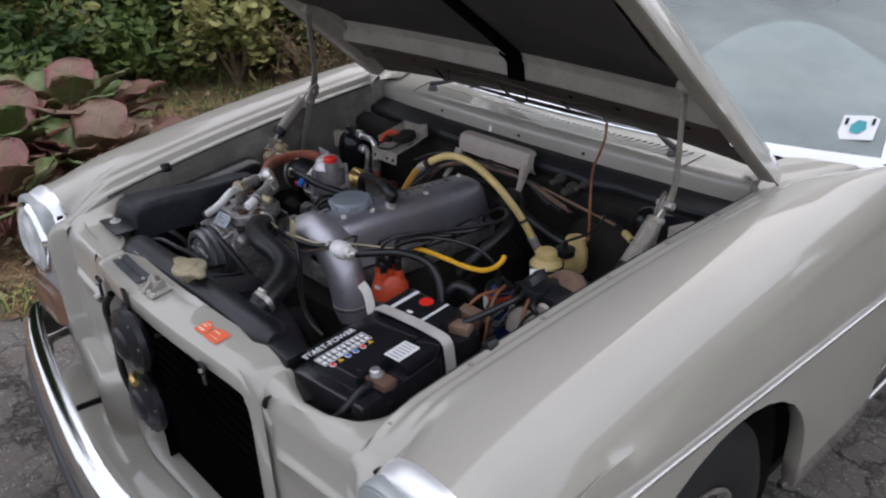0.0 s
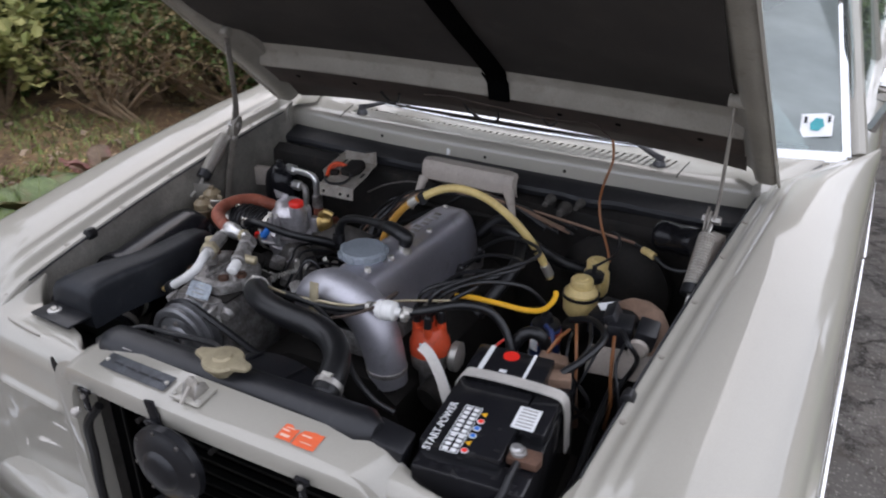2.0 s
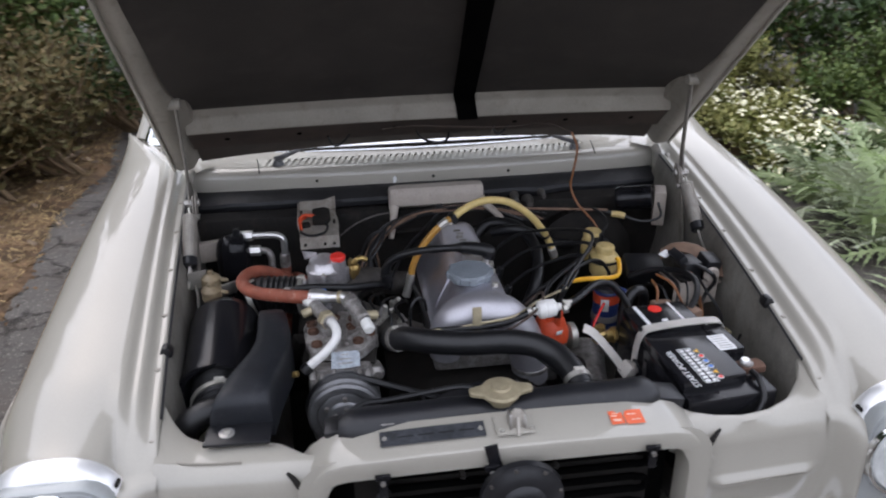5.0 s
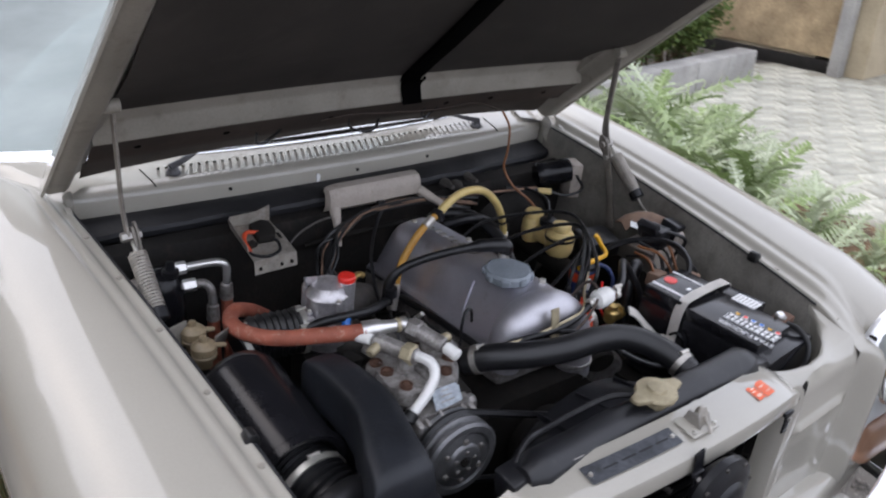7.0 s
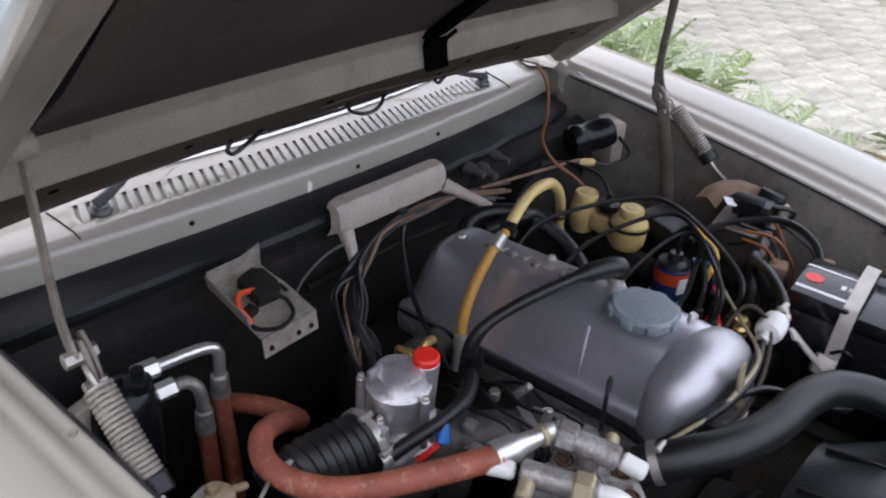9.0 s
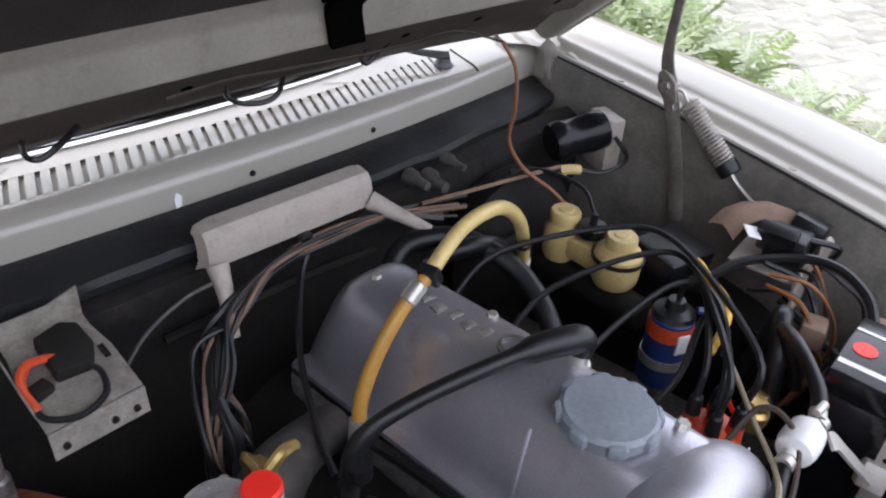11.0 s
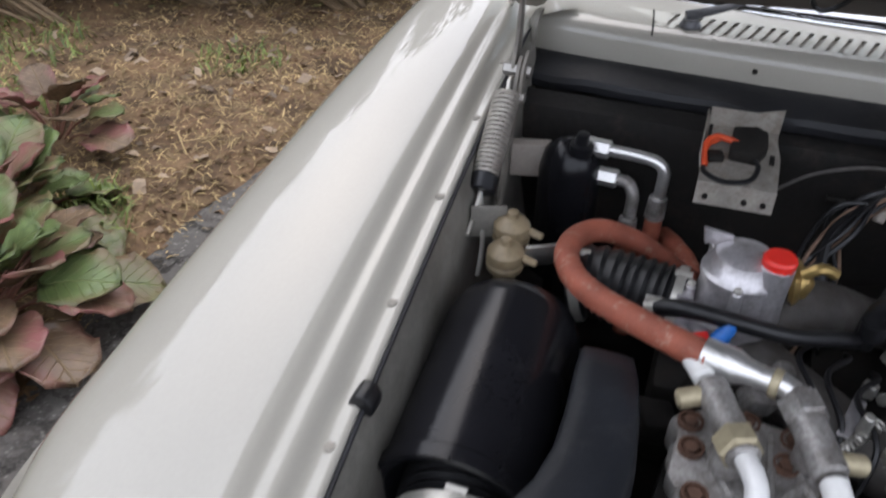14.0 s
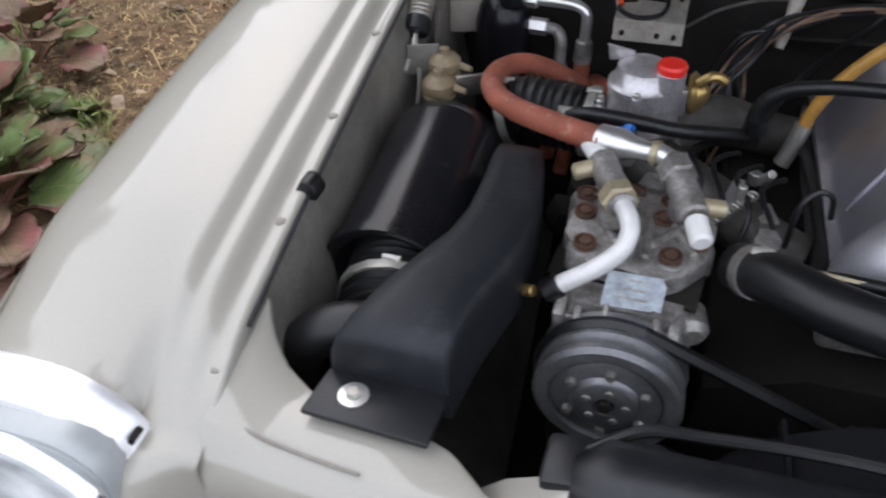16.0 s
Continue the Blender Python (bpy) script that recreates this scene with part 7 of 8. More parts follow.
# service valves
for nm, pts, rr, m_ in (
        ("valve_stem", [(-0.283, 0.478, 0.846), (-0.284, 0.480, 0.878)], 0.0135, GREYALU),
        ("valve_body", [(-0.274, 0.462, 0.878), (-0.304, 0.535, 0.876)], 0.0135, GREYALU),
        ("hex_nut", [(-0.284, 0.485, 0.8775), (-0.276, 0.466, 0.879)], 0.0175, BRASSDULL),
        ("white_cap", [(-0.308, 0.540, 0.875), (-0.321, 0.567, 0.872)], 0.0095, WHITEPL),
        ("brass_port", [(-0.302, 0.525, 0.876), (-0.328, 0.515, 0.87)], 0.0085, BRASSDULL),
        ("valve_stem", [(-0.222, 0.505, 0.846), (-0.222, 0.507, 0.876)], 0.014, GREYALU),
        ("valve_body", [(-0.240, 0.545, 0.880), (-0.212, 0.476, 0.870)], 0.014, GREYALU),
        ("hex_nut", [(-0.238, 0.540, 0.879), (-0.229, 0.520, 0.877)], 0.018, GREYALU),
        ("white_cap", [(-0.211, 0.474, 0.870), (-0.203, 0.448, 0.864)], 0.0105, WHITEPL),
        ("brass_port", [(-0.212, 0.490, 0.872), (-0.186, 0.500, 0.866)], 0.0085, BRASSDULL)):
    part(nm, rod(pts[0], pts[1], rr, None, 6 if "nut" in nm else 14, 0.0025), m_, comp)
part("white_pipe", tube([(-0.275, 0.464, 0.880), (-0.268, 0.448, 0.881), (-0.264, 0.434, 0.876), (-0.268, 0.422, 0.864), (-0.285, 0.413, 0.848), (-0.303, 0.408, 0.835), (-0.317, 0.405, 0.825)], 0.0085, 14, 8), mat("white_frosted_aluminium", (0.74, 0.73, 0.71), 0.5, 0.2, 0.08, 30, 300, 0.1), comp, "short white metal pipe")
part("pipe_end", rod((-0.315, 0.4055, 0.8265), (-0.328, 0.402, 0.816), 0.0115, None, 14, 0.002), RUBBER, comp)
part("brass_tip", rod((-0.338, 0.405, 0.812), (-0.352, 0.41, 0.806), 0.006, None, 10, 0.001), BRASS, comp)

# red-brown refrigerant hose
ref = thing("refrigerant_hose", (-0.40, 0.7, 0.83), "scuffed red-brown refrigerant hose with crimped fitting", "hose")
part("hose_body", tube([(-0.305, 0.560, 0.880), (-0.335, 0.580, 0.873), (-0.375, 0.608, 0.864), (-0.412, 0.637, 0.855), (-0.442, 0.672, 0.847), (-0.460, 0.715, 0.841), (-0.458, 0.757, 0.836), (-0.436, 0.793, 0.828), (-0.40, 0.818, 0.806), (-0.365, 0.838, 0.775), (-0.335, 0.858, 0.742), (-0.325, 0.885, 0.724), (-0.335, 0.92, 0.722), (-0.355, 0.96, 0.716), (-0.37, 1.0, 0.70)], 0.0135, 18, 7), BROWNRED, ref)
part("ferrule", lathe((-0.312, 0.566, 0.8785), (-0.262, 0.548, 0.884), [(0, 0.0140), (0.001, 0.0158), (0.026, 0.0158), (0.036, 0.0115), (0.053, 0.0095), (0.054, 0)], 18), POLALU, ref, "crimped aluminium ferrule")
part("elbow", tube([(-0.265, 0.549, 0.8835), (-0.252, 0.546, 0.885), (-0.240, 0.541, 0.882)], 0.010, 12, 4), POLALU, ref)
part("collar", rod((-0.259, 0.547, 0.8842), (-0.252, 0.545, 0.8845), 0.0125, None, 14, 0.001), BRASSDULL, ref)

# hood springs and links
ARMPAINT = mat("grimy_taupe_arm_paint", (0.20, 0.18, 0.155), 0.5, 0.0, 0.25, 14, 220, 0.15, dirt=(0.05, 0.042, 0.035), dirt_amount=0.45)


def arm_plate(x, line, widths, t):
    """A flat bar of steel lying in the car's length and height, with rounded ends."""
    pts = curve_points([(x, y, z) for y, z in line], 5)
    n = len(pts)
    left, right = [], []
    for k, p in enumerate(pts):
        d = (pts[min(k + 1, n - 1)] - pts[max(k - 1, 0)]).normalized()
        w = float(np.interp(k / (n - 1), np.linspace(0, 1, len(widths)), widths))
        w *= 0.72 if k in (0, n - 1) else 1
        side = Vector((0, -d.z, d.y)) * w
        left.append(p + side)
        right.append(p - side)
    half = Vector((t / 2, 0, 0))
    return loft([[a - half * 0.6, a + half * 0.6, a * 0.85 + b * 0.15 + half, b * 0.85 + a * 0.15 + half, b + half * 0.6, b - half * 0.6, b * 0.85 + a * 0.15 - half, a * 0.85 + b * 0.15 - half] for a, b in zip(left, right)], closed=True, caps=True)


for s in (-1, 1):
    link = thing("hood_spring_link", (s * 0.575, 0.77, 0.87), "pivoting hood link with a coil counterbalance spring", "hood hinge", "hood counterbalance links")
    part("upper_arm", arm_plate(s * 0.576, [(0.904, 1.186), (0.906, 1.10), (0.908, 1.03), (0.904, 0.99), (0.890, 0.958)], [0.009, 0.0075, 0.0075, 0.010, 0.011], 0.0055), ARMPAINT, link, "grimy painted flat arm")
    part("lower_arm", arm_plate(s * 0.568, [(0.898, 0.975), (0.882, 0.945), (0.866, 0.90), (0.850, 0.855), (0.836, 0.80), (0.828, 0.76)], [0.011, 0.013, 0.010, 0.0105, 0.011, 0.012], 0.006), ARMPAINT, link, "grimy painted flat arm")
    part("elbow_cheek", arm_plate(s * 0.562, [(0.902, 0.982), (0.890, 0.962), (0.874, 0.938)], [0.006, 0.015, 0.008], 0.005), ARMPAINT, link)
    part("pivot_bolt", rod((s * 0.554, 0.890, 0.962), (s * 0.588, 0.890, 0.962), 0.0085, None, 6, 0.001), STEEL, link)
    part("pivot_bolt", rod((s * 0.556, 0.874, 0.934), (s * 0.580, 0.874, 0.934), 0.0065, None, 6, 0.001), STEEL, link)
    part("top_pivot", rod((s * 0.564, 0.903, 1.184), (s * 0.594, 0.903, 1.184), 0.0125, None, 16, 0.002), PAINT_IN, link)
    part("top_bracket", prism([(-0.016, 0.0), (0.014, -0.012), (0.024, 0.030), (0.004, 0.046), (-0.018, 0.040)], (s * 0.590, 0.903, 1.182), (0, 1, 0), (0, 0, 1), 0.003, 0.001), PAINT_DULL, link)
    top, bot = Vector((s * 0.573, 0.856, 0.944)), Vector((s * 0.572, 0.768, 0.872))
    part("coil_spring", spring(top, bot, 0.014, 20, 0.0024), SPRINGWIRE, link, "wound steel spring with open coils")
    part("spring_rod", rod(top.lerp(bot, 0.05), bot, 0.0055, None, 10), GRIME, link)
    part("spring_hook", tube([(s * 0.570, 0.884, 0.948), (s * 0.573, 0.879, 0.956), (s * 0.575, 0.870, 0.957), (s * 0.574, 0.862, 0.950), (s * 0.573, 0.856, 0.944)], 0.0028, 6, 4), GALV, link)
    part("spring_hook", tube([bot, bot + Vector((0, -0.02, -0.018)), bot + Vector((0, -0.05, -0.035))], 0.003, 6, 4), GALV, link)
    part("spring_sleeve", rod(bot + Vector((0, 0.010, 0.0085)), bot + Vector((0, -0.006, -0.005)), 0.0165, None, 16, 0.002), BLACKPLASTIC, link)

# wipers
WIPERGREY = mat("dull_grey_wiper_steel", (0.10, 0.10, 0.105), 0.4, 0.5, 0.25, 25, 250, 0.1)
for s in (-1, 1):
    x = s * 0.398
    wip = thing("wiper", (x, 1.2, 0.94), "dull grey windshield wiper arm on a round pivot", "wiper", "windshield wipers")
    part("pivot", lathe((x, 1.19, 0.932), (x, 1.185, 0.98), [(0, 0.0), (0, 0.015), (0.006, 0.015), (0.009, 0.012), (0.015, 0.011), (0.017, 0)], 16), WIPERGREY, wip)
    part("arm", tube([(x - s * d, y, z) for d, y, z in ((-0.008, 1.186, 0.951), (0.02, 1.197, 0.956), (0.06, 1.216, 0.966), (0.13, 1.258, 0.990), (0.24, 1.31, 1.02), (0.34, 1.34, 1.045))], [0.0075, 0.007, 0.005, 0.003, 0.003, 0.003], 8, 4, flat=0.5), WIPERGREY, wip)

# ---- ground and planting ----
def ground_material():
    """Worn asphalt: coarse stones in a dark binder, brown dirt, and a broken net of wandering cracks."""
    m = mat("cracked_asphalt", (0.115, 0.104, 0.092), 0.85, 0.0, 0.3, 1.6, 90, 0.6)
    n, l = m.node_tree.nodes, m.node_tree.links
    b = n["Principled BSDF"]
    tc = n.new("ShaderNodeTexCoord")

    def ranged(value, lo, hi, a, z):
        r = n.new("ShaderNodeMapRange")
        r.inputs["From Min"].default_value, r.inputs["From Max"].default_value = lo, hi
        r.inputs["To Min"].default_value, r.inputs["To Max"].default_value = a, z
        l.new(value, r.inputs["Value"])
        return r.outputs["Result"]

    def noisy(scale, detail, rough=0.6):
        t = n.new("ShaderNodeTexNoise")
        t.inputs["Scale"].default_value, t.inputs["Detail"].default_value, t.inputs["Roughness"].default_value = scale, detail, rough
        l.new(tc.outputs["Object"], t.inputs["Vector"])
        return t

    def mix(fac, a, col):
        k = n.new("ShaderNodeMix")
        k.data_type = "RGBA"
        l.new(fac, k.inputs["Factor"])
        l.new(a, k.inputs["A"])
        k.inputs["B"].default_value = (*col, 1)
        return k.outputs["Result"]

    def times(a, c):
        k = n.new("ShaderNodeMath")
        k.operation = "MULTIPLY"
        l.new(a, k.inputs[0])
        l.new(c, k.inputs[1])
        return k.outputs[0]

    def cracks(scale, bend, width):
        add = n.new("ShaderNodeVectorMath")
        add.operation = "MULTIPLY_ADD"
        add.inputs[1].default_value = (bend, bend, bend)
        l.new(noisy(2.6, 9, 0.72).outputs["Color"], add.inputs[0])
        l.new(tc.outputs["Object"], add.inputs[2])
        vor = n.new("ShaderNodeTexVoronoi")
        vor.feature = "DISTANCE_TO_EDGE"
        vor.inputs["Scale"].default_value = scale
        vor.inputs["Randomness"].default_value = 1.0
        l.new(add.outputs[0], vor.inputs["Vector"])
        return ranged(vor.outputs["Distance"], 0.0, width, 1.0, 0.0)

    stone = n.new("ShaderNodeTexVoronoi")
    stone.inputs["Scale"].default_value = 85
    l.new(tc.outputs["Object"], stone.inputs["Vector"])
    shade = n.new("ShaderNodeSeparateColor")
    l.new(stone.outputs["Color"], shade.inputs[0])
    chip = times(ranged(stone.outputs["Distance"], 0.22, 0.42, 1.0, 0.0), ranged(shade.outputs[0], 0.35, 0.95, 0.0, 0.8))
    col = mix(chip, b.inputs["Base Color"].links[0].from_socket, (0.36, 0.335, 0.30))
    col = mix(ranged(noisy(4.5, 8, 0.7).outputs["Fac"], 0.48, 0.72, 0.0, 0.7), col, (0.085, 0.062, 0.044))
    big = times(cracks(3.6, 0.55, 0.055), ranged(noisy(2.2, 3).outputs["Fac"], 0.40, 0.52, 0.0, 1.0))
    fine = times(cracks(9.5, 0.35, 0.07), ranged(noisy(1.7, 4).outputs["Fac"], 0.46, 0.58, 0.0, 0.85))
    col = mix(big, mix(fine, col, (0.028, 0.022, 0.017)), (0.02, 0.016, 0.012))
    l.new(col, b.inputs["Base Color"])
    bp = n.new("ShaderNodeBump")
    bp.inputs["Strength"].default_value, bp.inputs["Distance"].default_value = 0.7, 0.006
    sub = n.new("ShaderNodeMath")
    sub.operation = "SUBTRACT"
    l.new(chip, sub.inputs[0])
    l.new(big, sub.inputs[1])
    l.new(sub.outputs[0], bp.inputs["Height"])
    l.new(bp.outputs["Normal"], b.inputs["Normal"])
    return m


def grid_sheet(x0, x1, y0, y1, step, height):
    nx, ny = max(2, int((x1 - x0) / step)), max(2, int((y1 - y0) / step))
    return loft([[Vector((x, y, height(x, y))) for x in np.linspace(x0, x1, nx)] for y in np.linspace(y0, y1, ny)])


setting("ground", grid_sheet(-60, 60, -60, 60, 20, lambda x, y: 0.0), ground_material(), "cracked grey asphalt driveway with pale stone chips", "driveway")

MULCH = mat("brown_bark_mulch", (0.140, 0.082, 0.042), 0.95, 0.0, 0.6, 5, 70, 1.0, dirt=(0.27, 0.185, 0.09), dirt_amount=0.45)
STRAW = mat("dry_straw_and_chips", (0.40, 0.285, 0.135), 0.9, 0.0, 0.4, 4, 60, 0.2, island=True, piece=0.6)


def bed_height(x, y):
    edge = min(1, max(0, (-1.60 - 0.05 * max(0, y - 1) + 0.05 * math.sin(3.1 * y) - x) / 0.2))
    return -0.02 + edge * (0.05 + 0.025 * noise.noise((x * 3, y * 3, 0)) + 0.012 * noise.noise((x * 14, y * 14, 1)))


setting("mulch_bed", grid_sheet(-7.5, -1.5, -1.2, 7.0, 0.07, bed_height), MULCH, "brown bark mulch garden bed beside the driveway", "garden bed", 180)


def far_bed_height(x, y):
    edge = min(1, max(0, (x - 2.30 - 0.05 * math.sin(2.3 * y) + 0.28 * max(0, y - 4)) / 0.25)) * min(1, max(0, (3.35 - x) / 0.2))
    return -0.02 + edge * (0.05 + 0.03 * noise.noise((x * 3, y * 3, 4)))


setting("planting_strip", grid_sheet(1.2, 3.4, 0.2, 7.5, 0.08, far_bed_height), MULCH, "narrow planting strip along the driveway", "garden bed", 180)


def blades(rng, count, where, material_, name, label, length, width, lift, curl=0.3):
    verts, faces = [], []
    for _ in range(count):
        x, y, z = where(rng)
        a = rng.uniform(0, 6.283)
        L, W = rng.uniform(*length), rng.uniform(*width)
        up = rng.uniform(*lift)
        d = Vector((math.cos(a), math.sin(a), up)).normalized()
        w = Vector((-math.sin(a), math.cos(a), rng.uniform(-0.4, 0.4))).normalized() * W
        p = Vector((x, y, z))
        mid = p + d * L * 0.5 + Vector((0, 0, rng.uniform(0, curl) * L)) + w * rng.uniform(-1.5, 1.5)
        k = len(verts)
        verts += [p - w, p + w, mid + w, mid - w, p + d * L + w * 0.5, p + d * L - w * 0.5]
        faces += [(k, k + 1, k + 2, k + 3), (k + 3, k + 2, k + 4, k + 5)]
    me = bpy.data.meshes.new(name)
    me.from_pydata(verts, [], faces)
    me.materials.append(material_)
    return tagged(new(name, me), label, name.split("_")[-1], "", "stuff")


rng = random.Random(5)


def on_bed(r):
    y = r.uniform(-0.4, 6.0)
    x = -1.67 - 0.05 * max(0, y - 1) - abs(r.gauss(0, 1.3))
    return x, y, bed_height(x, y) + 0.004


blades(rng, 30000, on_bed, STRAW, "mulch_chips", "scattered straw, twigs and bark chips on the garden bed", (0.006, 0.05), (0.0007, 0.0026), (-0.1, 0.5))
blades(rng, 220, on_bed, STRAW, "long_straws", "long pale straws lying on the garden bed", (0.08, 0.2), (0.001, 0.0025), (-0.02, 0.12))
blades(rng, 2200, lambda r: (lambda x, y: (x, y, bed_height(x, y) + 0.006))(-1.62 - abs(r.gauss(0, 1.0)), r.uniform(0.2, 5.5)), MULCH, "bark_chips", "dark bark chips on the garden bed", (0.02, 0.06), (0.004, 0.011), (-0.05, 0.2))
LEAFLITTER = mat("dead_leaves", (0.30, 0.22, 0.15), 0.8, 0.0, 0.3, 6, 80, 0.3, island=True, piece=0.5)
blades(rng, 420, on_bed, LEAFLITTER, "dead_leaves", "curled dead leaves lying on the mulch", (0.03, 0.07), (0.010, 0.022), (0.0, 0.4))
GRASS = mat("fresh_grass", (0.15, 0.19, 0.045), 0.6, 0.0, 0.3, 8, 80, 0.1, island=True, piece=0.5)


def tuft(cx, cy, r, n):
    def where(g):
        a, d = g.uniform(0, 6.283), r * math.sqrt(g.random())
        x, y = cx + d * math.cos(a), cy + d * math.sin(a)
        return x, y, bed_height(x, y) - 0.005
    blades(rng, n, where, GRASS, "grass", "tuft of fresh green grass in the mulch", (0.02, 0.10), (0.0015, 0.005), (0.1, 1.6), 0.35)


for cx, cy, r, n in ((-2.02, 1.62, 0.1, 160), (-1.9, 1.5, 0.07, 90), (-2.9, 2.0, 0.3, 420), (-3.4, 2.6, 0.45, 520), (-4.3, 2.2, 0.7, 1100), (-5.2, 2.7, 0.7, 900), (-4.0, 1.5, 0.4, 420), (-4.9, 1.8, 0.5, 500), (-2.3, 2.9, 0.2, 160), (-3.4, 1.4, 0.3, 260), (-1.75, 0.2, 0.15, 120)):
    tuft(cx, cy, r, n)


def leaf_mat(name, a, b, rough=0.45, island=False):
    """Leaf colour running between a and b from leaf to leaf, with paler veins."""
    m = mat(name, a, rough, 0.0, 0.25, 14, 90, 0.25)
    m.node_tree.nodes["Principled BSDF"].inputs["Specular IOR Level"].default_value = 0.25
    n, l = m.node_tree.nodes, m.node_tree.links
    bs = n["Principled BSDF"]
    info = n.new("ShaderNodeNewGeometry" if island else "ShaderNodeObjectInfo")
    base = bs.inputs["Base Color"].links[0].from_socket
    mx = n.new("ShaderNodeMix")
    mx.data_type = "RGBA"
    l.new(info.outputs["Random Per Island" if island else "Random"], mx.inputs["Factor"])
    l.new(base, mx.inputs["A"])
    mx.inputs["B"].default_value = (*b, 1)
    l.new(mx.outputs["Result"], bs.inputs["Base Color"])
    return m


def veined_leaf(name, core, rim, rough=0.4):
    """Broad leaf: one colour inside, another toward the margin, pale midrib and side veins."""
    m = mat(name, core, rough, 0.0, 0.25, 5, 40, 0.3)
    n, l = m.node_tree.nodes, m.node_tree.links
    bs = n["Principled BSDF"]
    base = bs.inputs["Base Color"].links[0].from_socket

    def maths(op, p, q=0.0):
        k = n.new("ShaderNodeMath")
        k.operation = op
        for slot, val in ((0, p), (1, q)):
            if isinstance(val, float):
                k.inputs[slot].default_value = val
            else:
                l.new(val, k.inputs[slot])
        return k.outputs[0]

    def blend(fac, p, col):
        k = n.new("ShaderNodeMix")
        k.data_type = "RGBA"
        k.clamp_factor = True
        l.new(fac, k.inputs["Factor"])
        l.new(p, k.inputs["A"])
        k.inputs["B"].default_value = (*col, 1)
        return k.outputs["Result"]

    tc = n.new("ShaderNodeTexCoord")
    sep = n.new("ShaderNodeSeparateXYZ")
    l.new(tc.outputs["Object"], sep.inputs[0])
    ax = maths("ABSOLUTE", sep.outputs["X"])
    blot = n.new("ShaderNodeTexNoise")
    blot.inputs["Scale"].default_value = 2.2
    info = n.new("ShaderNodeObjectInfo")
    off = n.new("ShaderNodeVectorMath")
    off.operation = "ADD"
    l.new(tc.outputs["Object"], off.inputs[0])
    l.new(maths("MULTIPLY", info.outputs["Random"], 40.0), off.inputs[1])
    l.new(off.outputs[0], blot.inputs["Vector"])
    margin = maths("ADD", maths("MULTIPLY", ax, 1.5), maths("ADD", maths("MULTIPLY", blot.outputs["Fac"], 2.2), maths("SUBTRACT", maths("MULTIPLY", info.outputs["Random"], 1.0), 1.75)))
    col = blend(margin, base, rim)
    side = maths("PINGPONG", maths("SUBTRACT", sep.outputs["Y"], maths("MULTIPLY", ax, 0.8)), 0.075)
    vein = maths("MAXIMUM", maths("SUBTRACT", 0.55, maths("MULTIPLY", side, 50.0)), maths("SUBTRACT", 0.9, maths("MULTIPLY", ax, 45.0)))
    vein = maths("MULTIPLY", maths("MAXIMUM", vein, 0.0), 0.8)
    col = blend(vein, col, (core[0] * 1.3 + 0.10, core[1] * 1.2 + 0.10, core[2] + 0.06))
    l.new(col, bs.inputs["Base Color"])
    bp = n.new("ShaderNodeBump")
    bp.inputs["Strength"].default_value, bp.inputs["Distance"].default_value = 0.5, 0.02
    bp.invert = True
    l.new(vein, bp.inputs["Height"])
    l.new(bp.outputs["Normal"], bs.inputs["Normal"])
    return m


GREENLEAF = veined_leaf("glossy_green_leaf", (0.115, 0.16, 0.052), (0.17, 0.11, 0.06))
REDLEAF = veined_leaf("winter_red_leaf", (0.17, 0.11, 0.065), (0.235, 0.085, 0.078))
STALK = mat("reddish_stalk", (0.20, 0.09, 0.06), 0.6)


def broad_leaf(seed):
    r = random.Random(seed)
    bm = bmesh.new()
    rows = []
    L, W = 1.0, 0.50
    for i in range(12):
        t = i / 11
        w = W * math.sqrt(max(0.0, 1 - abs(2 * t ** 0.9 - 1.0) ** 2.4)) * (0.9 + 0.14 * t) + 0.012
        bend = -0.34 * t * t + 0.10 * t
        row = []
        for j in range(-4, 5):
            u = j / 4
            z = bend + 0.10 * abs(u) ** 1.3 * (1 - 0.5 * t) + 0.06 * math.sin(13 * t + 2.2 * j + seed + r.uniform(-0.6, 0.6)) * abs(u) ** 1.5 - 0.012 * (i % 2) * (abs(u) < 0.9)
            row.append(Vector((u * w * (1 + r.uniform(-0.04, 0.04)), t * L, z)))
        rows.append(row)
    bm = thicken(loft(rows, bm=None), 0.012)
    for f in bm.faces:
        f.smooth = True
    me = bpy.data.meshes.new("leaf")
    bm.to_mesh(me)
    bm.free()
    return me


LEAVES = {}
for key, material_ in (("green", GREENLEAF), ("red", REDLEAF)):
    LEAVES[key] = []
    for k in range(3):
        me = broad_leaf(k + 1)
        me.materials.append(material_)
        LEAVES[key].append(me)


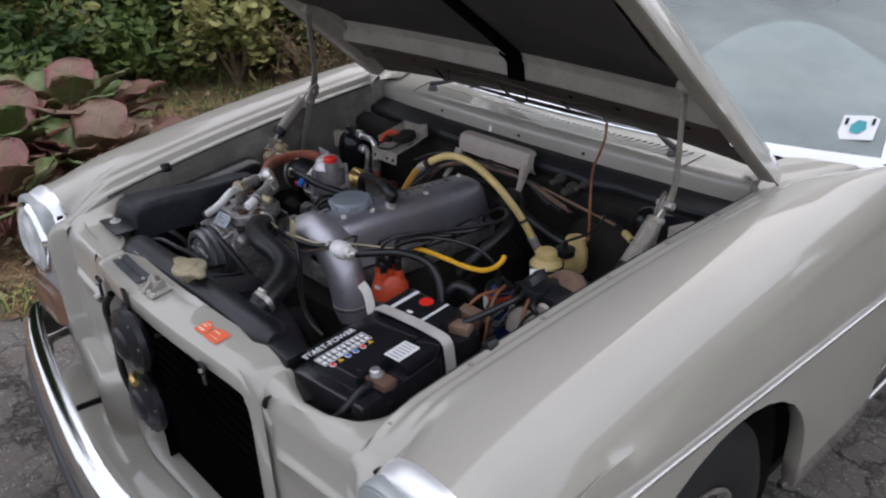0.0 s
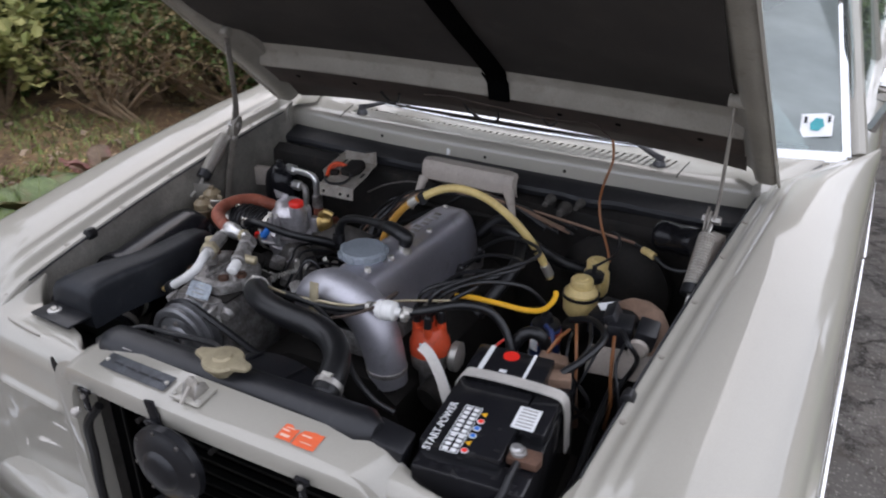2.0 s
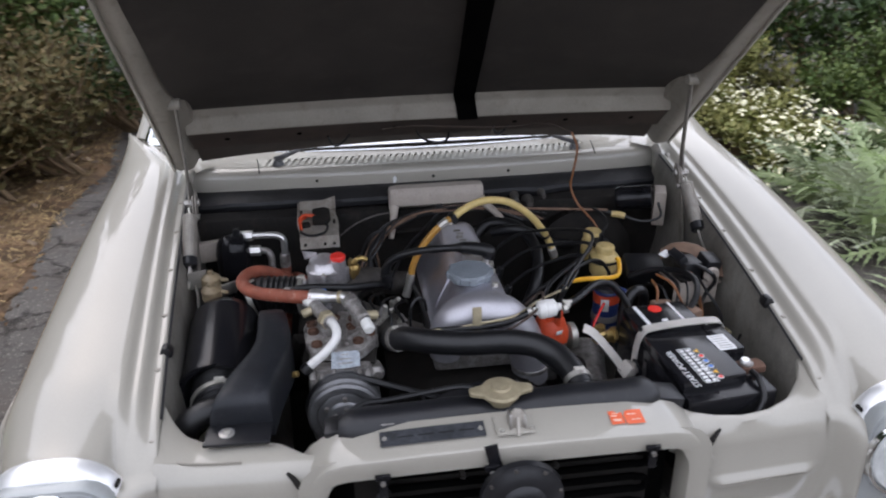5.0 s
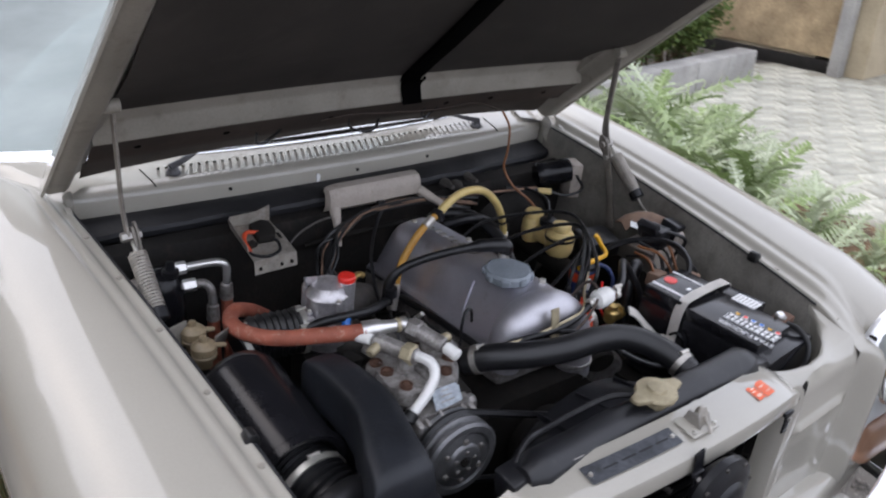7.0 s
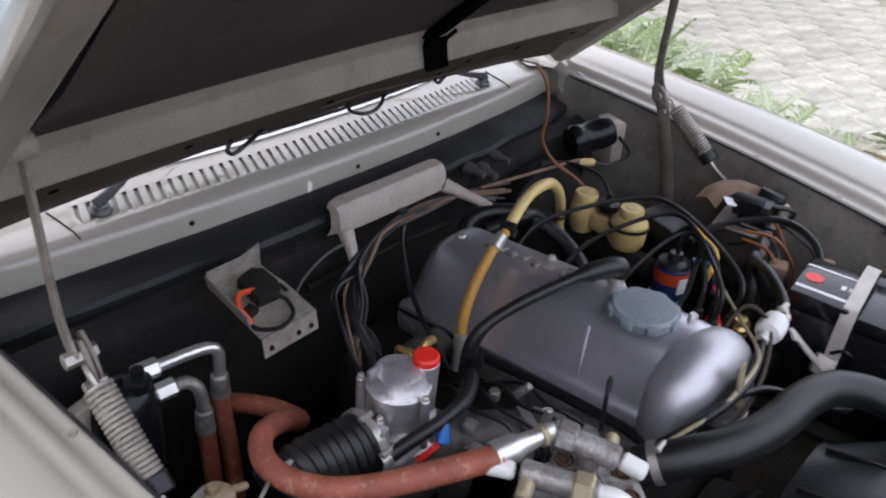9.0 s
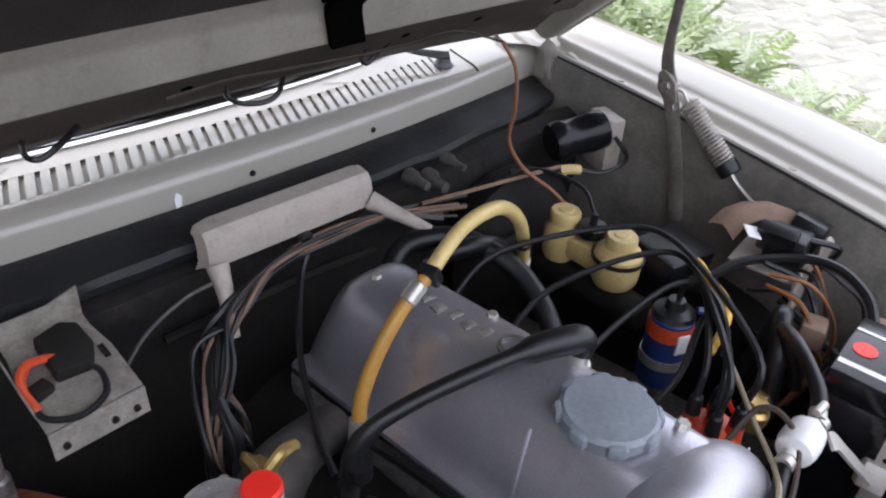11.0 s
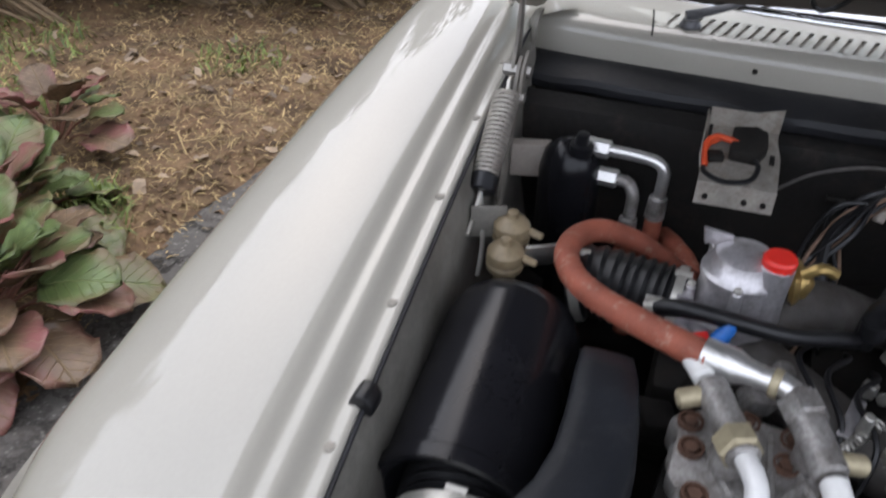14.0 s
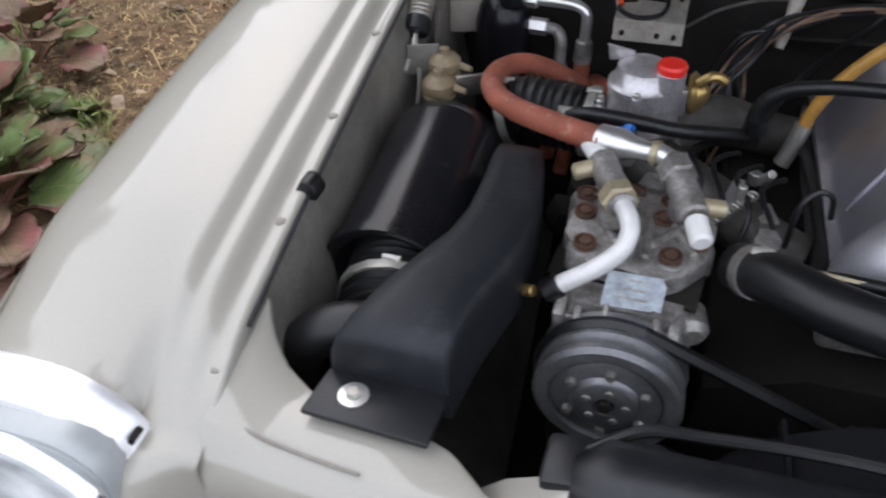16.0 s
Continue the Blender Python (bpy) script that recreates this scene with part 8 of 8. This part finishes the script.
def bergenia(x, y, size, count, red, seed, label):
    r = random.Random(seed)
    ob = new("bergenia")
    z = bed_height(x, y) - 0.01
    ob.location = (x, y, z)
    tagged(ob, label, "plant", "broad-leaved plants in the bed")
    count = int(count * 1.35)
    for k in range(count):
        a = k * 2.4 + r.uniform(-0.3, 0.3)
        t = k / count
        tilt = 58 - 66 * t + r.uniform(-10, 10)
        L = size * r.uniform(0.20, 0.35)
        h = size * (0.30 - 0.24 * t)
        base = Vector((0.1 * size * math.cos(a) * t, 0.1 * size * math.sin(a) * t, 0.0))
        tip = Vector((size * (0.1 + 0.32 * t) * math.cos(a), size * (0.1 + 0.32 * t) * math.sin(a), h))
        o = new("leaf", r.choice(LEAVES["red" if r.random() < red * (0.5 + t) else "green"]))
        o.parent = ob
        o.matrix_local = Matrix.Translation(tip) @ Euler((radians(tilt), radians(r.uniform(-14, 14)), a - math.pi / 2)).to_matrix().to_4x4() @ Matrix.Scale(L, 4)
        st = part("stalk", tube([base, (base + tip) / 2 + Vector((0, 0, 0.03 * size)), tip], 0.008 * size, 5, 3), STALK, None)
        st.parent = ob


bergenia(-1.90, 1.10, 0.58, 30, 0.55, 1, "low plant with broad green leaves turning winter red")
bergenia(-2.18, 1.40, 0.58, 28, 0.30, 2, "low plant with broad glossy green leaves")
bergenia(-2.0, 0.74, 0.52, 26, 0.95, 3, "low plant with mostly winter-red leaves")
bergenia(-2.65, 0.95, 0.80, 28, 0.75, 4, "low plant with broad bronze and green leaves")
bergenia(-2.95, 0.60, 0.90, 30, 0.85, 5, "low plant with broad bronze leaves")
bergenia(-2.4, 0.45, 0.74, 24, 0.95, 6, "low plant with dark red leaves")
bergenia(-2.45, 1.95, 0.50, 12, 0.25, 7, "low plant with pale green leaves")
bergenia(-3.35, 1.1, 1.05, 26, 0.6, 8, "low plant with broad bronze and green leaves")


def shrub(name, x, y, z, size, leaf, count, material_, seed, label, lsize=(0.04, 0.08), bark=None, limbs=9, category="shrub", sprigs=0):
    """Trunk and limbs, and a ragged crown of single leaves gathered round the limb tips."""
    r = random.Random(seed)
    ob = new(name)
    ob.location = (x, y, z)
    tagged(ob, label, category, "")
    rx, ry, rz = size
    tips = []
    for k in range(limbs):
        a = 6.283 * k / limbs + r.uniform(-0.4, 0.4)
        d = r.uniform(0.35, 0.95)
        tip = Vector((rx * d * math.cos(a), ry * d * math.sin(a), rz * r.uniform(0.35, 1.0)))
        mid = tip * 0.5 + Vector((r.uniform(-0.1, 0.1) * rx, r.uniform(-0.1, 0.1) * ry, 0.05 * rz))
        limb = part("limb", tube([Vector((0.02 * k - 0.05, 0, -0.05)), mid * 0.6, mid, tip], [0.028 * rz, 0.018 * rz, 0.011 * rz, 0.004 * rz], 6, 3), bark or BARK, None)
        limb.parent = ob
        tips += [tip, mid.lerp(tip, 0.5), mid.lerp(tip, 0.75)]
        for _ in range(4):
            q = mid.lerp(tip, r.uniform(0, 1))
            e = q + Vector((r.uniform(-0.3, 0.3) * rx, r.uniform(-0.3, 0.3) * ry, r.uniform(-0.05, 0.3) * rz))
            tw = part("twig", tube([q, (q + e) / 2 + Vector((0, 0, 0.02)), e], [0.006 * rz, 0.002 * rz], 4, 2), bark or BARK, None)
            tw.parent = ob
            tips.append(e)
    verts, faces = [], []
    for _ in range(count):
        c = r.choice(tips)
        p = c + Vector((r.gauss(0, 0.13) * rx, r.gauss(0, 0.13) * ry, r.gauss(0, 0.1) * rz))
        if p.z < 0.0:
            continue
        L = r.uniform(*lsize)
        W = L * leaf
        d = Vector((r.gauss(0, 1), r.gauss(0, 1), r.gauss(0.1, 0.6))).normalized()
        w = d.cross(Vector((r.gauss(0, 0.4), r.gauss(0, 0.4), 1))).normalized() * W
        nrm = d.cross(w).normalized() * L * 0.12
        k = len(verts)
        verts += [p, p + d * L * 0.35 + w + nrm, p + d * L * 0.5, p + d * L * 0.35 - w + nrm, p + d * L * 0.75 + w * 0.7 + nrm, p + d * L * 0.75 - w * 0.7 + nrm, p + d * L - nrm]
        faces += [(k, k + 1, k + 2), (k, k + 2, k + 3), (k + 2, k + 1, k + 4), (k + 2, k + 5, k + 3), (k + 2, k + 4, k + 6), (k + 2, k + 6, k + 5)]
    me = bpy.data.meshes.new("crown")
    me.from_pydata(verts, [], faces)
    me.materials.append(material_)
    cr = tagged(new("crown", me), kind="stuff")
    cr.parent = ob
    return ob


BARK = mat("grey_brown_bark", (0.20, 0.14, 0.085), 0.9, 0.0, 0.35, 20, 150, 0.6)
DEADWOOD = mat("dry_pale_branches", (0.21, 0.145, 0.085), 0.9, 0.0, 0.3, 20, 150, 0.4)
DARKGREEN = leaf_mat("dark_evergreen_leaf", (0.026, 0.052, 0.014), (0.06, 0.095, 0.022), 0.4, True)
MIDGREEN = leaf_mat("mid_green_leaf", (0.055, 0.095, 0.022), (0.11, 0.145, 0.035), 0.5, True)
YELLOWGREEN = leaf_mat("yellow_green_leaf", (0.14, 0.16, 0.04), (0.30, 0.28, 0.10), 0.55, True)
OLIVE = leaf_mat("olive_brown_leaf", (0.085, 0.085, 0.03), (0.16, 0.11, 0.045), 0.6, True)
SILVER = leaf_mat("silver_green_leaf", (0.26, 0.34, 0.14), (0.52, 0.56, 0.42), 0.6)

for k, (x, y, sx, sz, m_, lab) in enumerate((
        (-5.6, 2.6, 1.1, 1.5, DARKGREEN, "dense dark evergreen shrub at the back of the bed"),
        (-5.2, 3.9, 1.1, 1.6, DARKGREEN, "dense dark evergreen shrub at the back of the bed"),
        (-4.6, 5.2, 1.2, 1.8, OLIVE, "straggly olive-brown shrub behind the mulch"),
        (-6.2, 1.4, 1.1, 1.4, MIDGREEN, "leafy green shrub at the back of the bed"),
        (-6.4, 0.1, 1.1, 1.3, DARKGREEN, "leafy green shrub at the back of the bed"),
        (-3.3, 4.6, 0.9, 1.6, OLIVE, "half-bare shrub with tangled olive leaves"),
        (-2.7, 5.9, 1.0, 1.8, MIDGREEN, "half-bare green shrub behind the mulch"),
        (-3.9, 6.6, 1.3, 2.2, DARKGREEN, "tall dark evergreen shrub"),
        (-1.9, 7.2, 1.2, 2.0, DARKGREEN, "tall dark evergreen shrub"))):
    shrub("shrub", x, y, 0, (sx, sx, sz), 0.24, 3800, m_, 20 + k, lab, (0.07, 0.13))
for k, (x, y, sx, sz) in enumerate(((-3.1, 3.6, 0.8, 0.75), (-2.6, 4.6, 0.8, 0.8), (-3.6, 3.0, 0.6, 0.6))):
    shrub("dry_bush", x, y, 0, (sx, sx, sz), 0.3, 350, OLIVE, 50 + k, "tangle of dry pale branches with few leaves", (0.03, 0.06), DEADWOOD, 24, "bush")
for k, (x, y, sx, sz, m_) in enumerate((
        (2.25, 5.3, 0.5, 0.55, YELLOWGREEN), (2.45, 4.7, 0.42, 0.42, YELLOWGREEN), (2.55, 4.15, 0.36, 0.34, YELLOWGREEN), (2.6, 3.65, 0.34, 0.30, YELLOWGREEN), (2.62, 3.2, 0.28, 0.24, MIDGREEN), (3.0, 5.2, 0.5, 0.7, YELLOWGREEN),
        (2.2, 6.2, 0.7, 0.8, YELLOWGREEN), (1.4, 7.6, 0.9, 0.9, MIDGREEN), (3.1, 6.2, 1.1, 1.5, DARKGREEN), (3.9, 5.6, 1.0, 1.3, DARKGREEN), (0.2, 8.6, 1.4, 1.8, DARKGREEN), (2.2, 8.6, 1.5, 2.2, DARKGREEN))):
    small = m_ is YELLOWGREEN
    shrub("shrub", x - 0.08 * small, y, 0, (sx, sx, sz), 0.3, 5200 if small else 3200, m_, 70 + k, "yellow-green leafy shrub along the driveway" if small else "dark green shrub along the driveway", (0.025, 0.055) if small else (0.05, 0.10))

FLOWERMAT = mat("pale_yellow_petals", (0.78, 0.75, 0.52), 0.6, 0.0, 0.2, 20, 80, 0.1, island=True, piece=0.3)
blades(rng, 1500, lambda r: (lambda y: (2.42 + 0.12 * math.sin(2 * y) + r.uniform(-0.3, 0.35), y, r.uniform(0.08, 0.42)))(r.uniform(3.0, 6.0)), FLOWERMAT, "pale_flowers", "small pale yellow flowers among the shrubs", (0.014, 0.045), (0.006, 0.016), (-0.2, 0.6))


def frond(seed):
    """One long arching leaf cut into ragged, toothed lobes on both sides of a pale rib."""
    r = random.Random(seed)
    verts, faces = [], []
    n = 17
    sag = r.uniform(0.5, 0.85)
    sway = r.uniform(-0.12, 0.12)

    def spine(t):
        return Vector((sway * t * t, t, 0.5 * t - sag * t * t))

    for i in range(n + 1):
        t = i / n
        w = 0.020 * (1 - 0.8 * t)
        verts += [spine(t) + Vector((-w, 0, 0.004)), spine(t) + Vector((w, 0, 0.004))]
    faces += [(2 * i, 2 * i + 1, 2 * i + 3, 2 * i + 2) for i in range(n)]
    for i in range(2, n + 1):
        t = i / n
        for s in (-1, 1):
            L = 0.24 * math.sin(math.pi * (0.12 + 0.80 * t)) ** 0.8 * r.uniform(0.6, 1.3)
            out = Vector((s * 0.86, 0.42 + r.uniform(-0.2, 0.25), 0.16 + r.uniform(-0.22, 0.14))).normalized()
            wide = Vector((-out.y * s, out.x * s, 0.0)) * (0.0125 + 0.006 * r.random())
            c = spine(t - 0.5 / n)
            lobe = ((0.22, 0.7), (0.36, 2.0), (0.44, 0.7), (0.62, 1.7), (0.70, 0.5), (1.0, 0.0))
            m, k = len(lobe), len(verts)
            side = 1 if s > 0 else 0
            for d, g in lobe:
                verts.append(c + out * L * d + wide * g * (1.25 - d) + Vector((0, 0, -0.07 * d * d * L / 0.2)))
            for d, g in lobe[:-1]:
                verts.append(c + out * L * d * 0.97 - wide * g * (1.25 - d) + Vector((0, 0, -0.05 * d * d * L / 0.2 - 0.01)))
            faces.append((2 * i + side, k, k + m, 2 * i - 2 + side))
            faces += [(k + q, k + q + 1, k + m + q + 1, k + m + q) for q in range(m - 2)]
            faces.append((k + m - 2, k + m - 1, k + 2 * m - 2))
    me = bpy.data.meshes.new("frond")
    me.from_pydata(verts, [], faces)
    me.materials.append(SILVER)
    return me


FRONDS = [frond(k) for k in range(6)]


def cardoon(x, y, size, count, seed, label):
    r = random.Random(seed)
    ob = new("cardoon")
    ob.location = (x, y, far_bed_height(x, y) - 0.02)
    tagged(ob, label, "plant", "silvery plants along the driveway")
    st = part("stem", tube([(0, 0, 0), (0.01, 0, size * 0.15), (0.0, 0.02, size * 0.3)], [0.02, 0.014, 0.008], 7, 3), SILVER, None)
    st.parent = ob
    for k in range(count):
        t = k / count
        a = k * 2.4 + r.uniform(-0.5, 0.5)
        tilt = 8 + 58 * t + r.uniform(-12, 12)
        o = new("frond", r.choice(FRONDS))
        o.parent = ob
        o.matrix_local = Matrix.Translation((0.06 * size * math.cos(a), 0.06 * size * math.sin(a), size * 0.28 * t)) @ Euler((radians(tilt), radians(r.uniform(-25, 25)), a)).to_matrix().to_4x4() @ Matrix.Scale(size * r.uniform(0.6, 1.15), 4)


for k, (x, y, sz, n) in enumerate(((2.85, 2.55, 0.62, 30), (2.95, 2.1, 0.50, 26), (2.75, 1.75, 0.40, 22), (2.7, 1.4, 0.30, 18), (2.62, 1.05, 0.24, 14), (3.1, 2.85, 0.45, 22), (2.4, 2.75, 0.45, 22), (2.45, 2.05, 0.55, 26), (2.35, 1.6, 0.42, 22), (2.3, 2.4, 0.50, 24), (2.3, 1.15, 0.34, 18), (2.35, 3.0, 0.45, 20), (2.45, 0.70, 0.28, 16), (2.72, 2.3, 0.5, 22), (2.3, 0.35, 0.34, 18), (2.7, 0.75, 0.34, 18), (2.6, 0.45, 0.30, 16), (2.45, -0.1, 0.28, 14), (2.5, 3.4, 0.4, 18), (2.55, 0.15, 0.22, 12), (2.9, 3.2, 0.5, 20))):
    cardoon(x, y, sz, n, 90 + k, "silvery green thistle-like plant with jagged arching leaves")

# low wall, hedge, building and paving past the planting strip
CONCRETE = mat("grey_concrete", (0.36, 0.35, 0.33), 0.85, 0.0, 0.2, 3, 60, 0.4, dirt=(0.2, 0.19, 0.17), dirt_amount=0.3)
STUCCO = mat("tan_stucco", (0.42, 0.35, 0.24), 0.9, 0.0, 0.2, 2, 80, 0.4, dirt=(0.30, 0.24, 0.15), dirt_amount=0.3)
TIMBER = mat("blotchy_tan_render", (0.36, 0.27, 0.16), 0.9, 0.0, 0.35, 3, 40, 0.6, dirt=(0.22, 0.15, 0.085), dirt_amount=0.45)
SLAB = mat("pale_grey_paving", (0.43, 0.425, 0.36), 0.85, 0.0, 0.28, 6, 90, 0.4, piece=0.17, dirt=(0.30, 0.27, 0.20), dirt_amount=0.35)
JOINT = mat("sandy_paving_joints", (0.30, 0.285, 0.23), 0.95, 0.0, 0.3, 8, 90, 0.5)
low = thing("low_wall", (4.2, 3.7, 0), "low grey concrete garden wall below a hedge", "wall", m=Matrix())
for k in range(6):
    part("concrete_block", box((3.0 + 0.53 * k, 3.58 + 0.08 * k, 0.13), (0.525, 0.2, 0.27), (0, 0, 8.6), 0.012), CONCRETE, low)
for k in range(7):
    x, y = 3.25 + 0.36 * k, 4.06 + 0.055 * k
    shrub("hedge_plant", x, y, 0.1, (0.36, 0.36, 0.62), 0.4, 3200, MIDGREEN, 120 + k, "clipped dark green hedge plant behind the low wall", (0.025, 0.05), None, 10, "hedge")
house = thing("house", (8.5, 6.0, 0), "tan house with a rough blotchy wall face and stucco", "house", m=Matrix())
part("rough_panel", loft([[Vector((6.86 + 0.05 * noise.noise((y * 3, z * 4, 7)), y, z)) for z in np.linspace(0.16, 2.0, 20)] for y in np.linspace(3.68, 6.25, 27)]), TIMBER, house, "rough blotchy tan wall face")
part("base_course", box((6.9, 4.95, 0.06), (0.1, 2.62, 0.13), bevel=0.01), GRIME, house)
part("corner_post", box((6.83, 3.62, 1.0), (0.12, 0.12, 2.0), bevel=0.01), CONCRETE, house)
part("wall", box((9.4, 3.75, 1.4), (5.0, 0.2, 2.8), (0, 0, 6)), STUCCO, house)
part("wall", box((9.4, 6.2, 1.4), (5.0, 4.6, 2.8)), STUCCO, house)
part("roof", box((9.4, 5.9, 2.95), (5.8, 5.8, 0.2)), BROWNFIBRE, house)

paving = setting("pavement", grid_sheet(3.2, 9.0, -3.0, 4.3, 1.0, lambda x, y: 0.006), JOINT, "pale paved yard of rectangular slabs", "pavement")
slab_bm = box((0, 0, 0), (0.29, 0.189, 0.03), bevel=0.012, seg=1)
slab_mesh = bpy.data.meshes.new("slab")
slab_bm.to_mesh(slab_mesh)
slab_bm.free()
slab_mesh.materials.append(SLAB)
for j in range(28):
    for i in range(17):
        u, v = 0.3 * (i + 0.5 * (j % 2)), 0.2 * j
        x, y = 2.95 + u * 0.94 + v * 0.34 - 0.9, -0.9 + v * 0.94 - u * 0.34 + 1.0
        if not (3.28 < x < 6.7 and -0.6 < y < 4.25):
            continue
        o = new("slab", slab_mesh)
        o.parent = paving
        o.matrix_local = pose(x, y, 0.002 + 0.004 * noise.noise((x * 5, y * 5, 0)), 0, 0, -19.9 + rng.uniform(-0.7, 0.7))

# trees that close the view round the drive
for k, (x, y, sx, sz) in enumerate(((-8.3, 5.0, 1.9, 5.2), (-8.8, 2.0, 1.9, 5.6), (-8.9, -1.2, 1.9, 5.0), (-7.0, 8.0, 2.0, 5.6), (-4.2, 10.5, 2.0, 5.8), (5.5, 11.0, 2.0, 4.5))):
    shrub("tree", x, y, 0, (sx, sx, sz), 0.42, 7500, DARKGREEN, 150 + k, "tall leafy evergreen tree behind the garden bed", (0.2, 0.36), None, 15, "tree")

for k, (x, y, sx, sz) in enumerate(((-2.45, 4.2, 0.55, 0.62), (-3.0, 3.9, 0.6, 0.75), (-2.3, 4.9, 0.6, 0.8), (-3.5, 4.3, 0.7, 0.9), (-2.9, 5.0, 0.7, 1.0), (-1.9, 5.6, 0.6, 0.9))):
    shrub("shrub", x, y, 0, (sx, sx, sz), 0.3, 2600, (OLIVE, DARKGREEN)[k % 2], 180 + k, "tangled olive and dark green shrub behind the mulch", (0.03, 0.07), DEADWOOD, 14)

# brushwood along the edge of the mulch
for k, (x, y, sx, sz) in enumerate(((-2.4, 3.85, 0.5, 0.75), (-2.9, 3.7, 0.55, 0.85), (-3.4, 3.6, 0.6, 0.8), (-2.15, 4.4, 0.5, 0.8), (-3.9, 3.5, 0.6, 0.9))):
    shrub("brush", x, y, 0, (sx, sx, sz), 0.26, 1500, (OLIVE, MIDGREEN, OLIVE)[k % 3], 240 + k, "straggly olive brush with bare dry branches beside the mulch", (0.03, 0.08), DEADWOOD, 20, "bush")

# shrubs low along the back of the bed
for k in range(13):
    x, y = -4.3 - 0.9 * ((k * 7) % 5) / 4, 0.9 + 0.36 * k
    shrub("shrub", x, y, 0, (0.45, 0.45, 0.55 + 0.12 * (k % 3)), 0.3, 900, (MIDGREEN, DARKGREEN, YELLOWGREEN)[k % 3 if k % 4 else 0], 200 + k, "low leafy green shrub in the garden bed", (0.06, 0.13), None, 7)

# plain unseen walls added behind the camera, kept low for the chrome's reflections
YARDWALL = mat("dark_rendered_wall", (0.16, 0.15, 0.13), 0.9, 0.0, 0.2, 1.5, 40, 0.4)
setting("wall_south", box((2, -9.5, 1.0), (34, 0.3, 2.0)), YARDWALL, "unseen plain dark wall added to close the yard", "wall")
setting("wall_east", box((16, -1, 1.0), (0.3, 17, 2.0)), YARDWALL, "unseen plain dark wall added to close the yard", "wall")
